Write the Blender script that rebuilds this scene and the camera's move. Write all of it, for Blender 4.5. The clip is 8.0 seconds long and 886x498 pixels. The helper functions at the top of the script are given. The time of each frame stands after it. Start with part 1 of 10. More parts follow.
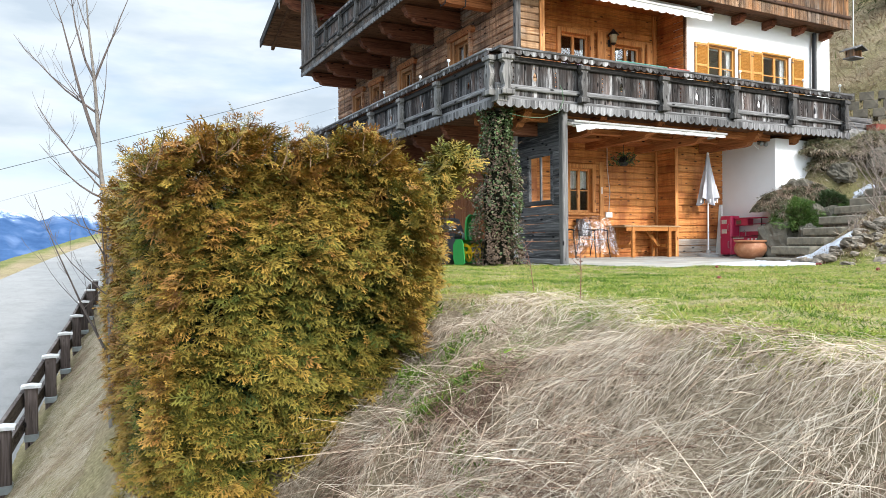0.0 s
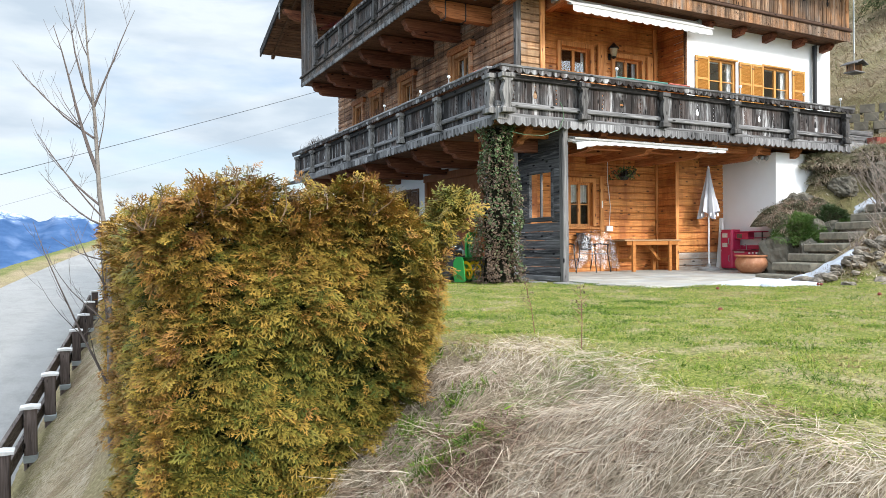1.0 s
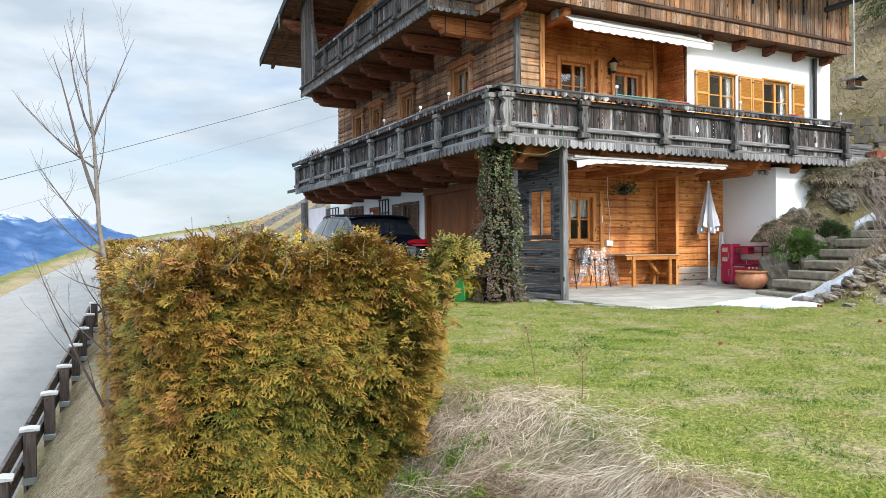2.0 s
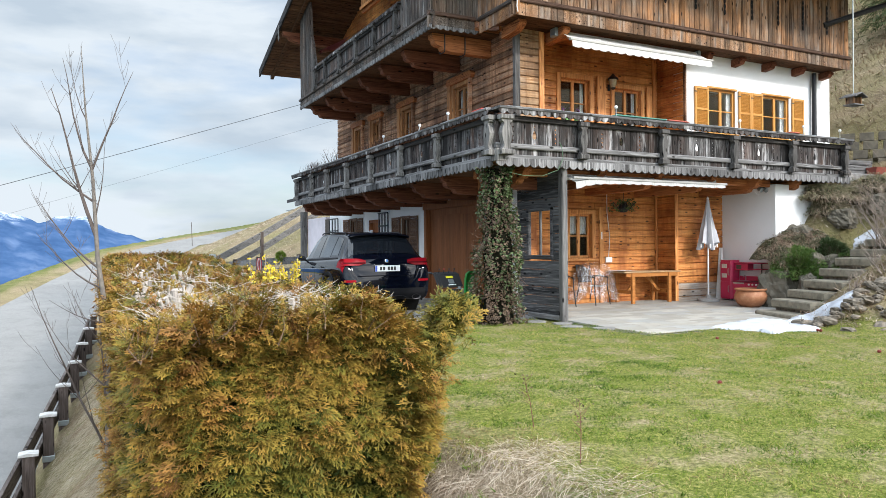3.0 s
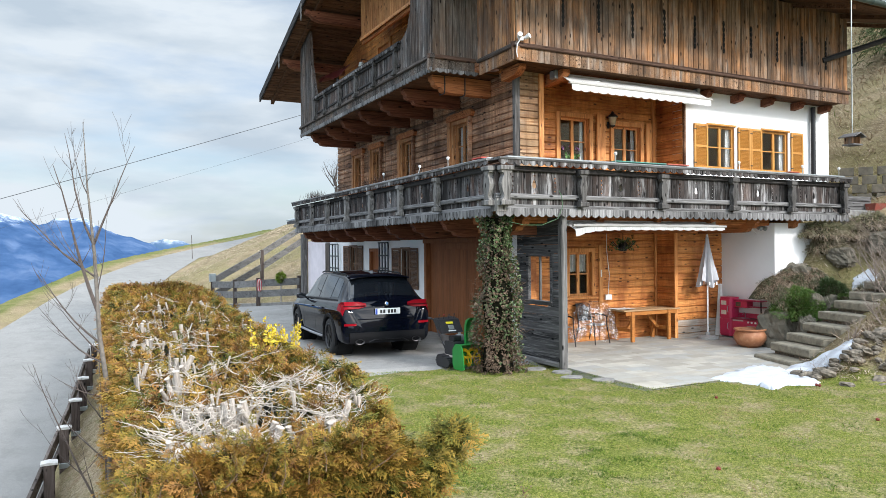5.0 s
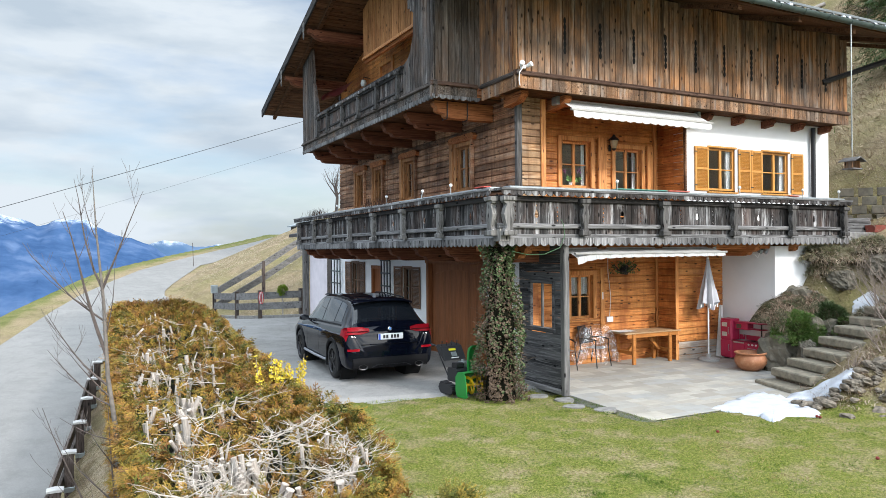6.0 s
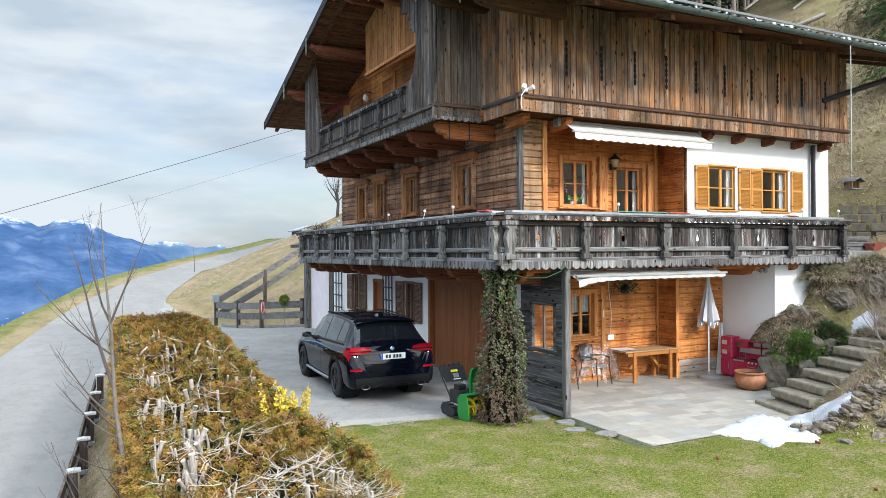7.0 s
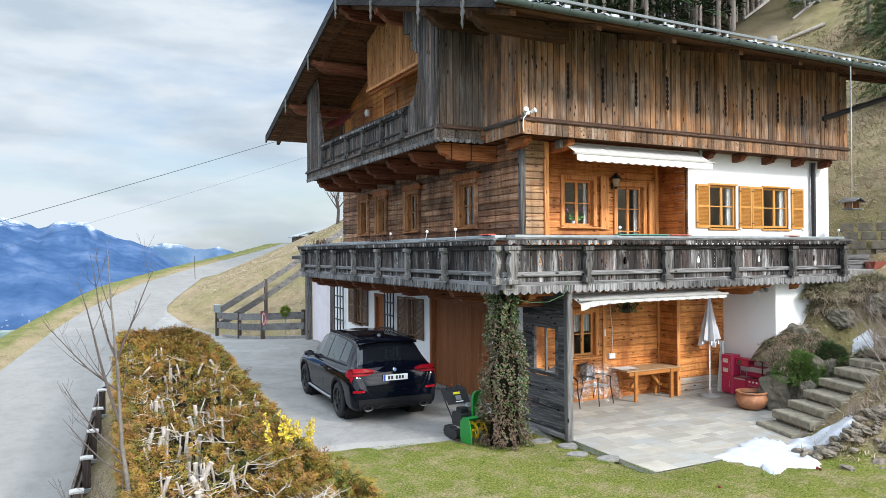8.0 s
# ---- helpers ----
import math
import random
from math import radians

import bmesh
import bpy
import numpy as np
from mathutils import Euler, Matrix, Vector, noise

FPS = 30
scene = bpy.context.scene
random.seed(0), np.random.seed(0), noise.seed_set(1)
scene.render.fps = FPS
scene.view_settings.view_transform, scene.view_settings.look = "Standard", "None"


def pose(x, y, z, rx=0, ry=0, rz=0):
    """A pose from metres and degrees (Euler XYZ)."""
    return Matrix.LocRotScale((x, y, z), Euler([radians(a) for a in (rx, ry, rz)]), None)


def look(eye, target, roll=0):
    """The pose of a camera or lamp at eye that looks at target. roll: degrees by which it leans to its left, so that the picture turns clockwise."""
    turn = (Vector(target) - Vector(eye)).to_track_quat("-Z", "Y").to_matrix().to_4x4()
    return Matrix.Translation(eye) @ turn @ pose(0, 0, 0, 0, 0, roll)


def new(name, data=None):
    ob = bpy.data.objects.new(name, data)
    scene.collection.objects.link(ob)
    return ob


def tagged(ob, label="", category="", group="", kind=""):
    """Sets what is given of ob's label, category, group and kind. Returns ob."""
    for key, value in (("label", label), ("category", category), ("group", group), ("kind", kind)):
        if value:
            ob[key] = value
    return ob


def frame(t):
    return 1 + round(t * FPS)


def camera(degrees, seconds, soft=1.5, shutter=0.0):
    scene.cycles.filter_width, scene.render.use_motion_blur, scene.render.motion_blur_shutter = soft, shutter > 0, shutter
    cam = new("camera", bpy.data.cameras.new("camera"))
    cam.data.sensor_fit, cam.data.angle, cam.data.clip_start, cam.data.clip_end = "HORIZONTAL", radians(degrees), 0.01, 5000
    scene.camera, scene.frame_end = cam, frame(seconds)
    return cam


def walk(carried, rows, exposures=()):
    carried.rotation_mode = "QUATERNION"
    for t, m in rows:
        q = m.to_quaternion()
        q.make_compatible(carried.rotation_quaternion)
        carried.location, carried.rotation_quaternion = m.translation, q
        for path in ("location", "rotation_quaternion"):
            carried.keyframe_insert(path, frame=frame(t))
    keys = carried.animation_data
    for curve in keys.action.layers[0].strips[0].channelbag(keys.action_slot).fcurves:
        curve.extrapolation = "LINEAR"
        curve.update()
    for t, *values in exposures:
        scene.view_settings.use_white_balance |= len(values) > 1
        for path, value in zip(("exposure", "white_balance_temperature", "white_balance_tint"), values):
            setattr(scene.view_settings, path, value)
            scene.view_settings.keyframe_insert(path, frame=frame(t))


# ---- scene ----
from mathutils import kdtree

# camera and its walk: a slow rise in front of the house
cam = camera(63.7, 8.0, soft=0.6)
PATH = [
    (0, (-6.600, -10.684, 0.381), (-5.687, -8.905, 0.370), -0.5),
    (0.5, (-6.590, -10.676, 0.528), (-5.678, -8.896, 0.518), -0.5),
    (1, (-6.586, -10.662, 0.683), (-5.673, -8.882, 0.675), -0.5),
    (1.5, (-6.583, -10.651, 0.841), (-5.670, -8.872, 0.834), -0.5),
    (3, (-6.565, -10.650, 1.395), (-5.651, -8.871, 1.390), -0.5),
    (3.5, (-6.545, -10.649, 1.590), (-5.631, -8.869, 1.586), -0.5),
    (4, (-6.550, -10.650, 1.792), (-5.637, -8.871, 1.789), -0.5),
    (4.5, (-6.556, -10.661, 2.000), (-5.642, -8.882, 1.998), -0.5),
    (6, (-6.668, -10.748, 2.752), (-5.754, -8.970, 2.755), -0.5),
    (6.5, (-6.725, -10.781, 2.958), (-5.810, -9.003, 2.962), -0.45),
    (7, (-6.752, -10.826, 3.161), (-5.838, -9.047, 3.167), -0.4),
    (7.5, (-6.785, -10.850, 3.364), (-5.871, -9.071, 3.372), -0.4),
    (8, (-6.829, -10.857, 3.576), (-5.914, -9.079, 3.587), -0.4),
]
walk(cam, [(t, look(eye, target, roll)) for t, eye, target, roll in PATH], [(0, 0.46), (1.5, 0.36), (3.5, 0.22), (8, 0.20)])

# ---- sky and sun ----
SUN_EL, SUN_AZ = radians(30), radians(-68)  # azimuth as an angle from +x, counted anticlockwise


def make_world():
    w = bpy.data.worlds.new("sky")
    scene.world = w
    w.use_nodes = True
    nt = w.node_tree
    nt.nodes.clear()
    out = nt.nodes.new("ShaderNodeOutputWorld")
    bg = nt.nodes.new("ShaderNodeBackground")
    sky = nt.nodes.new("ShaderNodeTexSky")
    sky.sky_type, sky.sun_disc = "NISHITA", False
    sky.sun_elevation, sky.sun_rotation = SUN_EL, math.pi / 2 - SUN_AZ
    sky.dust_density = 1.5
    tc = nt.nodes.new("ShaderNodeTexCoord")
    mp = nt.nodes.new("ShaderNodeMapping")
    mp.inputs["Scale"].default_value = (1.5, 1.5, 5.5)
    mp.inputs["Location"].default_value = (0.3, 0.9, 0.1)
    n1 = nt.nodes.new("ShaderNodeTexNoise")
    n1.inputs["Scale"].default_value, n1.inputs["Detail"].default_value = 2.1, 7
    n1.inputs["Roughness"].default_value = 0.55
    r1 = nt.nodes.new("ShaderNodeValToRGB")
    r1.color_ramp.elements[0].position, r1.color_ramp.elements[1].position = 0.23, 0.55
    mix = nt.nodes.new("ShaderNodeMix")
    mix.data_type = "RGBA"
    n2 = nt.nodes.new("ShaderNodeTexNoise")
    n2.inputs["Scale"].default_value, n2.inputs["Detail"].default_value = 3.6, 9
    r2 = nt.nodes.new("ShaderNodeValToRGB")
    r2.color_ramp.elements[0].position, r2.color_ramp.elements[1].position = 0.36, 0.60
    r2.color_ramp.elements[0].color = (5.1, 6.05, 7.05, 1)
    r2.color_ramp.elements[1].color = (7.3, 8.05, 8.75, 1)
    mul = nt.nodes.new("ShaderNodeMix")
    mul.data_type, mul.blend_type = "RGBA", "MULTIPLY"
    mul.inputs[0].default_value = 1.0
    mul.inputs[7].default_value = (1.25, 1.3, 1.38, 1)
    for a, b in ((tc.outputs["Generated"], mp.inputs[0]), (mp.outputs[0], n1.inputs[0]), (mp.outputs[0], n2.inputs[0]), (n1.outputs[0], r1.inputs[0]), (n2.outputs[0], r2.inputs[0]),
                 (sky.outputs[0], mul.inputs[6]), (r1.outputs[0], mix.inputs[0]), (mul.outputs[2], mix.inputs[6]), (r2.outputs[0], mix.inputs[7]), (mix.outputs[2], bg.inputs[0]), (bg.outputs[0], out.inputs[0])):
        nt.links.new(a, b)
    # thin overcast: brightest round the veiled sun and overhead, dimmer towards the far horizon
    sp = nt.nodes.new("ShaderNodeVectorMath")
    sp.operation = "DOT_PRODUCT"
    sp.inputs[1].default_value = (0.65 * math.cos(SUN_EL) * math.cos(SUN_AZ), 0.65 * math.cos(SUN_EL) * math.sin(SUN_AZ), 0.65 * math.sin(SUN_EL) + 0.35)
    dome = nt.nodes.new("ShaderNodeMapRange")
    dome.inputs[1].default_value, dome.inputs[2].default_value = 0.17, 0.62
    dome.inputs[3].default_value, dome.inputs[4].default_value = 0.093, 0.385
    nt.links.new(tc.outputs["Generated"], sp.inputs[0])
    zs, hi, mx = nt.nodes.new("ShaderNodeSeparateXYZ"), nt.nodes.new("ShaderNodeMath"), nt.nodes.new("ShaderNodeMath")
    hi.operation, mx.operation = "MULTIPLY_ADD", "MAXIMUM"
    hi.inputs[1].default_value, hi.inputs[2].default_value = 1.8, -0.43
    nt.links.new(tc.outputs["Generated"], zs.inputs[0])
    nt.links.new(zs.outputs[2], hi.inputs[0])
    nt.links.new(sp.outputs["Value"], mx.inputs[0])
    nt.links.new(hi.outputs[0], mx.inputs[1])
    nt.links.new(mx.outputs[0], dome.inputs[0])
    nt.links.new(dome.outputs[0], bg.inputs[1])


make_world()
sun = new("sun", bpy.data.lights.new("sun", "SUN"))
sun.data.energy, sun.data.angle, sun.data.color = 2.9, radians(6), (1.0, 0.965, 0.93)
sun.matrix_world = look((0, 0, 0), (-math.cos(SUN_EL) * math.cos(SUN_AZ), -math.cos(SUN_EL) * math.sin(SUN_AZ), -math.sin(SUN_EL)))

# ---- materials ----
class Nodes:
    """A short way to write node trees."""

    def __init__(self, name):
        self.m = bpy.data.materials.new(name)
        self.m.use_nodes = True
        self.t = self.m.node_tree
        self.b = self.t.nodes["Principled BSDF"]
        self.tc = self.t.nodes.new("ShaderNodeTexCoord")
        self.oi = self.t.nodes.new("ShaderNodeObjectInfo")
        self.geo = self.t.nodes.new("ShaderNodeNewGeometry")

    def link(self, a, b):
        self.t.links.new(a, b)

    def coords(self, scale=(1, 1, 1), offset=True, rot=(0, 0, 0)):
        mp = self.t.nodes.new("ShaderNodeMapping")
        mp.inputs["Scale"].default_value = scale
        mp.inputs["Rotation"].default_value = rot
        self.link(self.tc.outputs["Object"], mp.inputs[0])
        if offset:
            ad = self.t.nodes.new("ShaderNodeVectorMath")
            ad.operation = "MULTIPLY_ADD"
            cb = self.t.nodes.new("ShaderNodeCombineXYZ")
            for k in range(3):
                self.link(self.oi.outputs["Random"], cb.inputs[k])
            self.link(cb.outputs[0], ad.inputs[0])
            ad.inputs[1].default_value = (37.0, 53.0, 71.0)
            self.link(mp.outputs[0], ad.inputs[2])
            return ad.outputs[0]
        return mp.outputs[0]

    def place(self, scale):
        """Coordinates of the whole place, for weathering that runs on from board to board."""
        mp = self.t.nodes.new("ShaderNodeMapping")
        mp.inputs["Scale"].default_value = scale
        self.link(self.geo.outputs["Position"], mp.inputs[0])
        return mp.outputs[0]

    def noise(self, vec, scale=5, detail=5, rough=0.6, dist=0.0):
        n = self.t.nodes.new("ShaderNodeTexNoise")
        n.inputs["Scale"].default_value, n.inputs["Detail"].default_value = scale, detail
        n.inputs["Roughness"].default_value, n.inputs["Distortion"].default_value = rough, dist
        self.link(vec, n.inputs["Vector"])
        return n.outputs["Fac"]

    def voronoi(self, vec, scale=5, feature="F1", out="Distance"):
        n = self.t.nodes.new("ShaderNodeTexVoronoi")
        n.inputs["Scale"].default_value, n.feature = scale, feature
        self.link(vec, n.inputs["Vector"])
        return n.outputs[out]

    def ramp(self, fac, *stops):
        r = self.t.nodes.new("ShaderNodeValToRGB")
        e = r.color_ramp.elements
        while len(e) < len(stops):
            e.new(0.5)
        for k, (p, c) in zip(e, stops):
            k.position, k.color = p, (*(c if isinstance(c, tuple) else (c, c, c)), 1)
        self.link(fac, r.inputs[0])
        return r.outputs[0]

    def mix(self, fac, a, b, blend="MIX"):
        x = self.t.nodes.new("ShaderNodeMix")
        x.data_type, x.blend_type = "RGBA", blend
        for val, k in ((fac, 0), (a, 6), (b, 7)):
            if isinstance(val, (int, float)):
                x.inputs[k].default_value = val
            elif isinstance(val, tuple):
                x.inputs[k].default_value = (*val, 1)
            else:
                self.link(val, x.inputs[k])
        return x.outputs[2]

    def math(self, op, a, b=0.0, c=0.0):
        x = self.t.nodes.new("ShaderNodeMath")
        x.operation = op
        for k, val in enumerate((a, b, c)):
            if isinstance(val, (int, float)):
                x.inputs[k].default_value = val
            else:
                self.link(val, x.inputs[k])
        return x.outputs[0]

    def hsv(self, col, value, sat=1.0, hue=0.5):
        x = self.t.nodes.new("ShaderNodeHueSaturation")
        for k, val in ((0, hue), (1, sat), (2, value)):
            if isinstance(val, (int, float)):
                x.inputs[k].default_value = val
            else:
                self.link(val, x.inputs[k])
        self.link(col, x.inputs[4])
        return x.outputs[0]

    def done(self, col=None, rough=0.8, bump=None, strength=0.3, distance=0.01, metal=0.0, spec=0.5):
        if isinstance(col, tuple):
            self.b.inputs["Base Color"].default_value = (*col, 1)
        elif col is not None:
            self.link(col, self.b.inputs["Base Color"])
        if isinstance(rough, (int, float)):
            self.b.inputs["Roughness"].default_value = rough
        else:
            self.link(rough, self.b.inputs["Roughness"])
        self.b.inputs["Metallic"].default_value = metal
        self.b.inputs["Specular IOR Level"].default_value = spec
        if bump is not None:
            n = self.t.nodes.new("ShaderNodeBump")
            n.inputs["Strength"].default_value, n.inputs["Distance"].default_value = strength, distance
            self.link(bump, n.inputs["Height"])
            self.link(n.outputs[0], self.b.inputs["Normal"])
        return self.m


def wood(name, dark, mid, light, axis="X", rough=0.75, stain=None, stain_amount=0.5, knots=True, spread=0.5, island=False, bleach=0.6, grey=0.0, pale=(0.36, 0.31, 0.27), streak=0.0, upright=False, dull=(0.105, 0.088, 0.076)):
    """Timber with its grain along an axis, knots, weather stains and board-to-board variation."""
    k = Nodes(name)
    s = {"X": (1.2, 22, 22), "Y": (22, 1.2, 22), "Z": (22, 22, 1.2)}[axis]
    grain = k.noise(k.coords(s), 1.6, 7, 0.65, 0.6)
    big = k.noise(k.coords(tuple(q * 0.22 for q in s)), 1.3, 3, 0.5)
    col = k.ramp(grain, (0.34, dark), (0.5, mid), (0.68, light))
    fine = k.noise(k.coords(tuple(q * (4.0 if q > 5 else 2.0) for q in s)), 1.6, 4, 0.6)
    col = k.mix(k.ramp(fine, (0.30, 0.7), (0.45, 0.0)), col, tuple(q * 0.55 for q in dark))
    col = k.mix(k.ramp(big, (0.35, 0.0), (0.75, bleach)), col, light)
    if stain:
        st = k.noise(k.place((1.1, 1.1, 0.6)), 1.7, 5, 0.65)
        col = k.mix(k.ramp(st, (0.42, 0.0), (0.68, stain_amount)), col, stain)
    if grey:
        st = k.noise(k.place((1.0, 1.0, 0.45)), 1.1, 6, 0.7)
        col = k.mix(k.ramp(st, (0.42, 0.0), (0.60, grey)), col, dull)
        st = k.noise(k.place((6, 6, 0.9) if upright or axis == "Z" else (1.3, 1.3, 9)), 1.0, 5, 0.65)
        col = k.mix(k.ramp(st, (0.54, 0.0), (0.70, grey)), col, pale)
    if streak:
        st = k.noise(k.place((9, 9, 0.55)), 1.0, 5, 0.7)
        col = k.mix(k.ramp(st, (0.50, 0.0), (0.66, streak)), col, tuple(q * 0.8 for q in dark))
    if knots:
        ks = {"X": (3.4, 9, 9), "Y": (9, 3.4, 9), "Z": (9, 9, 3.4)}[axis]
        kn = k.voronoi(k.coords(ks), 0.9)
        col = k.mix(k.ramp(kn, (0.10, 0.95), (0.19, 0.0)), col, tuple(q * 0.3 for q in dark))
    rnd = k.geo.outputs["Random Per Island"] if island else k.oi.outputs["Random"]
    col = k.hsv(col, k.math("MULTIPLY_ADD", rnd, spread, 1 - spread / 2))
    return k.done(col, rough, grain, 0.45, 0.008, spec=0.35 if rough < 0.6 else 0.12)


def plain(name, col, rough=0.5, var=0.15, scale=8, metal=0.0, spec=0.5, bump=0.0):
    k = Nodes(name)
    n = k.noise(k.coords(), scale, 5, 0.6)
    c = k.mix(k.ramp(n, (0.3, 0.0), (0.7, 1.0)), tuple(q * (1 - var) for q in col), tuple(min(1, q * (1 + var)) for q in col))
    r = k.math("MULTIPLY_ADD", n, 0.2, rough - 0.1)
    return k.done(c, r, n if bump else None, bump, 0.01, metal, spec)


def plaster():
    k = Nodes("white_plaster")
    v = k.coords(offset=False)
    n, f = k.noise(v, 0.8, 6, 0.65), k.noise(v, 60, 4, 0.6)
    c = k.mix(k.ramp(n, (0.4, 0.0), (0.75, 0.5)), (0.84, 0.84, 0.835), (0.72, 0.71, 0.685))
    return k.done(c, 0.9, f, 0.25, 0.004)


def asphalt(name, base, light, rough=0.9, cracks=0.0):
    """Worn asphalt or concrete with pale patches, dark damp blots, grit and, if wanted, mended cracks."""
    k = Nodes(name)
    v = k.coords(offset=False)
    big, mid, fine = k.noise(v, 0.3, 6, 0.65), k.noise(v, 1.6, 7, 0.72), k.noise(v, 90, 4, 0.75)
    c = k.mix(k.ramp(big, (0.40, 0.0), (0.60, 1.0)), base, light)
    c = k.mix(k.ramp(mid, (0.48, 0.0), (0.62, 0.55)), c, tuple(q * 0.68 for q in base))
    c = k.mix(k.ramp(k.noise(v, 5.5, 6, 0.7), (0.52, 0.0), (0.68, 0.5)), c, tuple(min(1, q * 1.12) for q in light))
    if cracks:
        w = k.t.nodes.new("ShaderNodeVectorMath")
        w.operation = "MULTIPLY_ADD"
        cb = k.t.nodes.new("ShaderNodeCombineXYZ")
        for j in range(2):
            k.link(k.noise(v, 2.0 + j, 4, 0.6), cb.inputs[j])
        k.link(cb.outputs[0], w.inputs[0])
        w.inputs[1].default_value = (0.9, 0.9, 0)
        k.link(v, w.inputs[2])
        edge = k.voronoi(w.outputs[0], 0.42, "DISTANCE_TO_EDGE")
        c = k.mix(k.ramp(edge, (0.004, cracks), (0.022, 0.0)), c, tuple(q * 0.5 for q in base))
    c = k.mix(0.42, c, k.ramp(fine, (0.3, tuple(q * 0.5 for q in base)), (0.7, tuple(min(1, q * 1.35) for q in light))))
    return k.done(c, rough, fine, 0.5, 0.005, spec=0.1)


def leafy(name, *cols, rough=0.6, island=True, trans=0.0):
    k = Nodes(name)
    rnd = k.geo.outputs["Random Per Island"] if island else k.oi.outputs["Random"]
    n = len(cols)
    c = k.ramp(rnd, *[((i + 0.5) / n, col) for i, col in enumerate(cols)])
    big = k.noise(k.coords(offset=False), 1.4, 4, 0.6)
    c = k.hsv(c, k.math("MULTIPLY_ADD", big, 0.9, 0.55))
    m = k.done(c, rough, None, spec=0.25)
    return m


def glass(name, tint=(0.03, 0.035, 0.04)):
    """A window pane before a dim room: a dark, smooth, mirroring sheet."""
    k = Nodes(name)
    return k.done(tint, 0.03, None, spec=0.8)


M = {}
M["grey_board"] = wood("weathered_grey_boards", (0.006, 0.006, 0.006), (0.036, 0.033, 0.032), (0.23, 0.223, 0.217), "Z", 0.85, (0.13, 0.060, 0.032), 0.4, spread=1.0, bleach=0.3)
M["grey_board_v"] = wood("weathered_grey_railing_boards", (0.005, 0.005, 0.005), (0.034, 0.031, 0.030), (0.25, 0.242, 0.238), "Y", 0.85, (0.12, 0.055, 0.030), 0.4, spread=1.1, bleach=0.35, grey=0.85, pale=(0.44, 0.435, 0.43), streak=0.5, upright=True, dull=(0.022, 0.020, 0.019))
M["grey_board_x"] = wood("weathered_grey_timber", (0.016, 0.015, 0.014), (0.078, 0.074, 0.071), (0.27, 0.262, 0.255), "X", 0.85, spread=0.4)
M["clad"] = wood("sunburnt_cladding_boards", (0.028, 0.016, 0.010), (0.190, 0.106, 0.062), (0.42, 0.295, 0.200), "Z", 0.8, (0.42, 0.185, 0.066), 0.75, spread=0.6, grey=0.85, pale=(0.32, 0.265, 0.22), streak=0.75, dull=(0.082, 0.066, 0.055))
M["clad_dark"] = wood("dark_cladding_boards", (0.014, 0.011, 0.009), (0.098, 0.080, 0.068), (0.30, 0.262, 0.228), "Z", 0.85, (0.22, 0.115, 0.055), 0.45, spread=0.6, bleach=0.4, grey=0.5, streak=0.6)
M["log"] = wood("brown_log_planks", (0.040, 0.014, 0.007), (0.33, 0.138, 0.064), (0.62, 0.39, 0.24), "X", 0.7, (0.075, 0.036, 0.024), 0.9, spread=0.9, grey=0.35, pale=(0.56, 0.47, 0.38), streak=0.6, dull=(0.15, 0.085, 0.055))
M["log_light"] = wood("bleached_log_planks", (0.16, 0.065, 0.024), (0.46, 0.245, 0.105), (0.66, 0.45, 0.26), "X", 0.7, (0.16, 0.07, 0.03), 0.7, spread=0.5, grey=0.4, pale=(0.56, 0.47, 0.36), streak=0.5)
M["honey"] = wood("honey_varnished_planks", (0.22, 0.055, 0.012), (0.60, 0.215, 0.052), (0.78, 0.38, 0.125), "X", 0.5, (0.24, 0.060, 0.014), 0.85, spread=0.35, streak=0.3)
M["honey_z"] = wood("honey_varnished_timber", (0.30, 0.095, 0.022), (0.56, 0.215, 0.060), (0.70, 0.35, 0.125), "Z", 0.5, None, spread=0.25)
M["beam"] = wood("dark_brown_beam", (0.06, 0.016, 0.006), (0.33, 0.105, 0.036), (0.52, 0.22, 0.085), "X", 0.65, spread=0.35)
M["beam_y"] = wood("dark_brown_joist", (0.06, 0.016, 0.006), (0.33, 0.105, 0.036), (0.52, 0.22, 0.085), "Y", 0.65, spread=0.35)
M["soffit"] = wood("brown_soffit_boards", (0.022, 0.010, 0.005), (0.085, 0.040, 0.020), (0.19, 0.10, 0.055), "X", 0.75, spread=0.4)
M["clad_black"] = wood("blackened_gable_boards", (0.010, 0.009, 0.008), (0.055, 0.048, 0.044), (0.24, 0.222, 0.208), "Z", 0.85, (0.16, 0.085, 0.045), 0.4, spread=0.7, bleach=0.35, streak=0.7)
M["clad_orange"] = wood("orange_cladding_boards", (0.07, 0.026, 0.011), (0.44, 0.18, 0.068), (0.66, 0.38, 0.185), "Z", 0.75, (0.09, 0.062, 0.048), 0.8, spread=0.5, grey=0.6, streak=0.7)
M["beam_dark"] = wood("red_brown_console", (0.026, 0.009, 0.006), (0.135, 0.046, 0.025), (0.27, 0.110, 0.058), "X", 0.75, spread=0.5)
M["purlin"] = wood("eave_shaded_purlin", (0.014, 0.008, 0.005), (0.055, 0.028, 0.016), (0.13, 0.072, 0.042), "X", 0.8, spread=0.4)
M["verge"] = wood("blackened_verge_board", (0.006, 0.006, 0.006), (0.020, 0.018, 0.018), (0.075, 0.07, 0.068), "Y", 0.85, spread=0.3)
M["black_x"] = wood("blackened_rail", (0.006, 0.006, 0.006), (0.024, 0.021, 0.020), (0.10, 0.093, 0.088), "X", 0.85, spread=0.4, bleach=0.3)
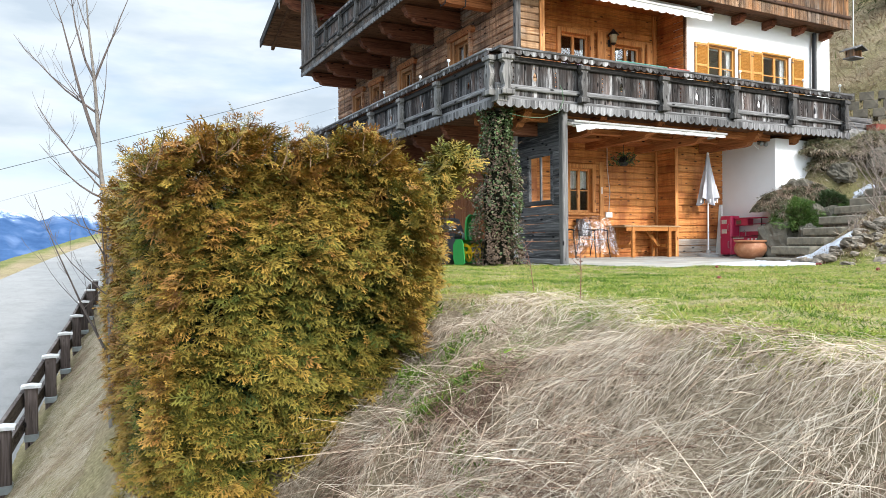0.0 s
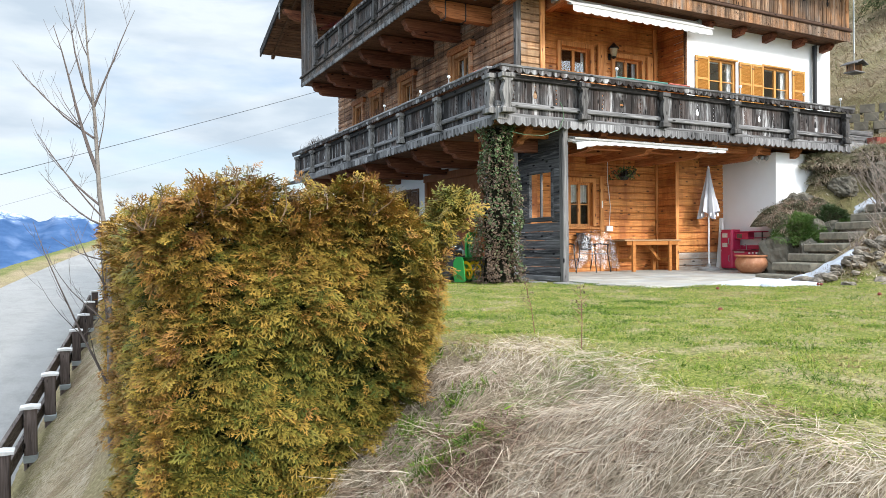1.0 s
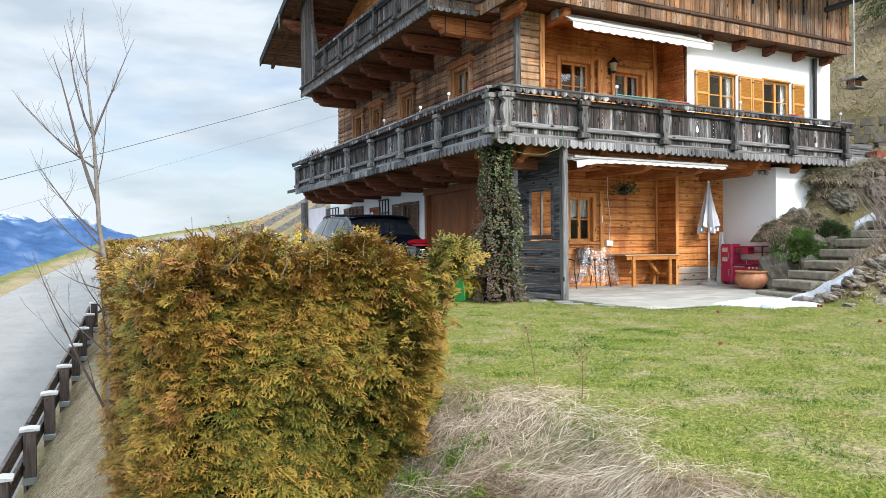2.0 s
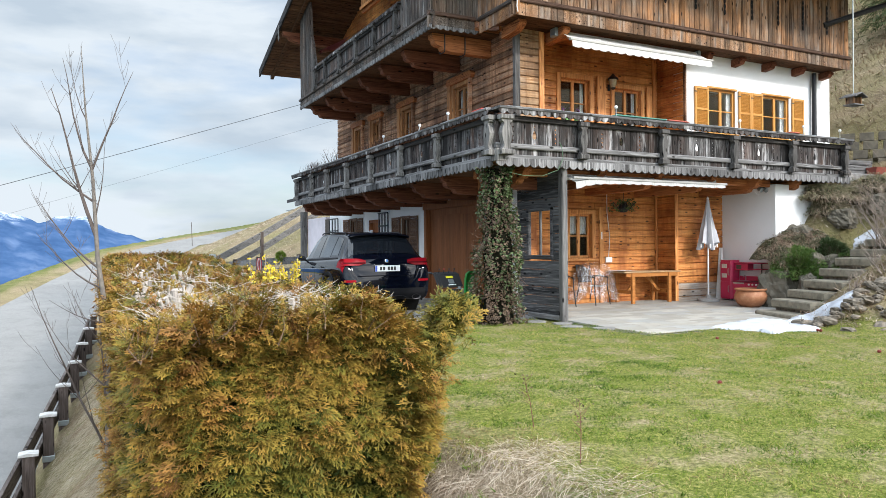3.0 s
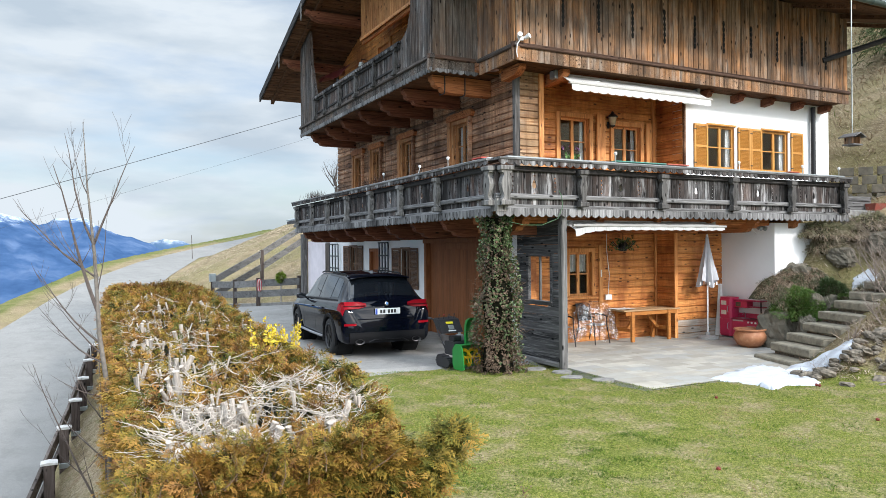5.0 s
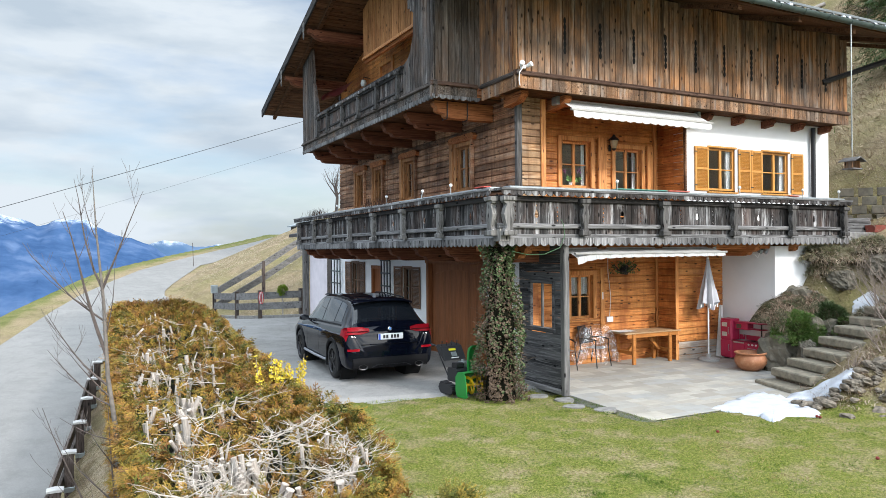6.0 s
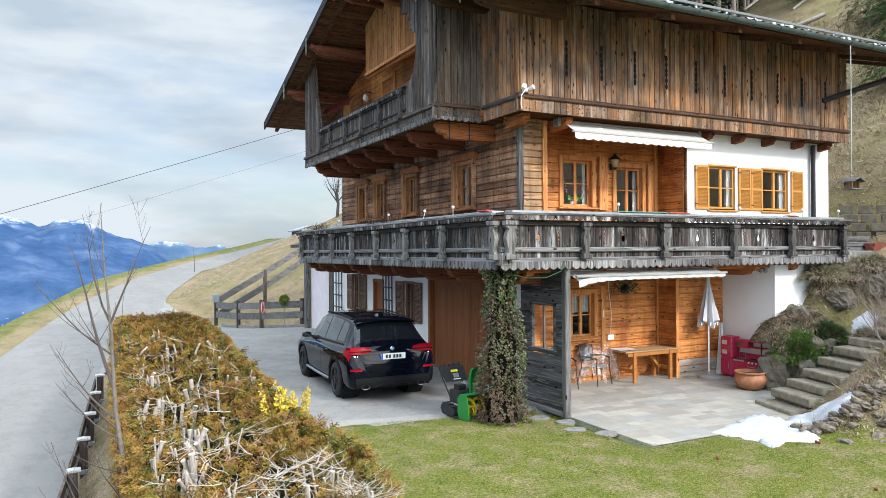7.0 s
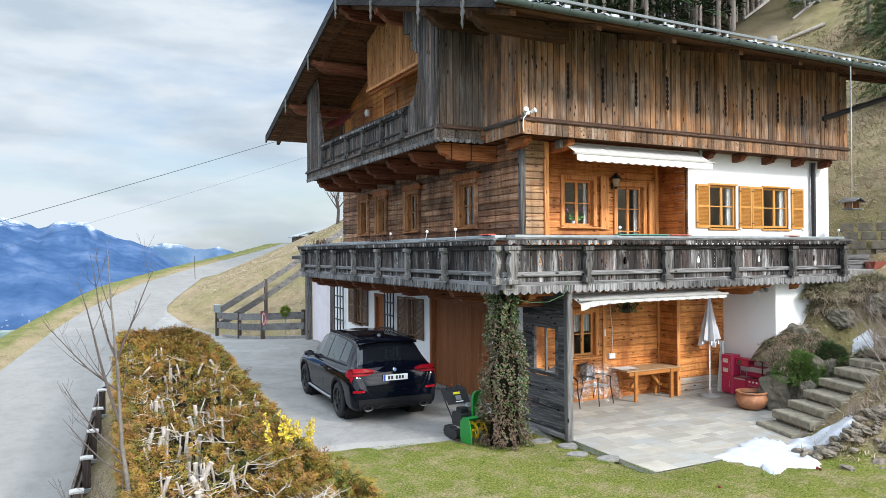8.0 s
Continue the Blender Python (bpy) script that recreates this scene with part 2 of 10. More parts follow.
M["garage"] = wood("red_brown_garage_boards", (0.15, 0.052, 0.020), (0.24, 0.088, 0.034), (0.31, 0.125, 0.052), "Z", 0.65, None, knots=False, spread=0.3)
M["shutter_dark"] = wood("brown_shutter_wood", (0.085, 0.046, 0.027), (0.16, 0.092, 0.057), (0.23, 0.14, 0.092), "Z", 0.6, knots=False)
M["shutter"] = wood("orange_shutter_wood", (0.42, 0.17, 0.030), (0.52, 0.235, 0.05), (0.60, 0.31, 0.085), "Z", 0.45, knots=False, spread=0.15)
M["black_wood"] = wood("blackened_post_wood", (0.012, 0.012, 0.013), (0.048, 0.047, 0.048), (0.19, 0.187, 0.187), "Y", 0.85, spread=0.7)
M["black_wood_z"] = wood("weathered_post", (0.02, 0.02, 0.02), (0.09, 0.085, 0.08), (0.22, 0.21, 0.20), "Z", 0.85, spread=0.5)
M["fence"] = wood("old_brown_fence_wood", (0.018, 0.013, 0.011), (0.07, 0.052, 0.045), (0.15, 0.12, 0.105), "Z", 0.85, spread=0.5)
M["fence_x"] = wood("old_grey_fence_rail", (0.032, 0.030, 0.029), (0.120, 0.114, 0.110), (0.24, 0.232, 0.224), "X", 0.85, spread=0.5)
M["table"] = wood("orange_pine", (0.26, 0.085, 0.016), (0.38, 0.14, 0.030), (0.46, 0.19, 0.050), "X", 0.45, knots=False, spread=0.15)
M["table_top"] = wood("bleached_table_boards", (0.28, 0.16, 0.075), (0.40, 0.25, 0.13), (0.48, 0.33, 0.20), "X", 0.6, spread=0.2)
M["plaster"] = plaster()
M["road"] = asphalt("pale_asphalt", (0.205, 0.199, 0.188), (0.245, 0.238, 0.225), cracks=0.15)
M["drive"] = asphalt("driveway_asphalt", (0.205, 0.199, 0.188), (0.30, 0.292, 0.277), cracks=0.4)
M["concrete"] = asphalt("concrete", (0.30, 0.29, 0.27), (0.40, 0.39, 0.37))
M["glass"] = glass("window_glass")
M["snow"] = plain("old_snow", (0.49, 0.51, 0.545), 0.7, 0.14, 6, bump=0.9)
M["roof"] = plain("dark_roof_tiles", (0.032, 0.027, 0.026), 0.7, 0.35, 6, bump=0.3)
M["gutter"] = plain("patinated_copper_gutter", (0.075, 0.105, 0.10), 0.5, 0.25, 5, metal=0.4)
M["zinc"] = plain("grey_metal", (0.33, 0.36, 0.36), 0.45, 0.2, 5, metal=0.6)
M["iron"] = plain("black_iron", (0.018, 0.018, 0.02), 0.5, 0.3, 20, metal=0.3)
M["awning"] = plain("cream_awning_cloth", (0.72, 0.70, 0.66), 0.85, 0.08, 10)
M["white"] = plain("white_paint", (0.78, 0.78, 0.77), 0.5, 0.06, 10)
M["stone"] = plain("grey_stone", (0.21, 0.20, 0.185), 0.9, 0.35, 9, bump=0.8)
M["step"] = plain("lichened_concrete_step", (0.225, 0.200, 0.150), 0.95, 0.40, 7, bump=0.8)
# ---- building helpers ----
class Geo:
    """Collects faces for one mesh."""

    def __init__(self):
        self.v, self.f = [], []

    def add(self, verts, faces):
        o = len(self.v)
        self.v += [tuple(p) for p in verts]
        self.f += [tuple(i + o for i in q) for q in faces]
        return self

    def box(self, x0, x1, y0, y1, z0, z1, c=0.0, m=None):
        """A box; c: the chamfer along its longest edges."""
        d = [x1 - x0, y1 - y0, z1 - z0]
        if c <= 0:
            vs = [(x, y, z) for x in (x0, x1) for y in (y0, y1) for z in (z0, z1)]
            fs = [(0, 1, 3, 2), (4, 6, 7, 5), (0, 4, 5, 1), (2, 3, 7, 6), (0, 2, 6, 4), (1, 5, 7, 3)]
        else:
            a = d.index(max(d))
            b, e = [(1, 2), (2, 0), (0, 1)][a]
            lo, hi = (x0, y0, z0), (x1, y1, z1)
            c = min(c, d[b] * 0.45, d[e] * 0.45)
            ring = [(lo[b] + c, lo[e]), (hi[b] - c, lo[e]), (hi[b], lo[e] + c), (hi[b], hi[e] - c), (hi[b] - c, hi[e]), (lo[b] + c, hi[e]), (lo[b], hi[e] - c), (lo[b], lo[e] + c)]
            vs = []
            for w in (lo[a], hi[a]):
                for p, q in ring:
                    t = [0, 0, 0]
                    t[a], t[b], t[e] = w, p, q
                    vs.append(tuple(t))
            fs = [(i, (i + 1) % 8, 8 + (i + 1) % 8, 8 + i) for i in range(8)] + [tuple(range(7, -1, -1)), tuple(range(8, 16))]
        if m is not None:
            vs = [tuple(m @ Vector(p)) for p in vs]
        return self.add(vs, fs)

    def prism(self, poly, o, u, w, d):
        """The outline poly, in the axes u and w from o, pushed along d."""
        o, u, w, d = Vector(o), Vector(u), Vector(w), Vector(d)
        n = len(poly)
        a = [o + u * p + w * q for p, q in poly]
        vs = a + [p + d for p in a]
        return self.add(vs, [tuple(range(n))[::-1], tuple(range(n, 2 * n))] + [(i, (i + 1) % n, n + (i + 1) % n, n + i) for i in range(n)])

    def tube(self, pts, r, n=8):
        """A round rod along points; r: one radius or one for each point."""
        pts = [Vector(p) for p in pts]
        rs = r if isinstance(r, (list, tuple)) else [r] * len(pts)
        vs = []
        side = None
        for i, p in enumerate(pts):
            d = (pts[min(i + 1, len(pts) - 1)] - pts[max(i - 1, 0)]).normalized()
            if side is None:
                side = d.orthogonal().normalized()
            side = (side - d * side.dot(d)).normalized()
            up = d.cross(side)
            vs += [p + (side * math.cos(2 * math.pi * k / n) + up * math.sin(2 * math.pi * k / n)) * rs[i] for k in range(n)]
        m = len(pts)
        fs = [(i * n + k, i * n + (k + 1) % n, (i + 1) * n + (k + 1) % n, (i + 1) * n + k) for i in range(m - 1) for k in range(n)]
        return self.add(vs, fs + [tuple(range(n))[::-1], tuple(range((m - 1) * n, m * n))])

    def lathe(self, prof, c=(0, 0, 0), n=16, ax=None):
        """Turned about z through c; prof: radius and height."""
        vs = []
        for r, z in prof:
            vs += [(c[0] + r * math.cos(2 * math.pi * k / n), c[1] + r * math.sin(2 * math.pi * k / n), c[2] + z) for k in range(n)]
        if ax is not None:
            vs = [tuple(ax @ Vector(p)) for p in vs]
        m = len(prof)
        fs = [(i * n + k, i * n + (k + 1) % n, (i + 1) * n + (k + 1) % n, (i + 1) * n + k) for i in range(m - 1) for k in range(n)]
        return self.add(vs, fs + [tuple(range(n))[::-1], tuple(range((m - 1) * n, m * n))])

    def grid(self, rows):
        """A sheet from rows of points."""
        n = len(rows[0])
        vs = [p for r in rows for p in r]
        return self.add(vs, [(i * n + k, i * n + k + 1, (i + 1) * n + k + 1, (i + 1) * n + k) for i in range(len(rows) - 1) for k in range(n - 1)])

    def mesh(self, name, mat, smooth=False, fix=True):
        me = bpy.data.meshes.new(name)
        me.from_pydata(self.v, [], self.f)
        if fix and len(self.f) < 20000:
            bm = bmesh.new()
            bm.from_mesh(me)
            bmesh.ops.recalc_face_normals(bm, faces=bm.faces)
            bm.to_mesh(me)
            bm.free()
        for m in mat if isinstance(mat, (list, tuple)) else [mat]:
            me.materials.append(m)
        if smooth:
            me.polygons.foreach_set("use_smooth", [True] * len(me.polygons))
            me.set_sharp_from_angle(angle=radians(40))
        me.update()
        return me


def hang(ob, parent):
    ob.parent = parent
    m = Matrix.Identity(4)
    p = parent
    while p is not None:
        m = p.matrix_basis @ m if p.parent is None else p.matrix_parent_inverse @ p.matrix_basis @ m
        p = p.parent
    ob.matrix_parent_inverse = m.inverted()
    return ob


def part(name, g, mat, parent, label="", smooth=False):
    """One mesh under a thing or a part; g: a Geo in world metres, or a mesh."""
    ob = new(name, g.mesh(name, mat, smooth) if isinstance(g, Geo) else g)
    if label:
        ob["label"] = label
    return hang(ob, parent)


def piece(name, me, m, parent):
    """A piece that shares a mesh, at the pose m."""
    ob = new(name, me)
    hang(ob, parent)
    ob.matrix_basis = m
    return ob


def thing(name, at, label, category, group="", kind=""):
    return tagged(new(name), label, category, group, kind) if at is None else place(tagged(new(name), label, category, group, kind), at)


def place(ob, at):
    ob.matrix_basis = at if isinstance(at, Matrix) else Matrix.Translation(at)
    return ob


def solo(name, g, mat, label, category, group="", kind="", smooth=False):
    return tagged(new(name, g.mesh(name, mat, smooth)), label, category, group, kind)


def axes(o, u, w, n):
    """A pose from an origin and three axes."""
    m = Matrix.Identity(4)
    for k, a in enumerate((u, w, n)):
        m.col[k][:3] = Vector(a)
    m.col[3][:3] = Vector(o)
    return m


def lerp(x, pts):
    if x <= pts[0][0]:
        return pts[0][1]
    for (a, b), (c, d) in zip(pts, pts[1:]):
        if x <= c:
            return b + (d - b) * (x - a) / (c - a)
    return pts[-1][1]


def smooth(a, b, x):
    t = max(0.0, min(1.0, (x - a) / (b - a)))
    return t * t * (3 - 2 * t)


def nz(x, y, z=0.0):
    return noise.noise(Vector((x, y, z)))


# ---- ground ----
ROAD_R = ((-400, -60), (-60, -15), (-10, -8.85), (2, -7.5), (8, -6.9), (16, -6.2), (22, -5.5), (28, -3.6), (32, -2.3), (35.2, -1.95), (38, -1.2), (43.5, 0.55), (48, 2.0), (51.8, 4.7), (55.6, 7.3), (62, 10.2), (73, 15), (90, 24), (130, 48), (400, 180), (4700, 2262))
ROAD_L = ((-400, -64), (-60, -18.6), (-10, -12.3), (2, -10.95), (10, -10.3), (22, -9.45), (30, -7.7), (35, -6.4), (40, -4.7), (45.6, -2.6), (50.5, -0.1), (55.7, 2.8), (61.5, 6.3), (68.8, 10.7), (79.7, 16.7), (95, 26), (130, 45), (400, 170), (4700, 2250))
EDGE = ((-40, -5.2), (-9.5, -4.55), (-8.3, -4.25), (-7.4, -3.95), (-6.8, -4.05), (-5.8, -4.4), (14, -4.1), (22, -3.2), (30, -2.2), (34, -0.5))
FOOT = ((-40, 22), (-6, 6.2), (-3, 4.5), (-1.9, 5.3), (-0.9, 6.8), (-0.4, 7.9), (1.5, 8.1), (14, 8.1), (20, 3.2), (25, 0.4), (34, -1.5), (38, -0.7), (43.5, 1.05), (48, 2.5), (51.8, 5.2), (55.6, 7.8), (62, 10.7), (73, 15.5), (90, 24.6), (130, 48.6), (400, 181), (4700, 2264))


def road_z(y):
    return -3.1 + 0.1 * max(-60.0, min(y, 80.0)) + 0.03 * max(0.0, min(y - 80, 20)) - 0.05 * max(0.0, min(y - 100, 900))


def ground_z(x, y):
    xr, xl, zr = lerp(y, ROAD_R), lerp(y, ROAD_L), road_z(y)
    zy = zr * smooth(17, 30, y)  # the yard meets the road further on
    zy += (zr - zy) * smooth(-14, -60, y)
    if x < xl:
        d = xl - x
        z = zr - lerp(y, ((12, 0.58), (38, 0.62), (52, 0.8), (70, 1.0))) * max(0.0, d - lerp(y, ((12, 2.2), (35, 1.8), (45, 2.5), (60, 2.4), (75, 2.1))))
        return max(z, -245.0 + 2 * nz(x * 0.003, y * 0.003))
    if x < xr:
        return zr
    xe = max(lerp(y, EDGE), xr + 0.5)
    if x < xe:
        t = (x - xr) / (xe - xr)
        z = zr + (zy - zr) * (0.9 * t + 0.1 * (1 - (1 - t) ** 1.7))
    else:
        z = zy
    f = max(lerp(y, FOOT), xr + 0.05)
    e = x - f
    if e > 0:
        steep = smooth(-1.2, 0.3, y) * (1 - smooth(14, 19, y))
        rise = 0.50 * min(e, 6) + 0.74 * max(0.0, min(e - 6, 24)) + 0.42 * max(0.0, min(e - 30, 300))
        rise += steep * 1.6 * smooth(0, 0.9, e)
        if y > 19:
            low = 0.42 * min(e, 12) + 0.62 * max(0.0, min(e - 12, 40)) + 0.3 * max(0.0, min(e - 52, 200))
            rise += (low - rise) * smooth(19, 24, y)
        z += rise + 0.25 * smooth(2, 12, e) * nz(x * 0.4, y * 0.4)
    return z


def mound(x, y):
    """The hummocks of matted grass on the near bank."""
    if y > -5.2 or y < -11 or x < lerp(y, ROAD_R) + 0.3:
        return 0.0
    m = smooth(0.05, -0.6, x - lerp(y, EDGE)) * smooth(0.3, 1.0, x - lerp(y, ROAD_R))
    h = 0.26 * max(0.0, nz(x * 1.15, y * 1.15, 4) + 0.15) + 0.24 * max(0.0, nz(x * 2.4, y * 2.4, 8)) + 0.09 * nz(x * 5.5, y * 5.5, 3)
    h += 0.14 * math.exp(-((x + 4.55) / 0.5) ** 2 - ((y + 7.35) / 0.45) ** 2)
    return m * h


def stretch(fine0, fine1, step, far, grow):
    a = [fine0 + step * i for i in range(int((fine1 - fine0) / step) + 1)]
    s = step
    while a[-1] < far:
        s *= grow
        a.append(a[-1] + s)
    s = step
    while a[0] > -far:
        s *= grow
        a.insert(0, a[0] - s)
    return a


def ground_material():
    k = Nodes("meadow_ground")
    v = k.coords(offset=False)
    big, mid, fine = k.noise(v, 0.35, 5, 0.6), k.noise(v, 1.7, 6, 0.65), k.noise(v, 26, 5, 0.7)
    sep = k.t.nodes.new("ShaderNodeSeparateXYZ")
    k.link(k.tc.outputs["Object"], sep.inputs[0])
    att = k.t.nodes.new("ShaderNodeAttribute")
    att.attribute_name = "lawn"
    green = k.ramp(k.mix(0.5, fine, k.noise(v, 70, 4, 0.7)), (0.36, (0.022, 0.034, 0.006)), (0.50, (0.110, 0.128, 0.022)), (0.64, (0.30, 0.265, 0.090)))
    straw = k.ramp(fine, (0.30, (0.085, 0.055, 0.030)), (0.5, (0.25, 0.19, 0.115)), (0.72, (0.43, 0.355, 0.24)))
    dry = k.ramp(mid, (0.46, 0.0), (0.66, 0.75))
    lawn = k.mix(dry, green, straw)
    bare = k.mix(k.ramp(big, (0.42, 0.0), (0.7, 0.55)), straw, green)
    th = k.t.nodes.new("ShaderNodeAttribute")
    th.attribute_name = "thatch_shade"
    # bank ground coloured darker, for the shade between the straw blades
    bare = k.mix(th.outputs["Fac"], bare, k.ramp(k.noise(v, 60, 5, 0.75), (0.32, (0.050, 0.034, 0.021)), (0.5, (0.18, 0.135, 0.088)), (0.68, (0.34, 0.275, 0.195))))
    bare = k.mix(k.ramp(k.noise(v, 0.9, 6, 0.75), (0.48, 0.0), (0.66, 0.65)), bare, (0.10, 0.082, 0.042))
    c = k.mix(att.outputs["Fac"], bare, lawn)
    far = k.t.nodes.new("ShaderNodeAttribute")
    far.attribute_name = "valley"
    # valley fields with the blue of distant haze put into their colours
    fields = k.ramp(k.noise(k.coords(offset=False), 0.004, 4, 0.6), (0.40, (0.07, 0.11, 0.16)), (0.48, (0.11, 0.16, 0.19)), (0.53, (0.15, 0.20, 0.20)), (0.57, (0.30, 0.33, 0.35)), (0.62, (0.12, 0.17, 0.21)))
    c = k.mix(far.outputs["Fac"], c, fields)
    fr = k.t.nodes.new("ShaderNodeAttribute")
    fr.attribute_name = "fresh"
    c = k.mix(fr.outputs["Fac"], c, k.ramp(k.mix(0.4, mid, fine), (0.36, (0.045, 0.066, 0.013)), (0.5, (0.080, 0.105, 0.021)), (0.64, (0.155, 0.150, 0.050))))
    wd = k.t.nodes.new("ShaderNodeAttribute")
    wd.attribute_name = "woodland"
    c = k.mix(wd.outputs["Fac"], c, k.ramp(fine, (0.3, (0.022, 0.020, 0.010)), (0.7, (0.075, 0.062, 0.035))))
    return k.done(c, 0.95, fine, 0.7, 0.03, spec=0.1)


def in_yard(x, y):
    return x > lerp(y, EDGE) + 0.1 and x < lerp(y, FOOT) + 0.3 and y > -30 and y < 21


def make_ground():
    xs, ys = stretch(-10.0, 9.0, 0.22, 4600, 1.13), stretch(-12, 22, 0.3, 4600, 1.13)
    xs = [x for x in xs if not 9.0 < x < 26] + [9.0 + 0.42 * i for i in range(1, 40)]
    ys = [y for y in ys if not 22 < y < 92] + [22 + 0.55 * i for i in range(1, 127)]
    xs.sort(), ys.sort()
    g = Geo()
    lawn, valley, woodland, thatch_shade, fresh = [], [], [], [], []
    rows = []
    for y in ys:
        r = []
        for x in xs:
            z = ground_z(x, y)
            xr, xl = lerp(y, ROAD_R), lerp(y, ROAD_L)
            if xl + 0.05 < x < xr - 0.05:
                z -= 0.06
            elif on_drive(x, y):
                z -= 0.07
            elif 1.3 < x < 8.2 and -2.3 < y < 2.9:
                z -= 0.10 * smooth(-2.3, -1.8, y)
            else:
                off = min(1.0, max(xl - x, x - xr, 0.0) / 0.8)  # level beside the lane
                z += off * (0.035 * nz(x * 1.3, y * 1.3) + 0.02 * nz(x * 4, y * 4)) * (1 if z > -100 else 0)
            r.append((x, y, z + mound(x, y)))
            a = 1.0 if in_yard(x, y) else 0.0
            if x < xl:
                a = 0.05 + 0.6 * smooth(0.5, 1.6, xl - x - 0.3 * nz(x, y * 0.6, 5)) if y > 6 else 0.4
            if y > 62:
                a = 0.9
            lawn.append(a)
            fresh.append(smooth(0.8, 1.5, xl - x - 0.3 * nz(x, y * 0.6, 5)) * smooth(8, 20, y) * (0.45 + 0.5 * nz(x * 0.4, y * 0.15, 8)) if x < xl else 0.0)
            thatch_shade.append(smooth(-5.0, -5.8, y) * smooth(0.3, -0.2, x - lerp(y, EDGE)) if x > xr else 0.0)
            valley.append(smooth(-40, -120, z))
            s, q = (x + 6.8) * 0.457 + (y + 10.9) * 0.889, (x + 6.8) * 0.889 - (y + 10.9) * 0.457
            woodland.append(smooth(38, 46, s) * smooth(0.06, 0.14, q / max(s, 1)) * smooth(8, -4, q - 0.5 * s) if x > xl else 0.0)
        rows.append(r)
    g.grid(rows)
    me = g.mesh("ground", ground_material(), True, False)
    for name, vals in (("lawn", lawn), ("valley", valley), ("woodland", woodland), ("thatch_shade", thatch_shade), ("fresh", fresh)):
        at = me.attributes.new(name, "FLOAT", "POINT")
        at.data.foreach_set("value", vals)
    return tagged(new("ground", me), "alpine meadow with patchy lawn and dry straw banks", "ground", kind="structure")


CURB = ((18, 2.2), (20, 2.1), (22, 1.0), (25, -0.5), (30, -1.75), (34, -2.2))
DRIVE_L = ((1.0, -4.3), (13, -3.9), (15.5, -4.4), (18, -5.6))


def drive_lr(y):
    return max(lerp(y, DRIVE_L), lerp(y, ROAD_R) - 0.1) if y < 18 else lerp(y, ROAD_R) - 0.1, 1.95 if y < 17.5 else lerp(y, CURB)


def on_drive(x, y):
    if y < 1.0 or y > 34:
        return False
    a, b = drive_lr(y)
    return a - 0.1 < x < b + 0.1 and y > 1.15 - 0.22 * (x + 0.3)


def make_road():
    g = Geo()
    ys = [-60 + 0.5 * i for i in range(400)]
    g.grid([[(a + (b - a) * k / 8, y, road_z(y) + 0.012 + 0.03 * math.sin(math.pi * k / 8)) for k in range(9)] for y in ys for a, b in [(lerp(y, ROAD_L), lerp(y, ROAD_R))]])
    solo("road", g, M["road"], "narrow pale asphalt lane climbing past the house", "road", kind="structure")
    g = Geo()
    rows = []
    for j in range(90):
        y = 0.95 + 33 * j / 89
        a, b = drive_lr(y)
        r = []
        for i in range(31):
            x = a + (b - a) * i / 30
            yy = y + (1 - j / 89) ** 6 * (0.10 - 0.22 * (x + 0.3) + 0.05 * nz(x * 1.7, 3))
            r.append((x, yy, ground_z(x, yy) + (0.02 if j else -0.10)))
        rows.append(r)
    g.grid(rows)
    solo("driveway", g, M["drive"], "grey asphalt driveway beside the house", "driveway", kind="structure")


make_ground()
make_road()


NEAR_CREST = ((50, -240), (76, -225), (81.4, -126), (83.8, -31), (85.2, 47), (86.3, 80), (87.6, 105), (88.2, 127), (88.9, 155), (89.4, 189), (90.2, 185), (91.4, 187), (91.9, 158), (92.5, 152), (93, 176), (93.8, 193), (94.6, 209), (97, 225), (100, 262), (104, 228), (108, 262), (113, 225), (120, 250), (132, 215), (145, 262), (160, 230), (180, 210), (210, 170))
FAR_CREST = ((66, -66), (76.3, -66), (78, -23), (79.3, 19), (80.3, 51), (80.9, 41), (82, 34), (83, 65), (83.8, 72), (84.3, 75), (85.2, 52), (86.1, 23), (88, -60), (92, -120))


def slope_point(az, t, crest, d0, d1, relief):
    """A point of a far mountain side: t runs from its foot to the crest."""
    a = radians(az)
    h = lerp(az, crest) + 4 * nz(az * 1.9, 0.3) + 3 * nz(az * 5.3, 4.4)
    dist = d0 + (d1 - d0) * t
    spur = noise.ridged_multi_fractal(Vector((az * 0.22, t * 1.1, 1.7)), 0.85, 2.1, 7, 1.0, 2.0)
    z = -252 + (h + 252) * t ** 1.12 + (spur - 1.0) * relief * math.sin(math.pi * min(1, t * 1.02)) ** 0.8
    return dist * math.cos(a), dist * math.sin(a), min(z, h)


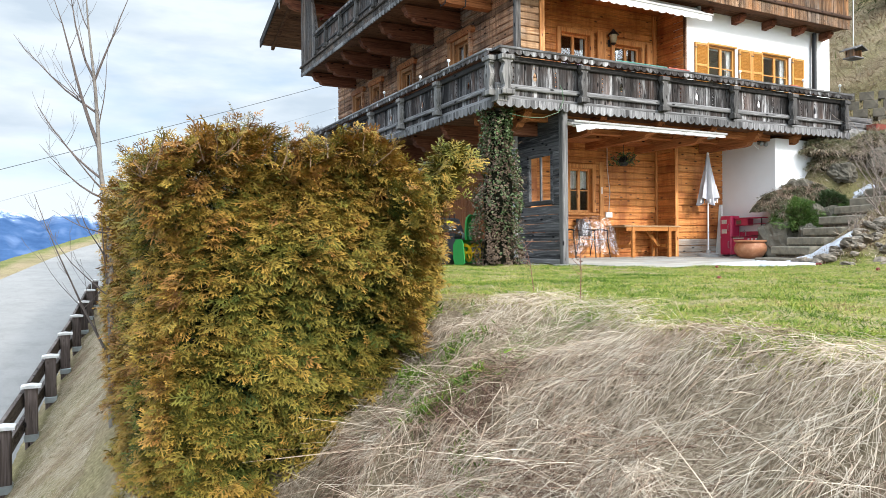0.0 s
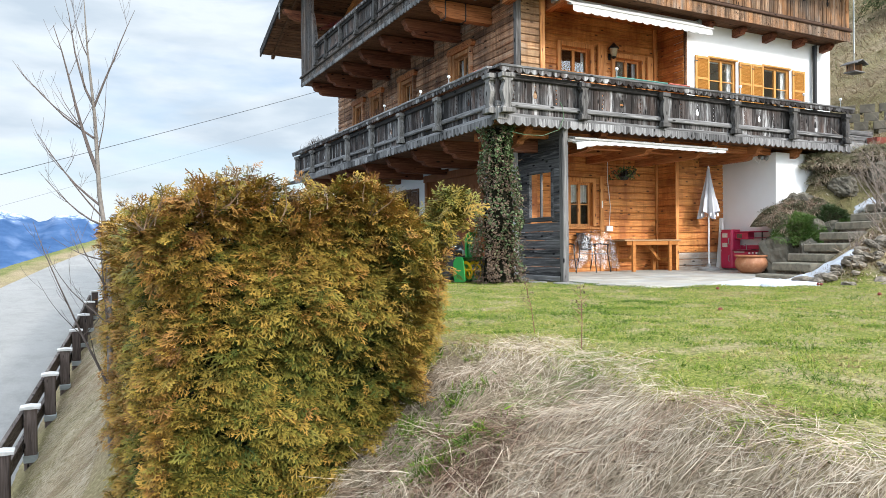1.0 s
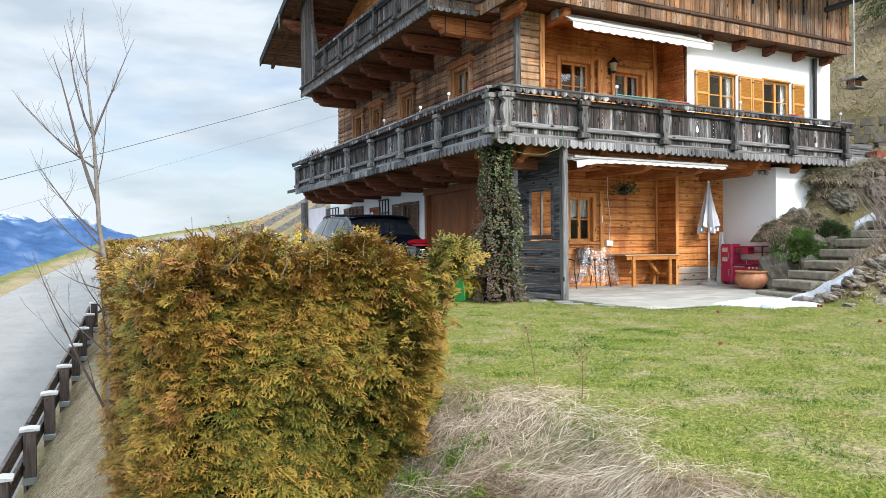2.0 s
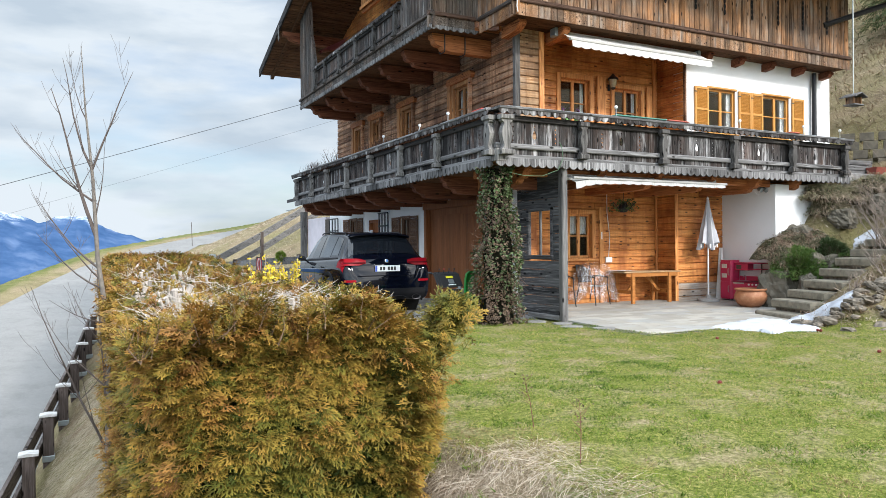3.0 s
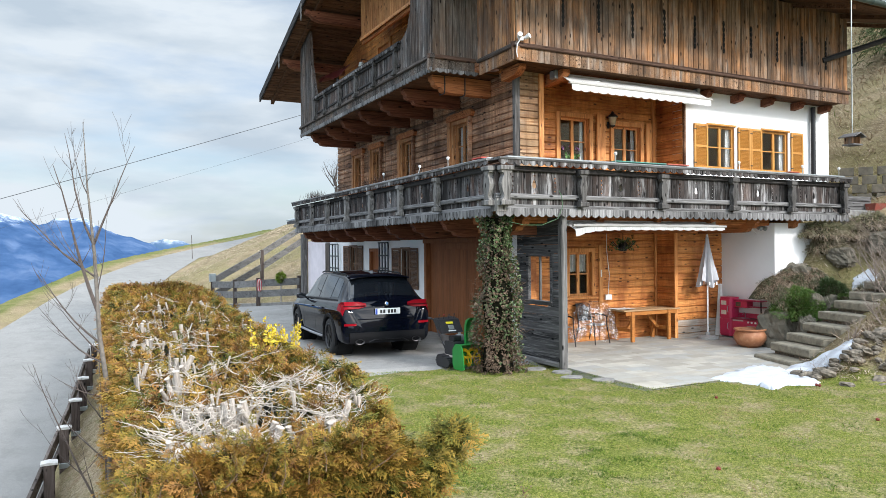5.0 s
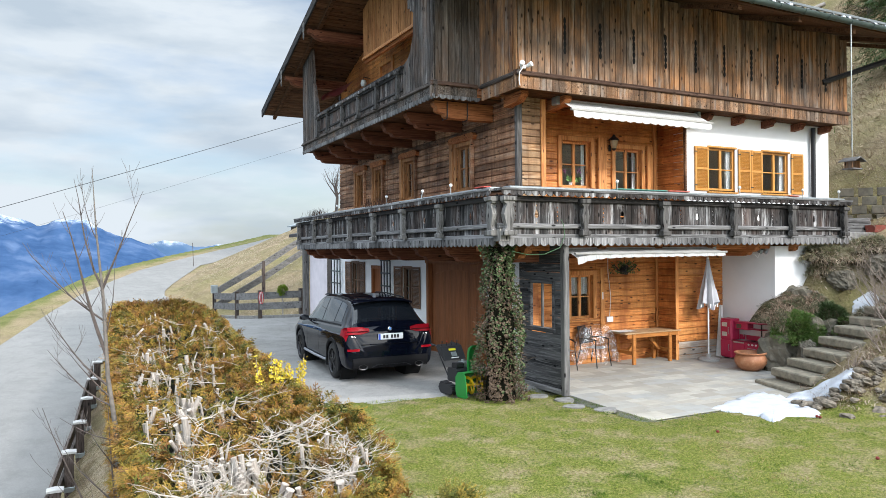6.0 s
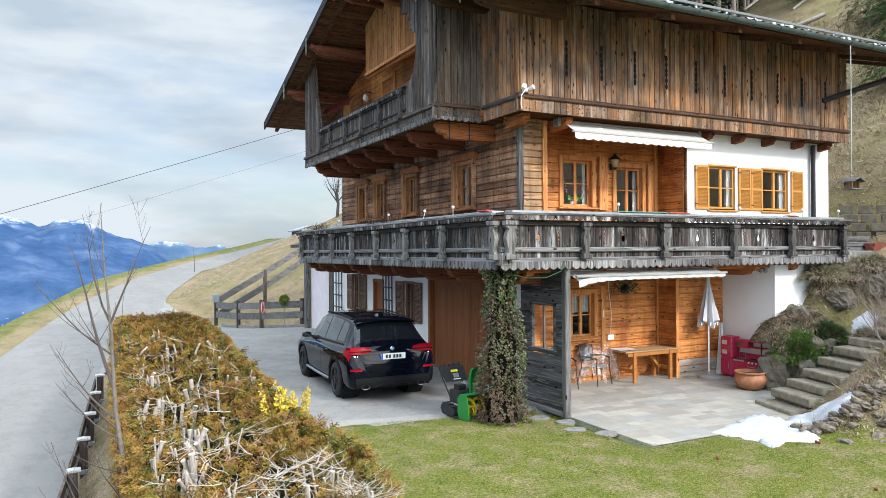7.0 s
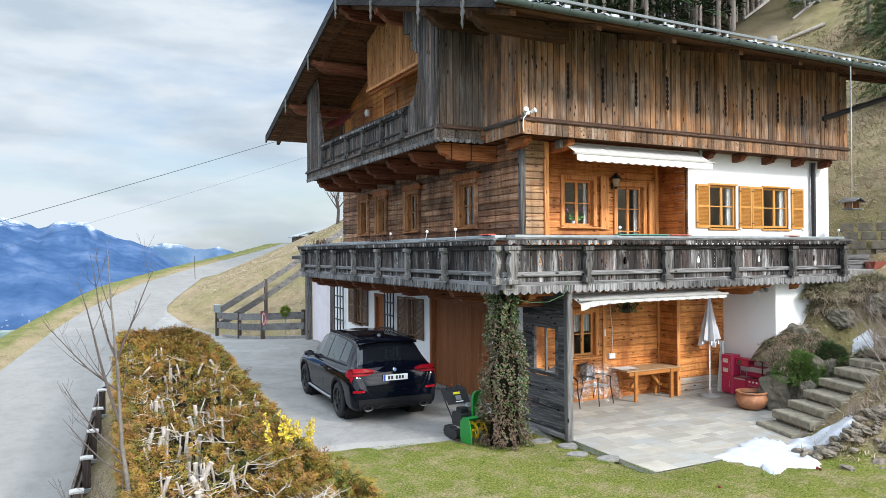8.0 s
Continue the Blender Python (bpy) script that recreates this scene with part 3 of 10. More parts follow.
def mountain_material(name, dark, mid, light, snow_from):
    k = Nodes(name)
    sep = k.t.nodes.new("ShaderNodeSeparateXYZ")
    k.link(k.tc.outputs["Object"], sep.inputs[0])
    nn = k.noise(k.coords((0.009, 0.009, 0.016), offset=False), 1.0, 11, 0.72)
    rg = k.t.nodes.new("ShaderNodeTexNoise")
    rg.noise_type = "RIDGED_MULTIFRACTAL"
    rg.inputs["Scale"].default_value, rg.inputs["Detail"].default_value = 1.0, 9
    k.link(k.coords((0.011, 0.004, 0.006), offset=False, rot=(0.6, 0.6, 0)), rg.inputs["Vector"])
    gully = k.math("MULTIPLY", k.ramp(rg.outputs["Fac"], (0.12, 0.0), (0.65, 1.0)), k.ramp(k.noise(k.coords((0.0025, 0.0025, 0.004), offset=False), 1.0, 5, 0.6), (0.40, 0.1), (0.56, 1.0)))
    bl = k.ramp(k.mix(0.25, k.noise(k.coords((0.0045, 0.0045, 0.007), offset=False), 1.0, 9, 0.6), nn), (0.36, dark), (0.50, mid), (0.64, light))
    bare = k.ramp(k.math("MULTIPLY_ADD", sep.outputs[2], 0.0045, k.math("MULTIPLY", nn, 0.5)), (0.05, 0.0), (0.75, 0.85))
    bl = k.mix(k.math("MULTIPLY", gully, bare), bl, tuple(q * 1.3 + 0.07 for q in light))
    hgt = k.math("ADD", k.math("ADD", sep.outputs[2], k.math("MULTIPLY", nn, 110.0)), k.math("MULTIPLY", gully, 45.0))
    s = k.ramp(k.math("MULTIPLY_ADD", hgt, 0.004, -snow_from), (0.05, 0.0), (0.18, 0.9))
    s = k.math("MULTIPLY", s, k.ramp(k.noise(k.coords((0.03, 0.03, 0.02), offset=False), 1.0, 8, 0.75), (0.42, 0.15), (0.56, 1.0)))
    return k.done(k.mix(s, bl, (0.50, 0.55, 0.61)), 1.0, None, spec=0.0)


def make_mountains():
    """The far ranges beyond the valley: a backdrop of slopes with blue haze put into their colours, snow on the crests.
    """
    # haze is painted: blue base colours, paler for the farther range
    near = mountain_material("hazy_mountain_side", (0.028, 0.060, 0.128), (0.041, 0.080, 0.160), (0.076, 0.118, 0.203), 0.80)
    pale = mountain_material("hazy_far_mountains", (0.055, 0.105, 0.190), (0.072, 0.125, 0.205), (0.11, 0.16, 0.235), 0.36)
    for crest, az0, az1, n, d0, d1, relief, mat, lab in ((NEAR_CREST, 52, 207, 900, 2750, 4400, 34, near, "distant mountain side tinted blue as by haze, with snow on its crest"), (FAR_CREST, 66, 92, 200, 4450, 4560, 12, pale, "far mountains coloured pale as by haze, with snowy tops")):
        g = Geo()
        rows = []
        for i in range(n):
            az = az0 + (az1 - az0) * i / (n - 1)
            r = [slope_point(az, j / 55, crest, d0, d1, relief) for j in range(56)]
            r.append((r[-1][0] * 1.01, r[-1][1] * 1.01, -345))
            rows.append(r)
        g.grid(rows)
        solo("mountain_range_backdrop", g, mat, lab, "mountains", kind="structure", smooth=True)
    # pale specks of a village low on the far side of the valley
    rnd = random.Random(15)
    g = Geo()
    for _ in range(55):
        az = rnd.gauss(*rnd.choice(((91.3, 0.5), (90.4, 0.3), (89.0, 0.5), (93.5, 0.8))))
        x, y, z = slope_point(az, max(0.005, rnd.gauss(0.045, 0.03)), NEAR_CREST, 2750, 4400, 62)
        w = rnd.uniform(2, 4.5)
        g.box(x - w, x + w, y - w, y + w, z - 6, z + rnd.uniform(1.5, 3))
    solo("far_village", g, plain("pale_far_walls", (0.20, 0.23, 0.29), 0.9, 0.2, 0.02), "pale specks of a village across the valley", "village", kind="stuff")


make_mountains()
# ---- the house ----
UP = Vector((0, 0, 1))
SOUTH = (Vector((1, 0, 0)), Vector((0, -1, 0)))  # along the wall, out of the wall
WEST = (Vector((0, 1, 0)), Vector((-1, 0, 0)))
house = thing("house", (1.76, 2.08, 0), "three-storey alpine wooden house with carved balconies and white plaster", "house")

M["pane"] = Nodes("clear_pane").m
pb = M["pane"].node_tree.nodes["Principled BSDF"]
pb.inputs["Transmission Weight"].default_value, pb.inputs["Roughness"].default_value = 1.0, 0.02
pb.inputs["Base Color"].default_value = (0.92, 0.95, 0.96, 1)
M["curtain"] = plain("white_curtain", (0.72, 0.72, 0.70), 0.9, 0.1, 12)
M["dark_room"] = plain("dim_room", (0.05, 0.045, 0.04), 0.9, 0.2, 2)


def spans(u0, u1, holes, z0, z1):
    """What is left of u0..u1 beside the holes that the height range meets."""
    cuts = sorted((a, b) for a, b, c, d in holes if d > z0 + 0.01 and c < z1 - 0.01)
    out, u = [], u0
    for a, b in cuts:
        if a > u + 0.02:
            out.append((u, a))
        u = max(u, b)
    if u1 > u + 0.02:
        out.append((u, u1))
    return out


def shell(name, side, o, u0, u1, z0, z1, holes, mat, parent, thick=0.2, label=""):
    """A wall with openings through it. o: a point of the outer face at u = 0, z = 0."""
    u, out = side
    m = axes(o, u, UP, out)
    g = Geo()
    zs = sorted({z for z in (z0, z1, *[h[2] for h in holes], *[h[3] for h in holes]) if z0 <= z <= z1})
    us = sorted({q for q in (u0, u1, *[h[0] for h in holes], *[h[1] for h in holes]) if u0 <= q <= u1})
    solid = {(i, j): not any(h[0] < (us[i] + us[i + 1]) / 2 < h[1] and h[2] < (zs[j] + zs[j + 1]) / 2 < h[3] for h in holes) for i in range(len(us) - 1) for j in range(len(zs) - 1)}
    for (i, j), full in solid.items():
        if not full:
            continue
        a, b, c, d = us[i], us[i + 1], zs[j], zs[j + 1]
        quads_ = [[(a, c, 0), (b, c, 0), (b, d, 0), (a, d, 0)], [(a, d, -thick), (b, d, -thick), (b, c, -thick), (a, c, -thick)]]
        for (p, q), edge in (((i - 1, j), ((a, c), (a, d))), ((i + 1, j), ((b, d), (b, c))), ((i, j - 1), ((b, c), (a, c))), ((i, j + 1), ((a, d), (b, d)))):
            if not solid.get((p, q)):
                (e, f), (k, l) = edge
                quads_.append([(e, f, 0), (k, l, 0), (k, l, -thick), (e, f, -thick)])
        for face in quads_:
            g.add([m @ Vector(v) for v in face], [(0, 1, 2, 3)])
    me = g.mesh(name, mat, False, False)
    bm = bmesh.new()
    bm.from_mesh(me)
    bmesh.ops.remove_doubles(bm, verts=bm.verts, dist=0.0002)
    bmesh.ops.recalc_face_normals(bm, faces=bm.faces)
    bm.to_mesh(me)
    bm.free()
    return part(name, me, None, parent, label)


BOARDS = {}


def board_mesh(name, l, h, t, mat, c):
    key = (name, round(l, 2), round(h, 3), round(t, 3), mat.name)
    if key not in BOARDS:
        BOARDS[key] = Geo().box(0, round(l, 2), 0, h, 0, t, c).mesh(name, mat, False, False)
    return BOARDS[key]


def plank_wall(name, side, o, u0, u1, z0, z1, holes, mat, parent, h=0.16, t=0.035, label="", alt=None, joints=True, seed=0):
    """A wall faced with level planks, each one a piece."""
    rnd = random.Random(seed)
    u, out = side
    wall = shell(name, side, Vector(o) - out * 0.004, u0, u1, z0, z1, holes, mat, parent, 0.16, label)
    rows = max(1, round((z1 - z0) / h))
    h = (z1 - z0) / rows
    for r in range(rows):
        a = z0 + r * h
        for p, q in spans(u0, u1, holes, a, a + h):
            cuts = [p]
            if joints and q - p > 3.5:
                cuts.append(p + (q - p) * rnd.uniform(0.3, 0.7))
            cuts.append(q)
            for s, e in zip(cuts, cuts[1:]):
                mm = alt(r, (s + e) / 2) if alt else mat
                me = board_mesh("plank", e - s - 0.003, h - 0.010, t, mm, 0.016)
                piece("plank", me, axes(Vector(o) + u * s + UP * a, u, UP, out) @ Matrix.Translation((0, 0, rnd.uniform(-0.004, 0.003))), wall)
    return wall


def clad_wall(name, side, o, u0, u1, zlo, zhi, mat, parent, w=0.15, t=0.028, label="", seed=0, skip=None, batten=True, alt=None):
    """Upright boards; zlo and zhi are heights or functions of u."""
    rnd = random.Random(seed)
    u, out = side
    lo = zlo if callable(zlo) else (lambda q: zlo)
    hi = zhi if callable(zhi) else (lambda q: zhi)
    n = max(1, round((u1 - u0) / w))
    w = (u1 - u0) / n
    g = Geo()
    for i in range(n):
        a, b = u0 + i * w, u0 + (i + 1) * w
        g.prism([(a, max(lo(a), lo(b)) + 0.01), (b, max(lo(a), lo(b)) + 0.01), (b, hi(b) - 0.01), (a, hi(a) - 0.01)], Vector(o), u, UP, -out * 0.06)
    wall = part(name, g, mat, parent, label)
    for i in range(n):
        a, b = u0 + i * w + 0.0045, u0 + (i + 1) * w - 0.0045
        mm = alt(i, (a + b) / 2) if alt else mat
        d = rnd.uniform(0, 0.006)
        g = Geo()
        c = 0.006
        za, zb = lo((a + b) / 2), lo((a + b) / 2)
        poly = [(0, 0.003), (c, t), (b - a - c, t), (b - a, 0.003)]
        h0, h1 = hi(a) - za, hi(b) - za
        vs = [(p, q, 0) for p, q in poly] + [(p, q, h0 + (h1 - h0) * p / (b - a)) for p, q in poly]
        g.add(vs, [(0, 1, 2, 3), (7, 6, 5, 4), (0, 4, 5, 1), (1, 5, 6, 2), (2, 6, 7, 3), (3, 7, 4, 0)])
        pc = new("board", g.mesh("board", mm, False, True))
        hang(pc, wall)
        pc.matrix_basis = axes(Vector(o) + u * a + UP * za + out * d, u, out, UP)
    return wall


def window(side, o, w, h, parent, frame_mat, nx=2, ny=2, casing=0.09, proud=0.035, sill=True, curtain="", deep=0.07, name="window", label="", casing_mat=None, low=0.0):
    """A casement window. o: the lower left corner of its opening on the wall's face."""
    u, out = side
    m = axes(o, u, UP, out)
    g = Geo()
    cm = casing_mat or frame_mat
    if casing:
        g.box(-casing, 0, -0.0, h + casing, -0.02, proud, 0.008, m).box(w, w + casing, 0, h + casing, -0.02, proud, 0.008, m).box(0, w, h, h + casing, -0.02, proud, 0.008, m)
    g.box(0, w, -0.03, 0.0, -0.14, 0.0, 0, m).box(-0.01, 0.005, 0, h, -0.15, -0.02, 0, m).box(w - 0.005, w + 0.01, 0, h, -0.15, -0.02, 0, m).box(0, w, h - 0.005, h + 0.01, -0.15, -0.02, 0, m)
    win = part(name, g, cm, parent, label)
    f = 0.055
    g = Geo()
    g.box(0, f, 0, h, -deep - 0.05, -deep, 0.006, m).box(w - f, w, 0, h, -deep - 0.05, -deep, 0.006, m)
    g.box(f, w - f, 0, f, -deep - 0.05, -deep, 0.006, m).box(f, w - f, h - f, h, -deep - 0.05, -deep, 0.006, m)
    if nx == 2:
        g.box(w / 2 - 0.04, w / 2 + 0.04, f, h - f, -deep - 0.05, -deep + 0.006, 0.006, m)
    part("window_frame", g, frame_mat, win)
    if ny > 1:
        g = Geo()
        for k in range(1, ny):
            zz = h * k / ny
            for p, q in ((f, w / 2 - 0.04), (w / 2 + 0.04, w - f)) if nx == 2 else ((f, w - f),):
                g.box(p, q, zz - 0.014, zz + 0.014, -deep - 0.04, -deep - 0.006, 0.004, m)
        part("glazing_bar", g, frame_mat, win)
    for i in range(nx):
        for j in range(ny):
            p = part("pane", Geo().box(w * i / nx + 0.02, w * (i + 1) / nx - 0.02, h * j / ny + 0.01, h * (j + 1) / ny - 0.01, -deep - 0.033, -deep - 0.027, 0, m), M["pane"], win)
            p.visible_shadow = False
    if sill:
        part("window_sill", Geo().box(-casing - 0.05, w + casing + 0.05, -0.07, -0.03, -0.06, proud + 0.06, 0.01, m), cm, win)
    if curtain:
        g = Geo()
        spansc = {"sides": ((0.02, w * 0.20), (w * 0.84, w - 0.02)), "left": ((0.02, w * 0.45),), "full": ((0.02, w - 0.02),), "top": ((0.02, w - 0.02),)}[curtain]
        zb = h * 0.55 if curtain == "top" else 0.03
        for a, b in spansc:
            n = max(8, int((b - a) / 0.02))
            g.grid([[tuple(m @ Vector((a + (b - a) * i / n, z + 0.015 * (math.sin(i * 1.9) if z < h * 0.9 else 0), -deep - 0.11 + 0.018 * math.sin(i * 1.35)))) for i in range(n + 1)] for z in (zb, h - 0.03)])
        part("curtain", g, M["curtain"], win, "white lace curtain")
    return win


def louvre(side, o, w, h, parent, mat, label=""):
    """A louvred shutter leaf. o: its lower left corner on the wall."""
    u, out = side
    m = axes(o, u, UP, out)
    g = Geo()
    for a, b in ((0, 0.055), (w - 0.055, w)):
        g.box(a, b, 0, h, 0.012, 0.047, 0.006, m)
    for z in (0, h * 0.5 - 0.03, h - 0.06):
        g.box(0.055, w - 0.055, z, z + 0.06, 0.014, 0.045, 0.004, m)
    s = part("shutter", g, mat, parent, label)
    n = int((h - 0.15) / 0.033)
    g = Geo().box(-0.001, w - 0.11 + 0.001, 0, 0.034, 0, 0.007, 0)
    me = g.mesh("slat", mat)
    for k in range(n):
        z = 0.065 + k * (h - 0.13) / n
        if abs(z - h * 0.5 + 0.012) < 0.018:
            continue
        piece("slat", me, m @ Matrix.Translation((0.055, z, 0.016)) @ Matrix.Rotation(radians(38), 4, "X"), s)
    part("hinge", Geo().box(-0.03, 0.06, 0.12, 0.145, 0.045, 0.053, 0, m).box(-0.03, 0.06, h - 0.145, h - 0.12, 0.045, 0.053, 0, m), M["iron"], s, "black iron hinge")
    return s


M["casing_brown"] = wood("brown_window_timber", (0.12, 0.042, 0.014), (0.34, 0.145, 0.055), (0.50, 0.26, 0.115), "Z", 0.6, (0.12, 0.055, 0.03), 0.6, spread=0.3)
# openings: along the wall from, to, height from, to
W_Y = ((4.07, 4.77), (7.24, 7.88), (9.60, 10.12), (11.16, 11.70))
west_holes = [(a, b, 4.22, 5.26) for a, b in W_Y]
log_west = plank_wall("log_wall_west", WEST, (1.76, 0, 0), 2.08, 13.6, 2.9, 6.1, west_holes, M["log"], house, 0.155, 0.04, "sun-browned horizontal timber wall", seed=1)
for i, (a, b) in enumerate(W_Y):
    # open shutters folded into the reveal show as wide boards beside the frames
    win = window(WEST, (1.72, a, 4.22), b - a, 1.04, house, M["casing_brown"], 2, 2, 0.10, 0.05, True, "sides", 0.06, label="brown wooden window with white curtain")
    part("lintel", Geo().prism([(-0.25, 0), (b - a + 0.25, 0), (b - a + 0.3, 0.09), (b - a + 0.22, 0.16), (b - a - 0.1, 0.17), ((b - a) / 2, 0.155), (0.1, 0.17), (-0.22, 0.16), (-0.3, 0.09)], (1.72, a, 5.36), (0, 1, 0), UP, (-0.10, 0, 0)), M["beam"], win, "dark carved timber lintel")
    part("side_board", Geo().box(1.63, 1.72, b + 0.10, b + 0.26, 4.15, 5.36, 0.01), M["casing_brown"], win, "broad varnished board")
    part("side_board", Geo().box(1.63, 1.72, a - 0.17, a - 0.10, 4.15, 5.36, 0.01), M["log"], win)
# the corner of bleached logs on the south side and the corner boards
plank_wall("log_wall_south", SOUTH, (0, 2.08, 0), 1.76, 2.36, 2.9, 6.1, [], M["log_light"], house, 0.155, 0.045, "bleached horizontal timber wall", seed=2)
part("corner_board", Geo().box(1.70, 1.82, 2.015, 2.035, 2.95, 6.0, 0.008).box(1.69, 1.715, 2.015, 2.12, 2.95, 6.0, 0.008), M["black_wood_z"], house)
part("corner_board", Geo().box(2.30, 2.42, 1.99, 2.035, 2.95, 6.0, 0.008), M["honey_z"], house)
# the first-floor recess
SOUTH_BACK = 2.75
rec_holes = [(3.36, 4.2, 4.2, 5.28), (4.95, 5.78, 2.98, 5.18)]
plank_wall("recess_wall", SOUTH, (0, SOUTH_BACK, 0), 2.36, 6.37, 2.95, 6.05, rec_holes, M["honey"], house, 0.17, 0.03, "honey-brown panelled back wall of the recessed balcony", seed=3)
plank_wall("recess_side", (Vector((0, -1, 0)), Vector((-1, 0, 0))), (6.37, 0, 0), -2.75, -1.88, 2.95, 6.05, [], M["honey"], house, 0.17, 0.03, seed=4)
plank_wall("recess_side", (Vector((0, 1, 0)), Vector((1, 0, 0))), (2.36, 0, 0), 2.08, 2.75, 2.95, 6.05, [], M["honey"], house, 0.17, 0.03, seed=5)
w = window(SOUTH, (3.36, SOUTH_BACK - 0.03, 4.2), 0.84, 1.08, house, M["honey_z"], 2, 2, 0.11, 0.05, True, "sides", label="varnished wooden window of the recessed balcony")
part("folded_shutter", Geo().box(4.40, 4.66, 2.64, 2.70, 4.12, 5.4, 0.01), M["honey_z"], w, "varnished board leaf")
w = window(SOUTH, (4.95, SOUTH_BACK - 0.03, 2.98), 0.83, 2.2, house, M["honey_z"], 2, 4, 0.11, 0.05, False, "sides", name="balcony_door", label="glazed varnished balcony door")
part("folded_shutter", Geo().box(5.94, 6.12, 2.64, 2.70, 2.98, 5.28, 0.01), M["honey_z"], w, "varnished board leaf")
part("door_frame_post", Geo().box(6.16, 6.26, 2.66, 2.72, 2.95, 6.0, 0.01), M["honey_z"], house)
# white first floor
wh = [(7.17, 8.11, 4.17, 5.22), (9.10, 10.12, 4.17, 5.22)]
shell("plaster_wall_south", SOUTH, (0, 1.86, 0), 6.37, 11.78, 2.9, 6.2, wh, M["plaster"], house, 0.35, "smooth white plaster wall")
part("trim_post", Geo().box(6.36, 6.42, 1.82, 1.90, 2.95, 6.0, 0.01), M["log"], house)
for a, b, lo, hi in wh:
    w = window(SOUTH, (a, 1.86, lo), b - a, hi - lo, house, M["shutter"], 2, 2, 0, 0, True, "sides", 0.05, label="orange varnished casement window")
    part("window_hood", Geo().box(a - 0.03, b + 0.03, 1.82, 1.86, hi, hi + 0.05, 0.01), M["shutter"], w)
for a, b in ((6.69, 7.15), (8.20, 8.65), (8.66, 9.08), (10.20, 10.68)):
    louvre(SOUTH, (a, 1.86, 4.15), b - a, 1.08, house, M["shutter"], "orange louvred wooden shutter, folded open")
part("drainpipe", Geo().tube([(11.0, 1.76, 2.9), (11.0, 1.76, 5.95)], 0.06, 10), M["iron"], house, "dark metal drainpipe", True)
# floors between the storeys
part("storey_floor", Geo().box(1.9, 11.6, 2.0, 13.4, 2.72, 2.9), M["beam"], house)
part("storey_floor", Geo().box(1.9, 11.6, 2.2, 13.4, 6.1, 6.2), M["beam"], house)
part("recess_ceiling", Geo().box(2.36, 6.37, 1.9, 2.75, 6.05, 6.09), M["honey"], house)
shell("wall_east", (Vector((0, -1, 0)), Vector((1, 0, 0))), (11.78, 0, 0), -13.6, -2.22, 0, 8.3, [], M["plaster"], house, 0.3)
shell("wall_north", (Vector((-1, 0, 0)), Vector((0, 1, 0))), (0, 13.6, 0), -11.45, -1.95, 0, 8.3, [], M["plaster"], house, 0.3)

# ground floor: terrace recess of planks
GB = 2.65
gh = [(3.52, 4.16, 1.12, 2.14)]
gw = plank_wall("terrace_back_wall", SOUTH, (0, GB, 0), 1.78, 6.2, 0.0, 2.9, gh, M["honey"], house, 0.165, 0.03, "honey-brown panelled wall behind the terrace", seed=6)
window(SOUTH, (3.52, GB - 0.03, 1.12), 0.64, 1.02, house, M["honey_z"], 2, 2, 0.10, 0.045, True, "top", label="varnished terrace window with lace curtain")
part("door_post", Geo().box(4.38, 4.50, GB - 0.07, GB - 0.028, 0.02, 2.3, 0.01), M["honey_z"], house)
plank_wall("terrace_side_wall", (Vector((0, -1, 0)), Vector((-1, 0, 0))), (6.2, 0, 0), -2.65, -2.0, 0.0, 2.9, [], M["honey"], house, 0.165, 0.03, seed=7)
M["honey_base"] = wood("rain_bleached_planks", (0.20, 0.16, 0.125), (0.34, 0.29, 0.24), (0.46, 0.41, 0.36), "X", 0.75, (0.30, 0.15, 0.06), 0.5, spread=0.25)
plank_wall("terrace_front_wall", SOUTH, (0, 2.0, 0), 6.2, 7.75, 0.0, 2.9, [], M["honey"], house, 0.165, 0.03, "panelled wall, bleached near the paving", alt=lambda r, u: M["honey_base"] if r < 3 else M["honey"], seed=8)
part("corner_board", Geo().box(6.15, 6.25, 1.955, 1.975, 0, 2.8, 0.006), M["honey_z"], house)
part("inner_corner_board", Geo().box(6.12, 6.17, 2.56, 2.61, 0, 2.8, 0.006), M["honey_z"], house)
part("wing_wall", Geo().box(7.75, 9.6, 0.45, 2.0, -0.2, 2.78), M["plaster"], house, "white plaster wing wall")
part("end_panel", Geo().box(1.87, 2.18, 1.985, 2.014, 0.05, 2.85, 0.006), M["honey"], house, "varnished panel at the terrace corner")
# ground floor, west: plaster with garage door
XG = 1.84
gar = (3.70, 6.66, -0.05, 2.42)
wg = [gar, (7.78, 8.36, 1.15, 2.25), (10.05, 10.80, -0.05, 2.2), (12.05, 12.70, 1.18, 2.35)]
shell("plaster_wall_west", WEST, (XG, 0, 0), 2.02, 14.9, -0.4, 2.9, wg, M["plaster"], house, 0.3, "white plaster ground-floor wall")
g = Geo().box(XG + 0.10, XG + 0.14, 3.70, 6.66, -0.05, 2.42)
gd = part("garage_door", g, M["garage"], house, "red-brown boarded garage door with an arched panel")
for k in range(20):
    y = 3.86 + k * 0.13
    top = 2.08 + 0.16 * (1 - ((y - 5.18) / 1.35) ** 2)
    piece("door_board", Geo().box(0, 0.125, 0, 0.022, 0.03, top, 0.006).mesh("door_board", M["garage"]), axes((XG + 0.10, y, 0), (0, 1, 0), (-1, 0, 0), UP), gd)
part("door_frame", Geo().box(XG - 0.03, XG + 0.1, 3.60, 3.72, 0, 2.5, 0.01).box(XG - 0.03, XG + 0.1, 6.64, 6.78, 0, 2.5, 0.01).box(XG - 0.04, XG + 0.1, 3.55, 6.82, 2.40, 2.58, 0.01), M["garage"], gd)
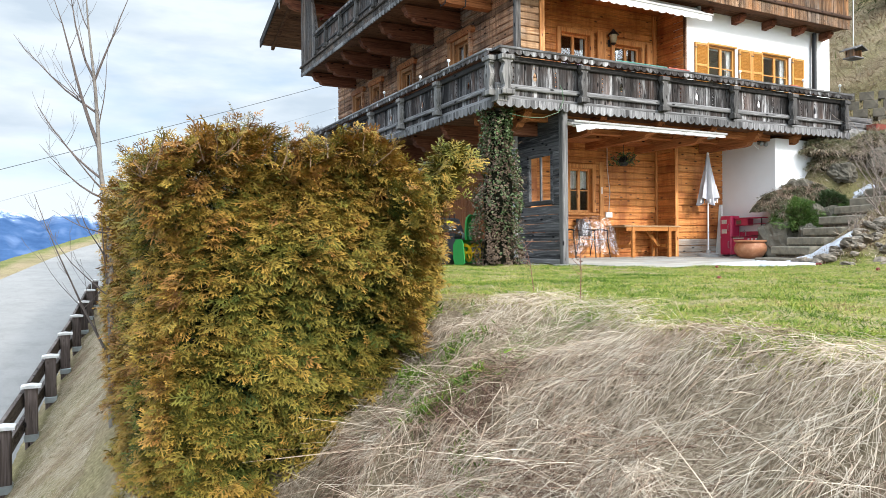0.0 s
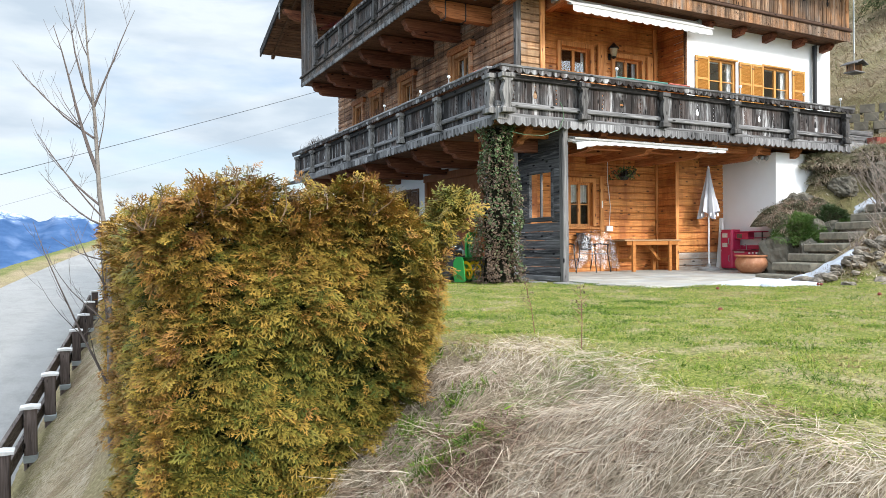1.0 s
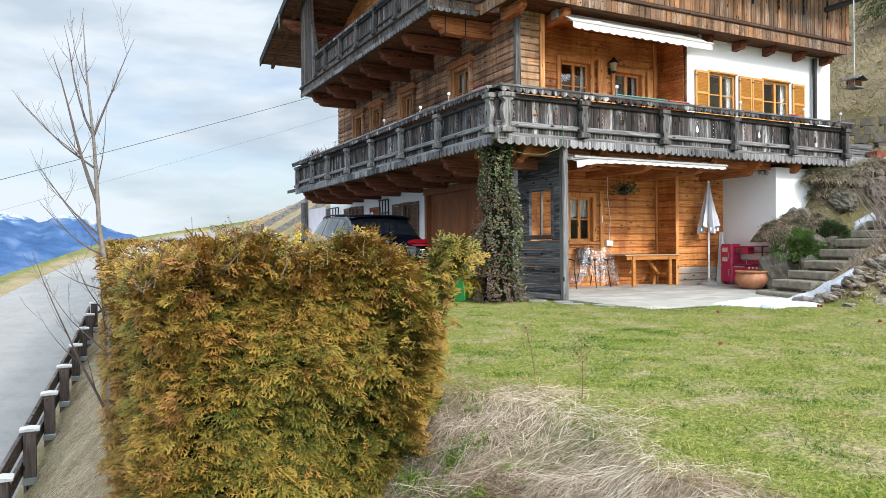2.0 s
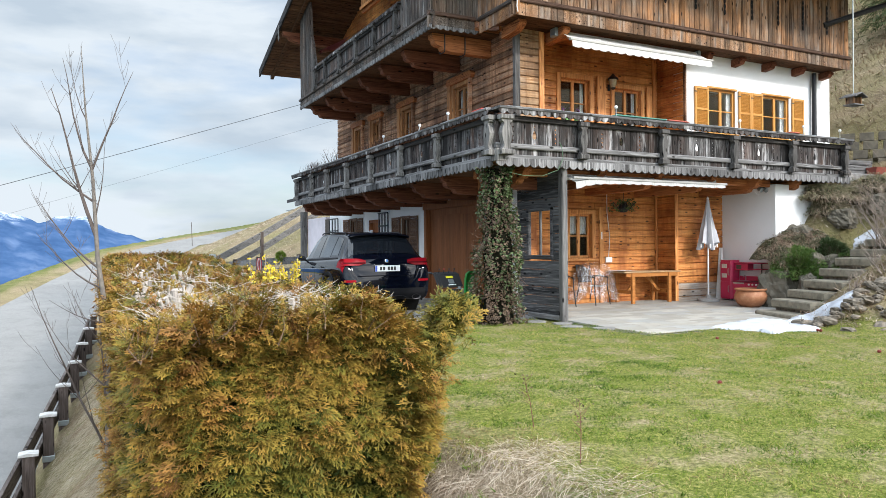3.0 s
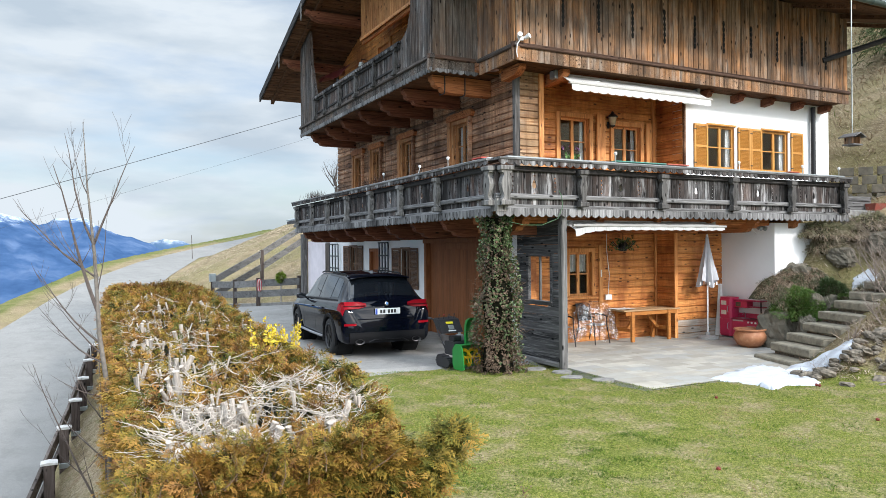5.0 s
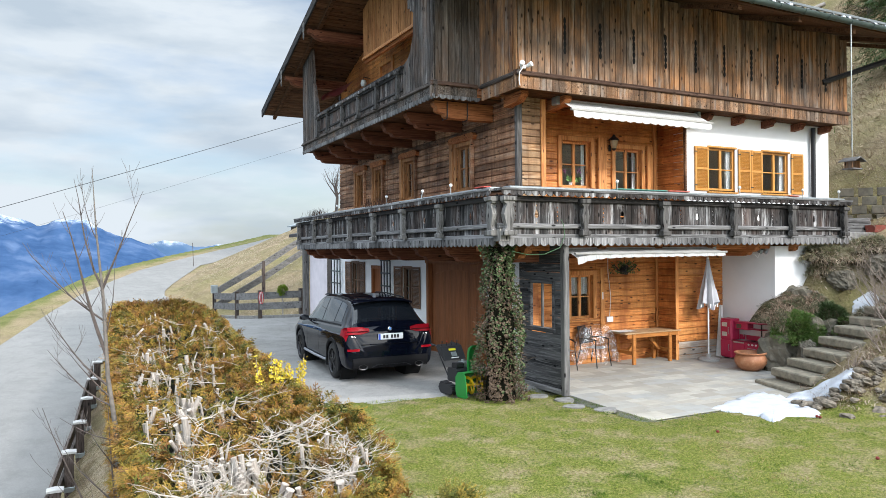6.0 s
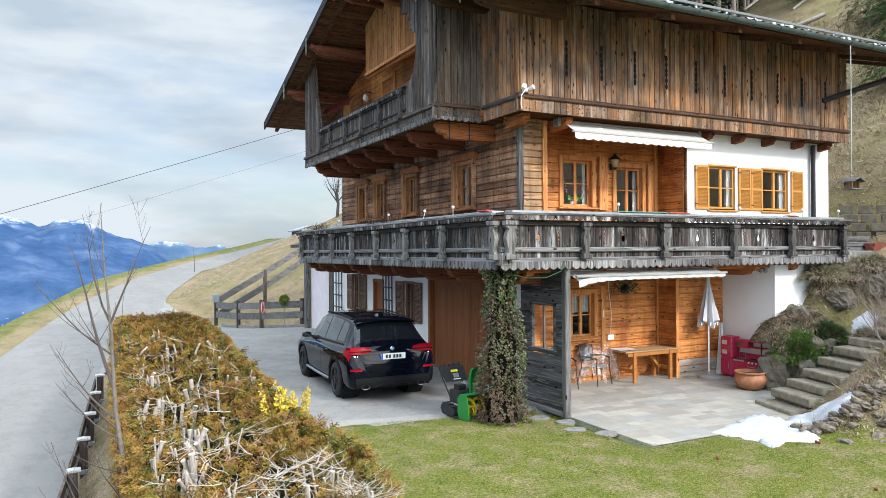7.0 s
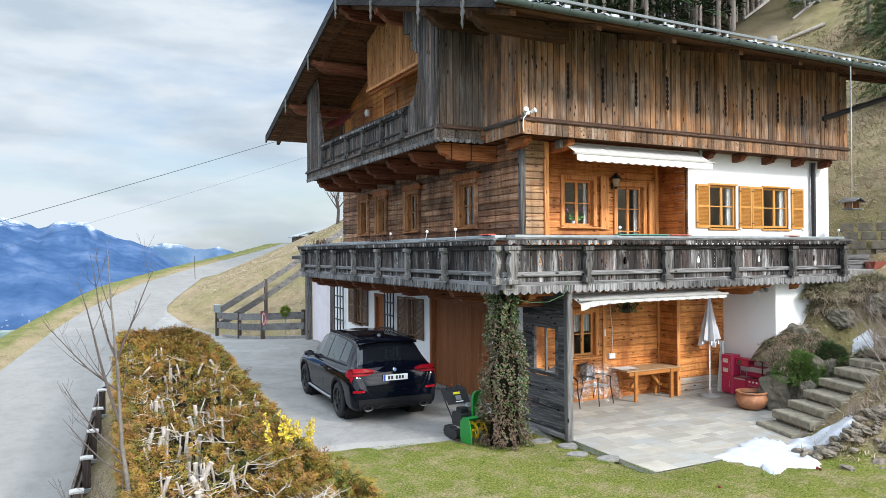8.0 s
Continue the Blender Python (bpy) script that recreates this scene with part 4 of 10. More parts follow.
part("strip_light", Geo().box(1.62, 1.70, 4.6, 5.8, 2.62, 2.68, 0.01), M["white"], house, "white strip light over the garage door")
for y0, y1, lo, hi in (wg[1], wg[3]):
    window(WEST, (XG, y0, lo), y1 - y0, hi - lo, house, M["shutter_dark"], 2, 2, 0.05, 0.02, True, "full", 0.06, label="brown wooden window in the plaster wall")
    for a, b in ((y0 - 0.62, y0 - 0.06), (y1 + 0.06, y1 + 0.62)):
        louvre(WEST, (XG, a, lo - 0.03), b - a, hi - lo + 0.06, house, M["shutter_dark"], "dark brown louvred shutter, folded open")
dr = part("front_door", Geo().box(XG + 0.08, XG + 0.13, 10.05, 10.80, -0.05, 2.2), M["garage"], house, "brown boarded house door")
part("door_frame", Geo().box(XG - 0.02, XG + 0.1, 9.97, 10.07, 0, 2.28, 0.01).box(XG - 0.02, XG + 0.1, 10.78, 10.88, 0, 2.28, 0.01).box(XG - 0.02, XG + 0.1, 9.97, 10.88, 2.18, 2.28, 0.01), M["garage"], dr)


def trellis(y0, y1, z0, z1):
    g = Geo()
    for k in range(4):
        y = y0 + (y1 - y0) * k / 3
        g.box(XG - 0.10, XG - 0.07, y - 0.02, y + 0.02, z0, z1)
    for k in range(6):
        z = z0 + (z1 - z0) * k / 5
        g.box(XG - 0.12, XG - 0.09, y0 - 0.03, y1 + 0.03, z - 0.02, z + 0.02)
    return part("trellis", g, M["iron"], house, "dark plant trellis fixed to the wall")


trellis(9.15, 9.85, 0.5, 2.45)
trellis(13.75, 14.7, 0.3, 2.45)
# annex with the pale wall beyond the house
annex = thing("annex", (1.9, 16.5, 0), "low annex with a pale plastered wall and dark timber", "shed")
M["pink"] = plain("pale_pink_plaster", (0.66, 0.60, 0.62), 0.9, 0.08, 3)
part("wall", Geo().box(2.0, 4.0, 15.9, 18.3, -0.3, 2.6), M["pink"], annex, "pale pinkish plaster wall")
part("door", Geo().box(1.95, 2.05, 15.0, 15.85, -0.1, 2.5, 0.01), M["clad_dark"], annex, "dark boarded door")
part("post", Geo().box(1.75, 1.98, 18.3, 18.55, -0.3, 2.9, 0.02), M["black_wood_z"], annex)
part("roof", Geo().prism([(0.3, 3.35), (2.5, 3.85), (2.5, 3.95), (0.3, 3.48)], (1.2, 14.3, 0), (1, 0, 0), UP, (0, 5.4, 0)), M["roof"], annex, "dark sheet roof")

# ---- first-floor balcony ----
SLAB_T = 2.95
balcony = part("balcony", Geo().box(0.02, 9.75, 0.02, 1.9, SLAB_T - 0.06, SLAB_T).box(0.02, 1.74, 1.9, 12.9, SLAB_T - 0.06, SLAB_T), M["beam"], house, "carved weathered grey wooden balcony round two sides")


def fringe(side, o, length, z, depth, top, w, parent, mat, t=0.025):
    u, out = side
    n = max(1, round(length / w))
    seg = 1 if n < 6 else 5
    k = 0
    ws = length / n
    while k < n:
        c = min(seg, n - k)
        g = Geo()
        # each round is its own fan to keep the outline simple
        for i in range(c):
            pts = [(i * ws, top)] + [((i + q) * ws, -depth * math.sin(math.pi * q) ** 0.8) for q in (0, 0.12, 0.28, 0.5, 0.72, 0.88, 1)] + [((i + 1) * ws, top)]
            pts[1], pts[-2] = (i * ws, 0), ((i + 1) * ws, 0)
            g.prism(pts, (0, 0, 0), (1, 0, 0), (0, 1, 0), (0, 0, t))
        pc = new("scalloped_board", g.mesh("scalloped_board", mat, False, True))
        hang(pc, parent)
        pc.matrix_basis = axes(Vector(o) + u * (k * ws) + UP * z + out * (0.004 * (k % 2)), u, UP, out)
        k += c


def baluster_mesh(mat):
    """A flat carved post, 0.15 wide, waisted like a vase."""
    h = [(0.075, 0.0), (0.075, 0.10), (0.05, 0.13), (0.045, 0.17), (0.07, 0.27), (0.085, 0.37), (0.065, 0.47), (0.045, 0.52), (0.05, 0.55), (0.08, 0.57), (0.08, 0.66)]
    poly = [(r, z) for r, z in h] + [(-r, z) for r, z in reversed(h)]
    g = Geo().prism(poly, (0, -0.10, 0), (1, 0, 0), (0, 0, 1), (0, 0.10, 0))
    g.box(-0.095, 0.095, -0.13, 0, 0.0, 0.09, 0.012).box(-0.10, 0.10, -0.13, 0, 0.60, 0.68, 0.012)
    return g.mesh("carved_post", mat)


M["grey_post"] = wood("silver_grey_carved_wood", (0.03, 0.028, 0.026), (0.13, 0.122, 0.114), (0.30, 0.285, 0.265), "Z", 0.85, spread=0.3)
POST = baluster_mesh(M["grey_post"])
M["dark_post"] = wood("blackened_carved_wood", (0.010, 0.009, 0.009), (0.050, 0.046, 0.043), (0.17, 0.16, 0.15), "Z", 0.85, spread=0.4, bleach=0.4)
POST_DARK = baluster_mesh(M["dark_post"])
S_POSTS = (1.80, 3.80, 5.80, 7.66, 9.50)
W_POSTS = (2.20, 4.05, 5.85, 7.62, 9.30, 10.85, 12.55)


def cut_board(g, bw, h, cuts):
    """A board with holes sawn through it: height of the middle, half height, drop-shaped or round."""
    z = 0.0
    for zc, r, drop in sorted(cuts):
        g.box(0, bw, z, zc - r, 0, 0.022)
        prof = []
        for q in range(9):
            t = -1 + q / 4
            wd = math.sqrt(max(0.0, 1 - t * t)) * (bw * 0.30 * (1 - 0.45 * t) if drop else r)
            prof.append((wd, zc + r * t))
        g.prism([(0, zc - r)] + [(bw / 2 - wd, zz) for wd, zz in prof] + [(0, zc + r)], (0, 0, 0), (1, 0, 0), (0, 1, 0), (0, 0, 0.022))
        g.prism([(bw, zc - r)] + [(bw / 2 + wd, zz) for wd, zz in prof] + [(bw, zc + r)], (0, 0, 0), (1, 0, 0), (0, 1, 0), (0, 0, 0.022))
        z = zc + r
    if z == 0.0:
        g.box(0, bw, 0, h, 0, 0.022, 0.004)
    else:
        g.box(0, bw, z, h, 0, 0.022)


def railing(side, o, u0, u1, posts, seed):
    u, out = side
    O = Vector(o)
    rnd = random.Random(seed)
    n = round((u1 - u0) / 0.155)
    w = (u1 - u0) / n
    ends = [u0, *posts, u1]
    mids = [(a + b) / 2 for a, b in zip(ends, ends[1:]) if b - a > 0.8]
    holes = Nodes("dark_cutout").done((0.004, 0.004, 0.004), 1.0) if "cut" not in M else M["cut"]
    M["cut"] = holes
    for k in range(n):
        a = u0 + k * w
        h = rnd.uniform(-0.004, 0.004)
        g = Geo()
        bw = w - 0.006
        bay = min(range(len(mids)), key=lambda q: abs(mids[q] - a - w / 2))
        step = round((a + w / 2 - mids[bay]) / w)
        cuts = []
        if step == 0:
            cuts = [(0.57, 0.018, False), (0.42, 0.085, True), (0.25, 0.016, False)]
        elif abs(step) == 3:
            cuts = [(z, 0.017, False) for z in (0.30, 0.38, 0.46, 0.54)]
        cut_board(g, bw, 0.72, cuts)
        pc = new("railing_board", g.mesh("railing_board", M["grey_board_v"]))
        hang(pc, balcony)
        pc.matrix_basis = axes(O + u * a + UP * (2.98 + h) - out * 0.05, u, UP, out)
    L = u1 - u0
    m = axes(O, u, UP, out)
    part("upper_rail", Geo().box(u0, u1, 3.62, 3.72, -0.08, 0.03, 0.015, m), M["black_x"] if side is SOUTH else M["verge"], balcony)
    part("lower_rail", Geo().box(u0, u1, 3.13, 3.22, -0.03, 0.035, 0.015, m), M["grey_board_x"] if side is SOUTH else M["grey_y"], balcony, "pale weathered rail")
    part("base_rail", Geo().box(u0, u1, 2.93, 3.03, -0.05, 0.0, 0.012, m), M["grey_board_x"] if side is SOUTH else M["grey_y"], balcony)
    part("cap_board", Geo().box(u0, u1, 3.80, 3.845, -0.22, 0.16, 0.01, m), M["grey_board_x"] if side is SOUTH else M["grey_y"], balcony, "broad weathered cap board")
    part("flower_tray", Geo().box(u0 + 0.3, u1, 3.845, 3.90, -0.30, -0.05, 0.01, m), M["zinc"], balcony, "grey flashing along the cap")
    for p in posts:
        piece("carved_post", POST_DARK if side is SOUTH else POST, axes(O + u * p + UP * 3.0 + out * 0.03, u, -out, UP), balcony)
    fringe(side, O + u * u0 + out * 0.115, L, 3.76, 0.05, 0.045, 0.16, balcony, M["grey_board_v"])
    fringe(side, O + u * u0 + out * 0.02, L, 2.86, 0.055, 0.10, 0.175, balcony, M["grey_fringe"])


M["grey_y"] = wood("weathered_grey_timber_west", (0.022, 0.021, 0.020), (0.10, 0.096, 0.094), (0.32, 0.31, 0.305), "Y", 0.85, spread=0.4)
M["grey_fringe"] = wood("grey_fringe_boards", (0.014, 0.013, 0.013), (0.075, 0.071, 0.069), (0.31, 0.302, 0.296), "Y", 0.85, spread=0.8)
railing(SOUTH, (0, 0, 0), -0.05, 9.72, S_POSTS, 21)
railing(WEST, (0, 0, 0), 0.12, 12.9, W_POSTS, 22)
for p, s in (((0.10, 0, 0), SOUTH), ((0, 0.12, 0), WEST)):
    piece("carved_post", POST, axes(Vector(p) + UP * 3.0 + s[1] * 0.05, s[0], -s[1], UP) @ Matrix.Diagonal((1.35, 1.1, 1.02, 1)), balcony)
part("corner_block", Geo().box(-0.06, 0.16, -0.06, 0.16, 2.90, 3.12, 0.02), M["grey_post"], balcony)
part("end_rail", Geo().box(9.68, 9.74, 0.0, 1.8, 3.05, 3.75, 0.01), M["grey_board"], balcony)


def console(side, o, length, w, h, parent, mat, name="console"):
    """A beam end with a carved nose. o: where its top centre line meets the wall."""
    u, out = side
    prof = [(0, 0), (0, -h * 2.0), (length * 0.74, -h * 2.0), (length * 0.82, -h * 1.85), (length * 0.85, -h * 1.45), (length * 0.91, -h * 1.4), (length * 0.96, -h * 1.15), (length * 0.97, -h * 0.75), (length, -h * 0.55), (length * 1.01, -h * 0.2), (length, 0)]
    g = Geo().prism(prof, Vector(o) - u * w / 2, out, UP, u * w)
    return part(name, g, mat, parent)


for y in (1.0, 2.5, 4.0, 5.5, 7.0, 8.5, 10.0, 11.5, 12.6):
    console(WEST, (1.84, y, 2.88), 1.66, 0.19, 0.19, balcony, M["beam_dark"])
for x in (0.8, 2.55, 4.05, 5.55, 7.0, 8.3):
    console(SOUTH, (x, 2.6 if 1.8 < x < 6.2 else 1.95, 2.88), 2.35 if 1.8 < x < 6.2 else 1.7, 0.16, 0.16, balcony, M["beam_y"])
part("joist", Geo().box(0.35, 7.7, 0.55, 0.68, 2.72, 2.88, 0.015).box(0.35, 7.7, 1.35, 1.48, 2.72, 2.88, 0.015), M["beam"], balcony)
part("balcony_soffit", Geo().box(0.05, 9.7, 0.05, 2.6, 2.865, 2.888).box(0.05, 1.74, 2.6, 12.88, 2.865, 2.888), M["soffit"], balcony)

# ---- upper storey ----
EAVE_Y, EAVE_Z, RIDGE_Y, SLOPE = -0.45, 7.80, 7.7, 0.32
VERGE_X, ROOF_E = -0.45, 13.4


def roof_z(y):
    return EAVE_Z + SLOPE * ((y - EAVE_Y) if y < RIDGE_Y else (2 * RIDGE_Y - y - EAVE_Y))


clad_s = clad_wall("cladding_south", SOUTH, (0, 1.22, 0), 1.2, 11.6, 6.28, roof_z(1.22) - 0.02, M["clad"], house, 0.155, label="sun-browned vertical board cladding", seed=31)
clad_c = clad_wall("cladding_corner", WEST, (1.2, 0, 0), 1.22, 2.7, 6.28, lambda q: roof_z(q) - 0.02, M["clad_orange"], house, 0.15, seed=32)
clad_j = clad_wall("cladding_return", SOUTH, (0, 2.7, 0), 0.08, 1.2, 6.28, roof_z(2.7) - 0.02, M["clad_dark"], house, 0.15, seed=33)
# the slotted ornaments of the cladding: black plates standing for the shade in the slots
for i in range(10):
    x = 2.34 + i * 0.93
    g = Geo()
    for z in (7.10, 7.46):
        pts = []
        for q in range(13):
            t = q / 12
            pts.append((0.030 * (0.30 + 0.70 * abs(math.sin(3 * math.pi * t))) + 0.005, -0.2 + 0.4 * t))
        g.prism(pts + [(-a, b) for a, b in reversed(pts)], (x, 1.178, z - 0.12), (1, 0, 0), UP, (0, 0.012, 0))
    part("carved_slot", g, M["cut"], clad_s, "black plate as the shade of a carved slot")


def belt(side, o, u0, u1, parent, mat, skirt):
    u, out = side
    m = axes(o, u, UP, out)
    part("belt_moulding", Geo().box(u0, u1, 6.235, 6.30, -0.02, 0.085, 0.018, m).box(u0, u1, 6.30, 6.335, -0.02, 0.05, 0.01, m), mat, parent, "dark belt moulding")
    bb = part("belt_board", Geo().box(u0, u1, 5.99, 6.235, -0.03, 0.012, 0.008, m), skirt, parent)
    n = round((u1 - u0) / 0.155)
    w = (u1 - u0) / n
    me = Geo().box(0, w - 0.006, 5.98, 6.235, 0.012, 0.03, 0.004).mesh("skirt_board", skirt)
    for i in range(n):
        piece("skirt_board", me, m @ Matrix.Translation((u0 + i * w, 0, 0)), bb)


M["belt_x"] = wood("belt_timber", (0.022, 0.013, 0.010), (0.075, 0.043, 0.030), (0.16, 0.10, 0.075), "X", 0.8, spread=0.3)
M["belt_y"] = wood("belt_timber_west", (0.016, 0.012, 0.010), (0.06, 0.046, 0.039), (0.17, 0.145, 0.13), "Y", 0.8, spread=0.3)
belt(SOUTH, (0, 1.22, 0), 1.10, 11.66, house, M["belt_x"], M["clad"])
belt(WEST, (1.2, 0, 0), 1.12, 2.62, house, M["belt_y"], M["clad_orange"])
belt(SOUTH, (0, 2.7, 0), -0.02, 1.1, house, M["belt_x"], M["clad_dark"])
part("overhang_soffit", Geo().box(1.2, 11.6, 1.22, 2.1, 6.02, 6.06).box(0.1, 1.76, 2.7, 12.4, 6.02, 6.06), M["soffit"], house)
for x in (6.95, 8.05, 9.15, 10.3, 11.4):
    part("beam_end", Geo().prism([(0, 0), (0.36, 0), (0.38, -0.06), (0.33, -0.09), (0.30, -0.15), (0.0, -0.19)], (x - 0.08, 1.9, 6.0), (0, -1, 0), UP, (0.16, 0, 0)), M["beam_dark"], house, "carved beam end under the overhang")
for x in (1.5, 2.6):
    part("beam_end", Geo().prism([(0, 0), (0.66, 0), (0.68, -0.08), (0.6, -0.14), (0.5, -0.2), (0.0, -0.24)], (x - 0.09, 2.1, 6.0), (0, -1, 0), UP, (0.18, 0, 0)), M["beam_y"], house)
for y in (3.15, 4.6, 6.05, 7.5, 8.95, 10.4, 11.85):
    # corner beam in the lit tone; the rest in a copy darkened for shade
    console(WEST, (1.76, y, 6.0), 1.50, 0.20, 0.18, house, M["beam"] if y < 4 else M["beam_dark"], "balcony_beam")
# upper west balcony
ub = part("upper_balcony", Geo().box(0.1, 1.74, 2.72, 12.4, 6.06, 6.12), M["beam"], house, "upper gable balcony with carved grey railing")
clad_wall("gable_screen", WEST, (0.08, 0, 0), 2.7, 4.3, 6.28, lambda q: roof_z(q) - 0.02 if q < 3.62 else 6.99 + 0.95 * math.exp(-(q - 3.62) / 0.17), M["clad_black"], house, 0.145, label="dark vertical boards beside the gable opening", seed=35)
clad_wall("gable_screen", WEST, (0.08, 0, 0), 10.75, 12.4, 6.28, lambda q: roof_z(q) - 0.02 if q > 11.25 else 7.0 + 1.1 * smooth(10.75, 11.25, q) ** 0.7, M["clad_black"], house, 0.145, label="dark vertical boards beside the gable opening", seed=36)
clad_wall("gable_valance", WEST, (0.08, 0, 0), 3.62, 4.5, lambda q: 8.0 + 0.75 * smooth(3.6, 4.4, q) + 0.06 * math.sin(q * 14), lambda q: roof_z(q) - 0.02, M["clad_black"], house, 0.125, label="dark boards arching over the gable opening", seed=39)
clad_wall("upper_railing", WEST, (0.08, 0, 0), 4.3, 10.75, 6.28, 6.86, M["grey_board"], ub, 0.15, seed=37)
for y in (4.45, 5.75, 7.05, 8.35, 9.65, 10.6):
    piece("carved_post", POST_DARK, axes((0.045, y, 6.26), (0, 1, 0), (1, 0, 0), UP) @ Matrix.Diagonal((0.9, 0.9, 0.95, 1)), ub)
part("cap_board", Geo().box(-0.03, 0.2, 4.2, 10.8, 6.95, 6.99, 0.01), M["verge"], ub)
part("upper_rail", Geo().box(0.0, 0.08, 4.25, 10.8, 6.82, 6.95, 0.01), M["verge"], ub)
part("lower_rail", Geo().box(0.02, 0.07, 4.25, 10.8, 6.42, 6.48, 0.01), M["verge"], ub)
belt(WEST, (0.08, 0, 0), 2.6, 12.45, house, M["belt_y"], M["clad_black"])
fringe(WEST, (0.05, 2.65, 0), 9.75, 6.0, 0.06, 0.06, 0.18, ub, M["grey_fringe"])
fringe(SOUTH, (0.0, 2.67, 0), 1.15, 6.0, 0.05, 0.04, 0.16, ub, M["grey_fringe"])
fringe(WEST, (-0.035, 4.2, 0), 6.6, 6.90, 0.04, 0.04, 0.15, ub, M["grey_board_v"])
# gable wall behind
g = Geo()
g.prism([(2.1, 6.1), (13.5, 6.1), (13.5, roof_z(13.5)), (RIDGE_Y, roof_z(RIDGE_Y)), (2.1, roof_z(2.1))], (1.76, 0, 0), (0, 1, 0), UP, (0.2, 0, 0))
gable = part("gable_wall", g, M["honey"], house, "brown plank gable wall")
for r in range(26):
    z = 6.15 + r * 0.16
    y0 = max(2.7, EAVE_Y + (z + 0.15 - EAVE_Z) / SLOPE)
    y1 = min(13.0, 2 * RIDGE_Y - y0)
    if y1 - y0 > 0.5:
        piece("plank", board_mesh("plank", y1 - y0, 0.153, 0.03, M["honey"], 0.012), axes((1.755, y0, z), (0, 1, 0), UP, (-1, 0, 0)), gable)
M["inner_boards"] = wood("amber_gable_boards", (0.09, 0.030, 0.010), (0.36, 0.150, 0.052), (0.56, 0.29, 0.12), "Z", 0.7, (0.16, 0.055, 0.02), 0.7, spread=0.4)
# inner gable of pale boards with a fringe, carried on a cross beam
inner = clad_wall("inner_gable", WEST, (0.95, 0, 0), 4.5, 9.05, lambda q: 8.42, lambda q: roof_z(q) - 0.1, M["inner_boards"], house, 0.15, label="pale vertical boards in the gable peak", seed=38)
part("cross_beam", Geo().box(0.97, 1.08, 4.4, 9.1, 8.30, 8.42, 0.02), M["beam_y"], inner, "brown cross beam")
fringe(WEST, (0.90, 4.5, 0), 4.55, 8.40, 0.05, 0.04, 0.12, inner, M["honey_z"])

# ---- roof ----
TH = 0.16
roof_g = Geo()
nx = 220
for ys in ([EAVE_Y - 0.12 + i * (RIDGE_Y - EAVE_Y + 0.12) / 10 for i in range(11)], [RIDGE_Y + i * (RIDGE_Y - EAVE_Y + 0.1) / 6 for i in range(7)]):
    roof_g.grid([[(VERGE_X - 0.05 + (ROOF_E - VERGE_X + 0.05) * i / nx, y, roof_z(y) + TH + 0.03 + 0.022 * math.sin(i * 2 * math.pi / 4)) for i in range(nx + 1)] for y in ys])
roof = part("roof", roof_g, M["roof"], house, "shallow gable roof with dark ribbed tiles and snow remains", True)
for sgn in (0, 1):
    ys = (EAVE_Y, RIDGE_Y) if sgn == 0 else (RIDGE_Y, 2 * RIDGE_Y - EAVE_Y)
    g = Geo().prism([(ys[0], roof_z(ys[0]) + 0.03), (ys[1], roof_z(ys[1]) + 0.03), (ys[1], roof_z(ys[1]) + TH), (ys[0], roof_z(ys[0]) + TH)], (VERGE_X, 0, 0), (0, 1, 0), UP, (ROOF_E - VERGE_X, 0, 0))
    deck = part("roof_deck", g, M["soffit"], roof, "brown soffit boards")
    for k in range(int((ys[1] - ys[0]) / 0.165)):
        y = ys[0] + 0.01 + k * 0.165
        ang = math.atan(SLOPE) * (1 if sgn == 0 else -1)
        piece("soffit_board", board_mesh("soffit_board", 3.2, 0.158, 0.02, M["soffit"], 0.004), Matrix.Translation((VERGE_X + 0.02, y, roof_z(y) + 0.01)) @ Matrix.Rotation(ang, 4, "X"), deck)
    # bargeboard
    yb = ys
    g = Geo().prism([(yb[0] - 0.05 * (1 - sgn), roof_z(yb[0]) - 0.05), (yb[1] + 0.05 * sgn, roof_z(yb[1]) - 0.05), (yb[1] + 0.05 * sgn, roof_z(yb[1]) + TH + 0.05), (yb[0] - 0.05 * (1 - sgn), roof_z(yb[0]) + TH + 0.05)], (VERGE_X - 0.06, 0, 0), (0, 1, 0), UP, (0.05, 0, 0))
    part("bargeboard", g, M["verge"], roof, "blackened bargeboard")
    for k in range(8):
        x = -0.1 + k * 1.9
        part("rafter", Geo().prism([(ys[0] + 0.05, roof_z(ys[0] + 0.05) - 0.11), (ys[1], roof_z(ys[1]) - 0.11), (ys[1], roof_z(ys[1]) + 0.0), (ys[0] + 0.05, roof_z(ys[0] + 0.05) + 0.0)], (x, 0, 0), (0, 1, 0), UP, (0.11, 0, 0)), M["soffit"], roof)
PURLINS = (0.55, 2.45, 5.1, 7.7, 10.3, 12.95)
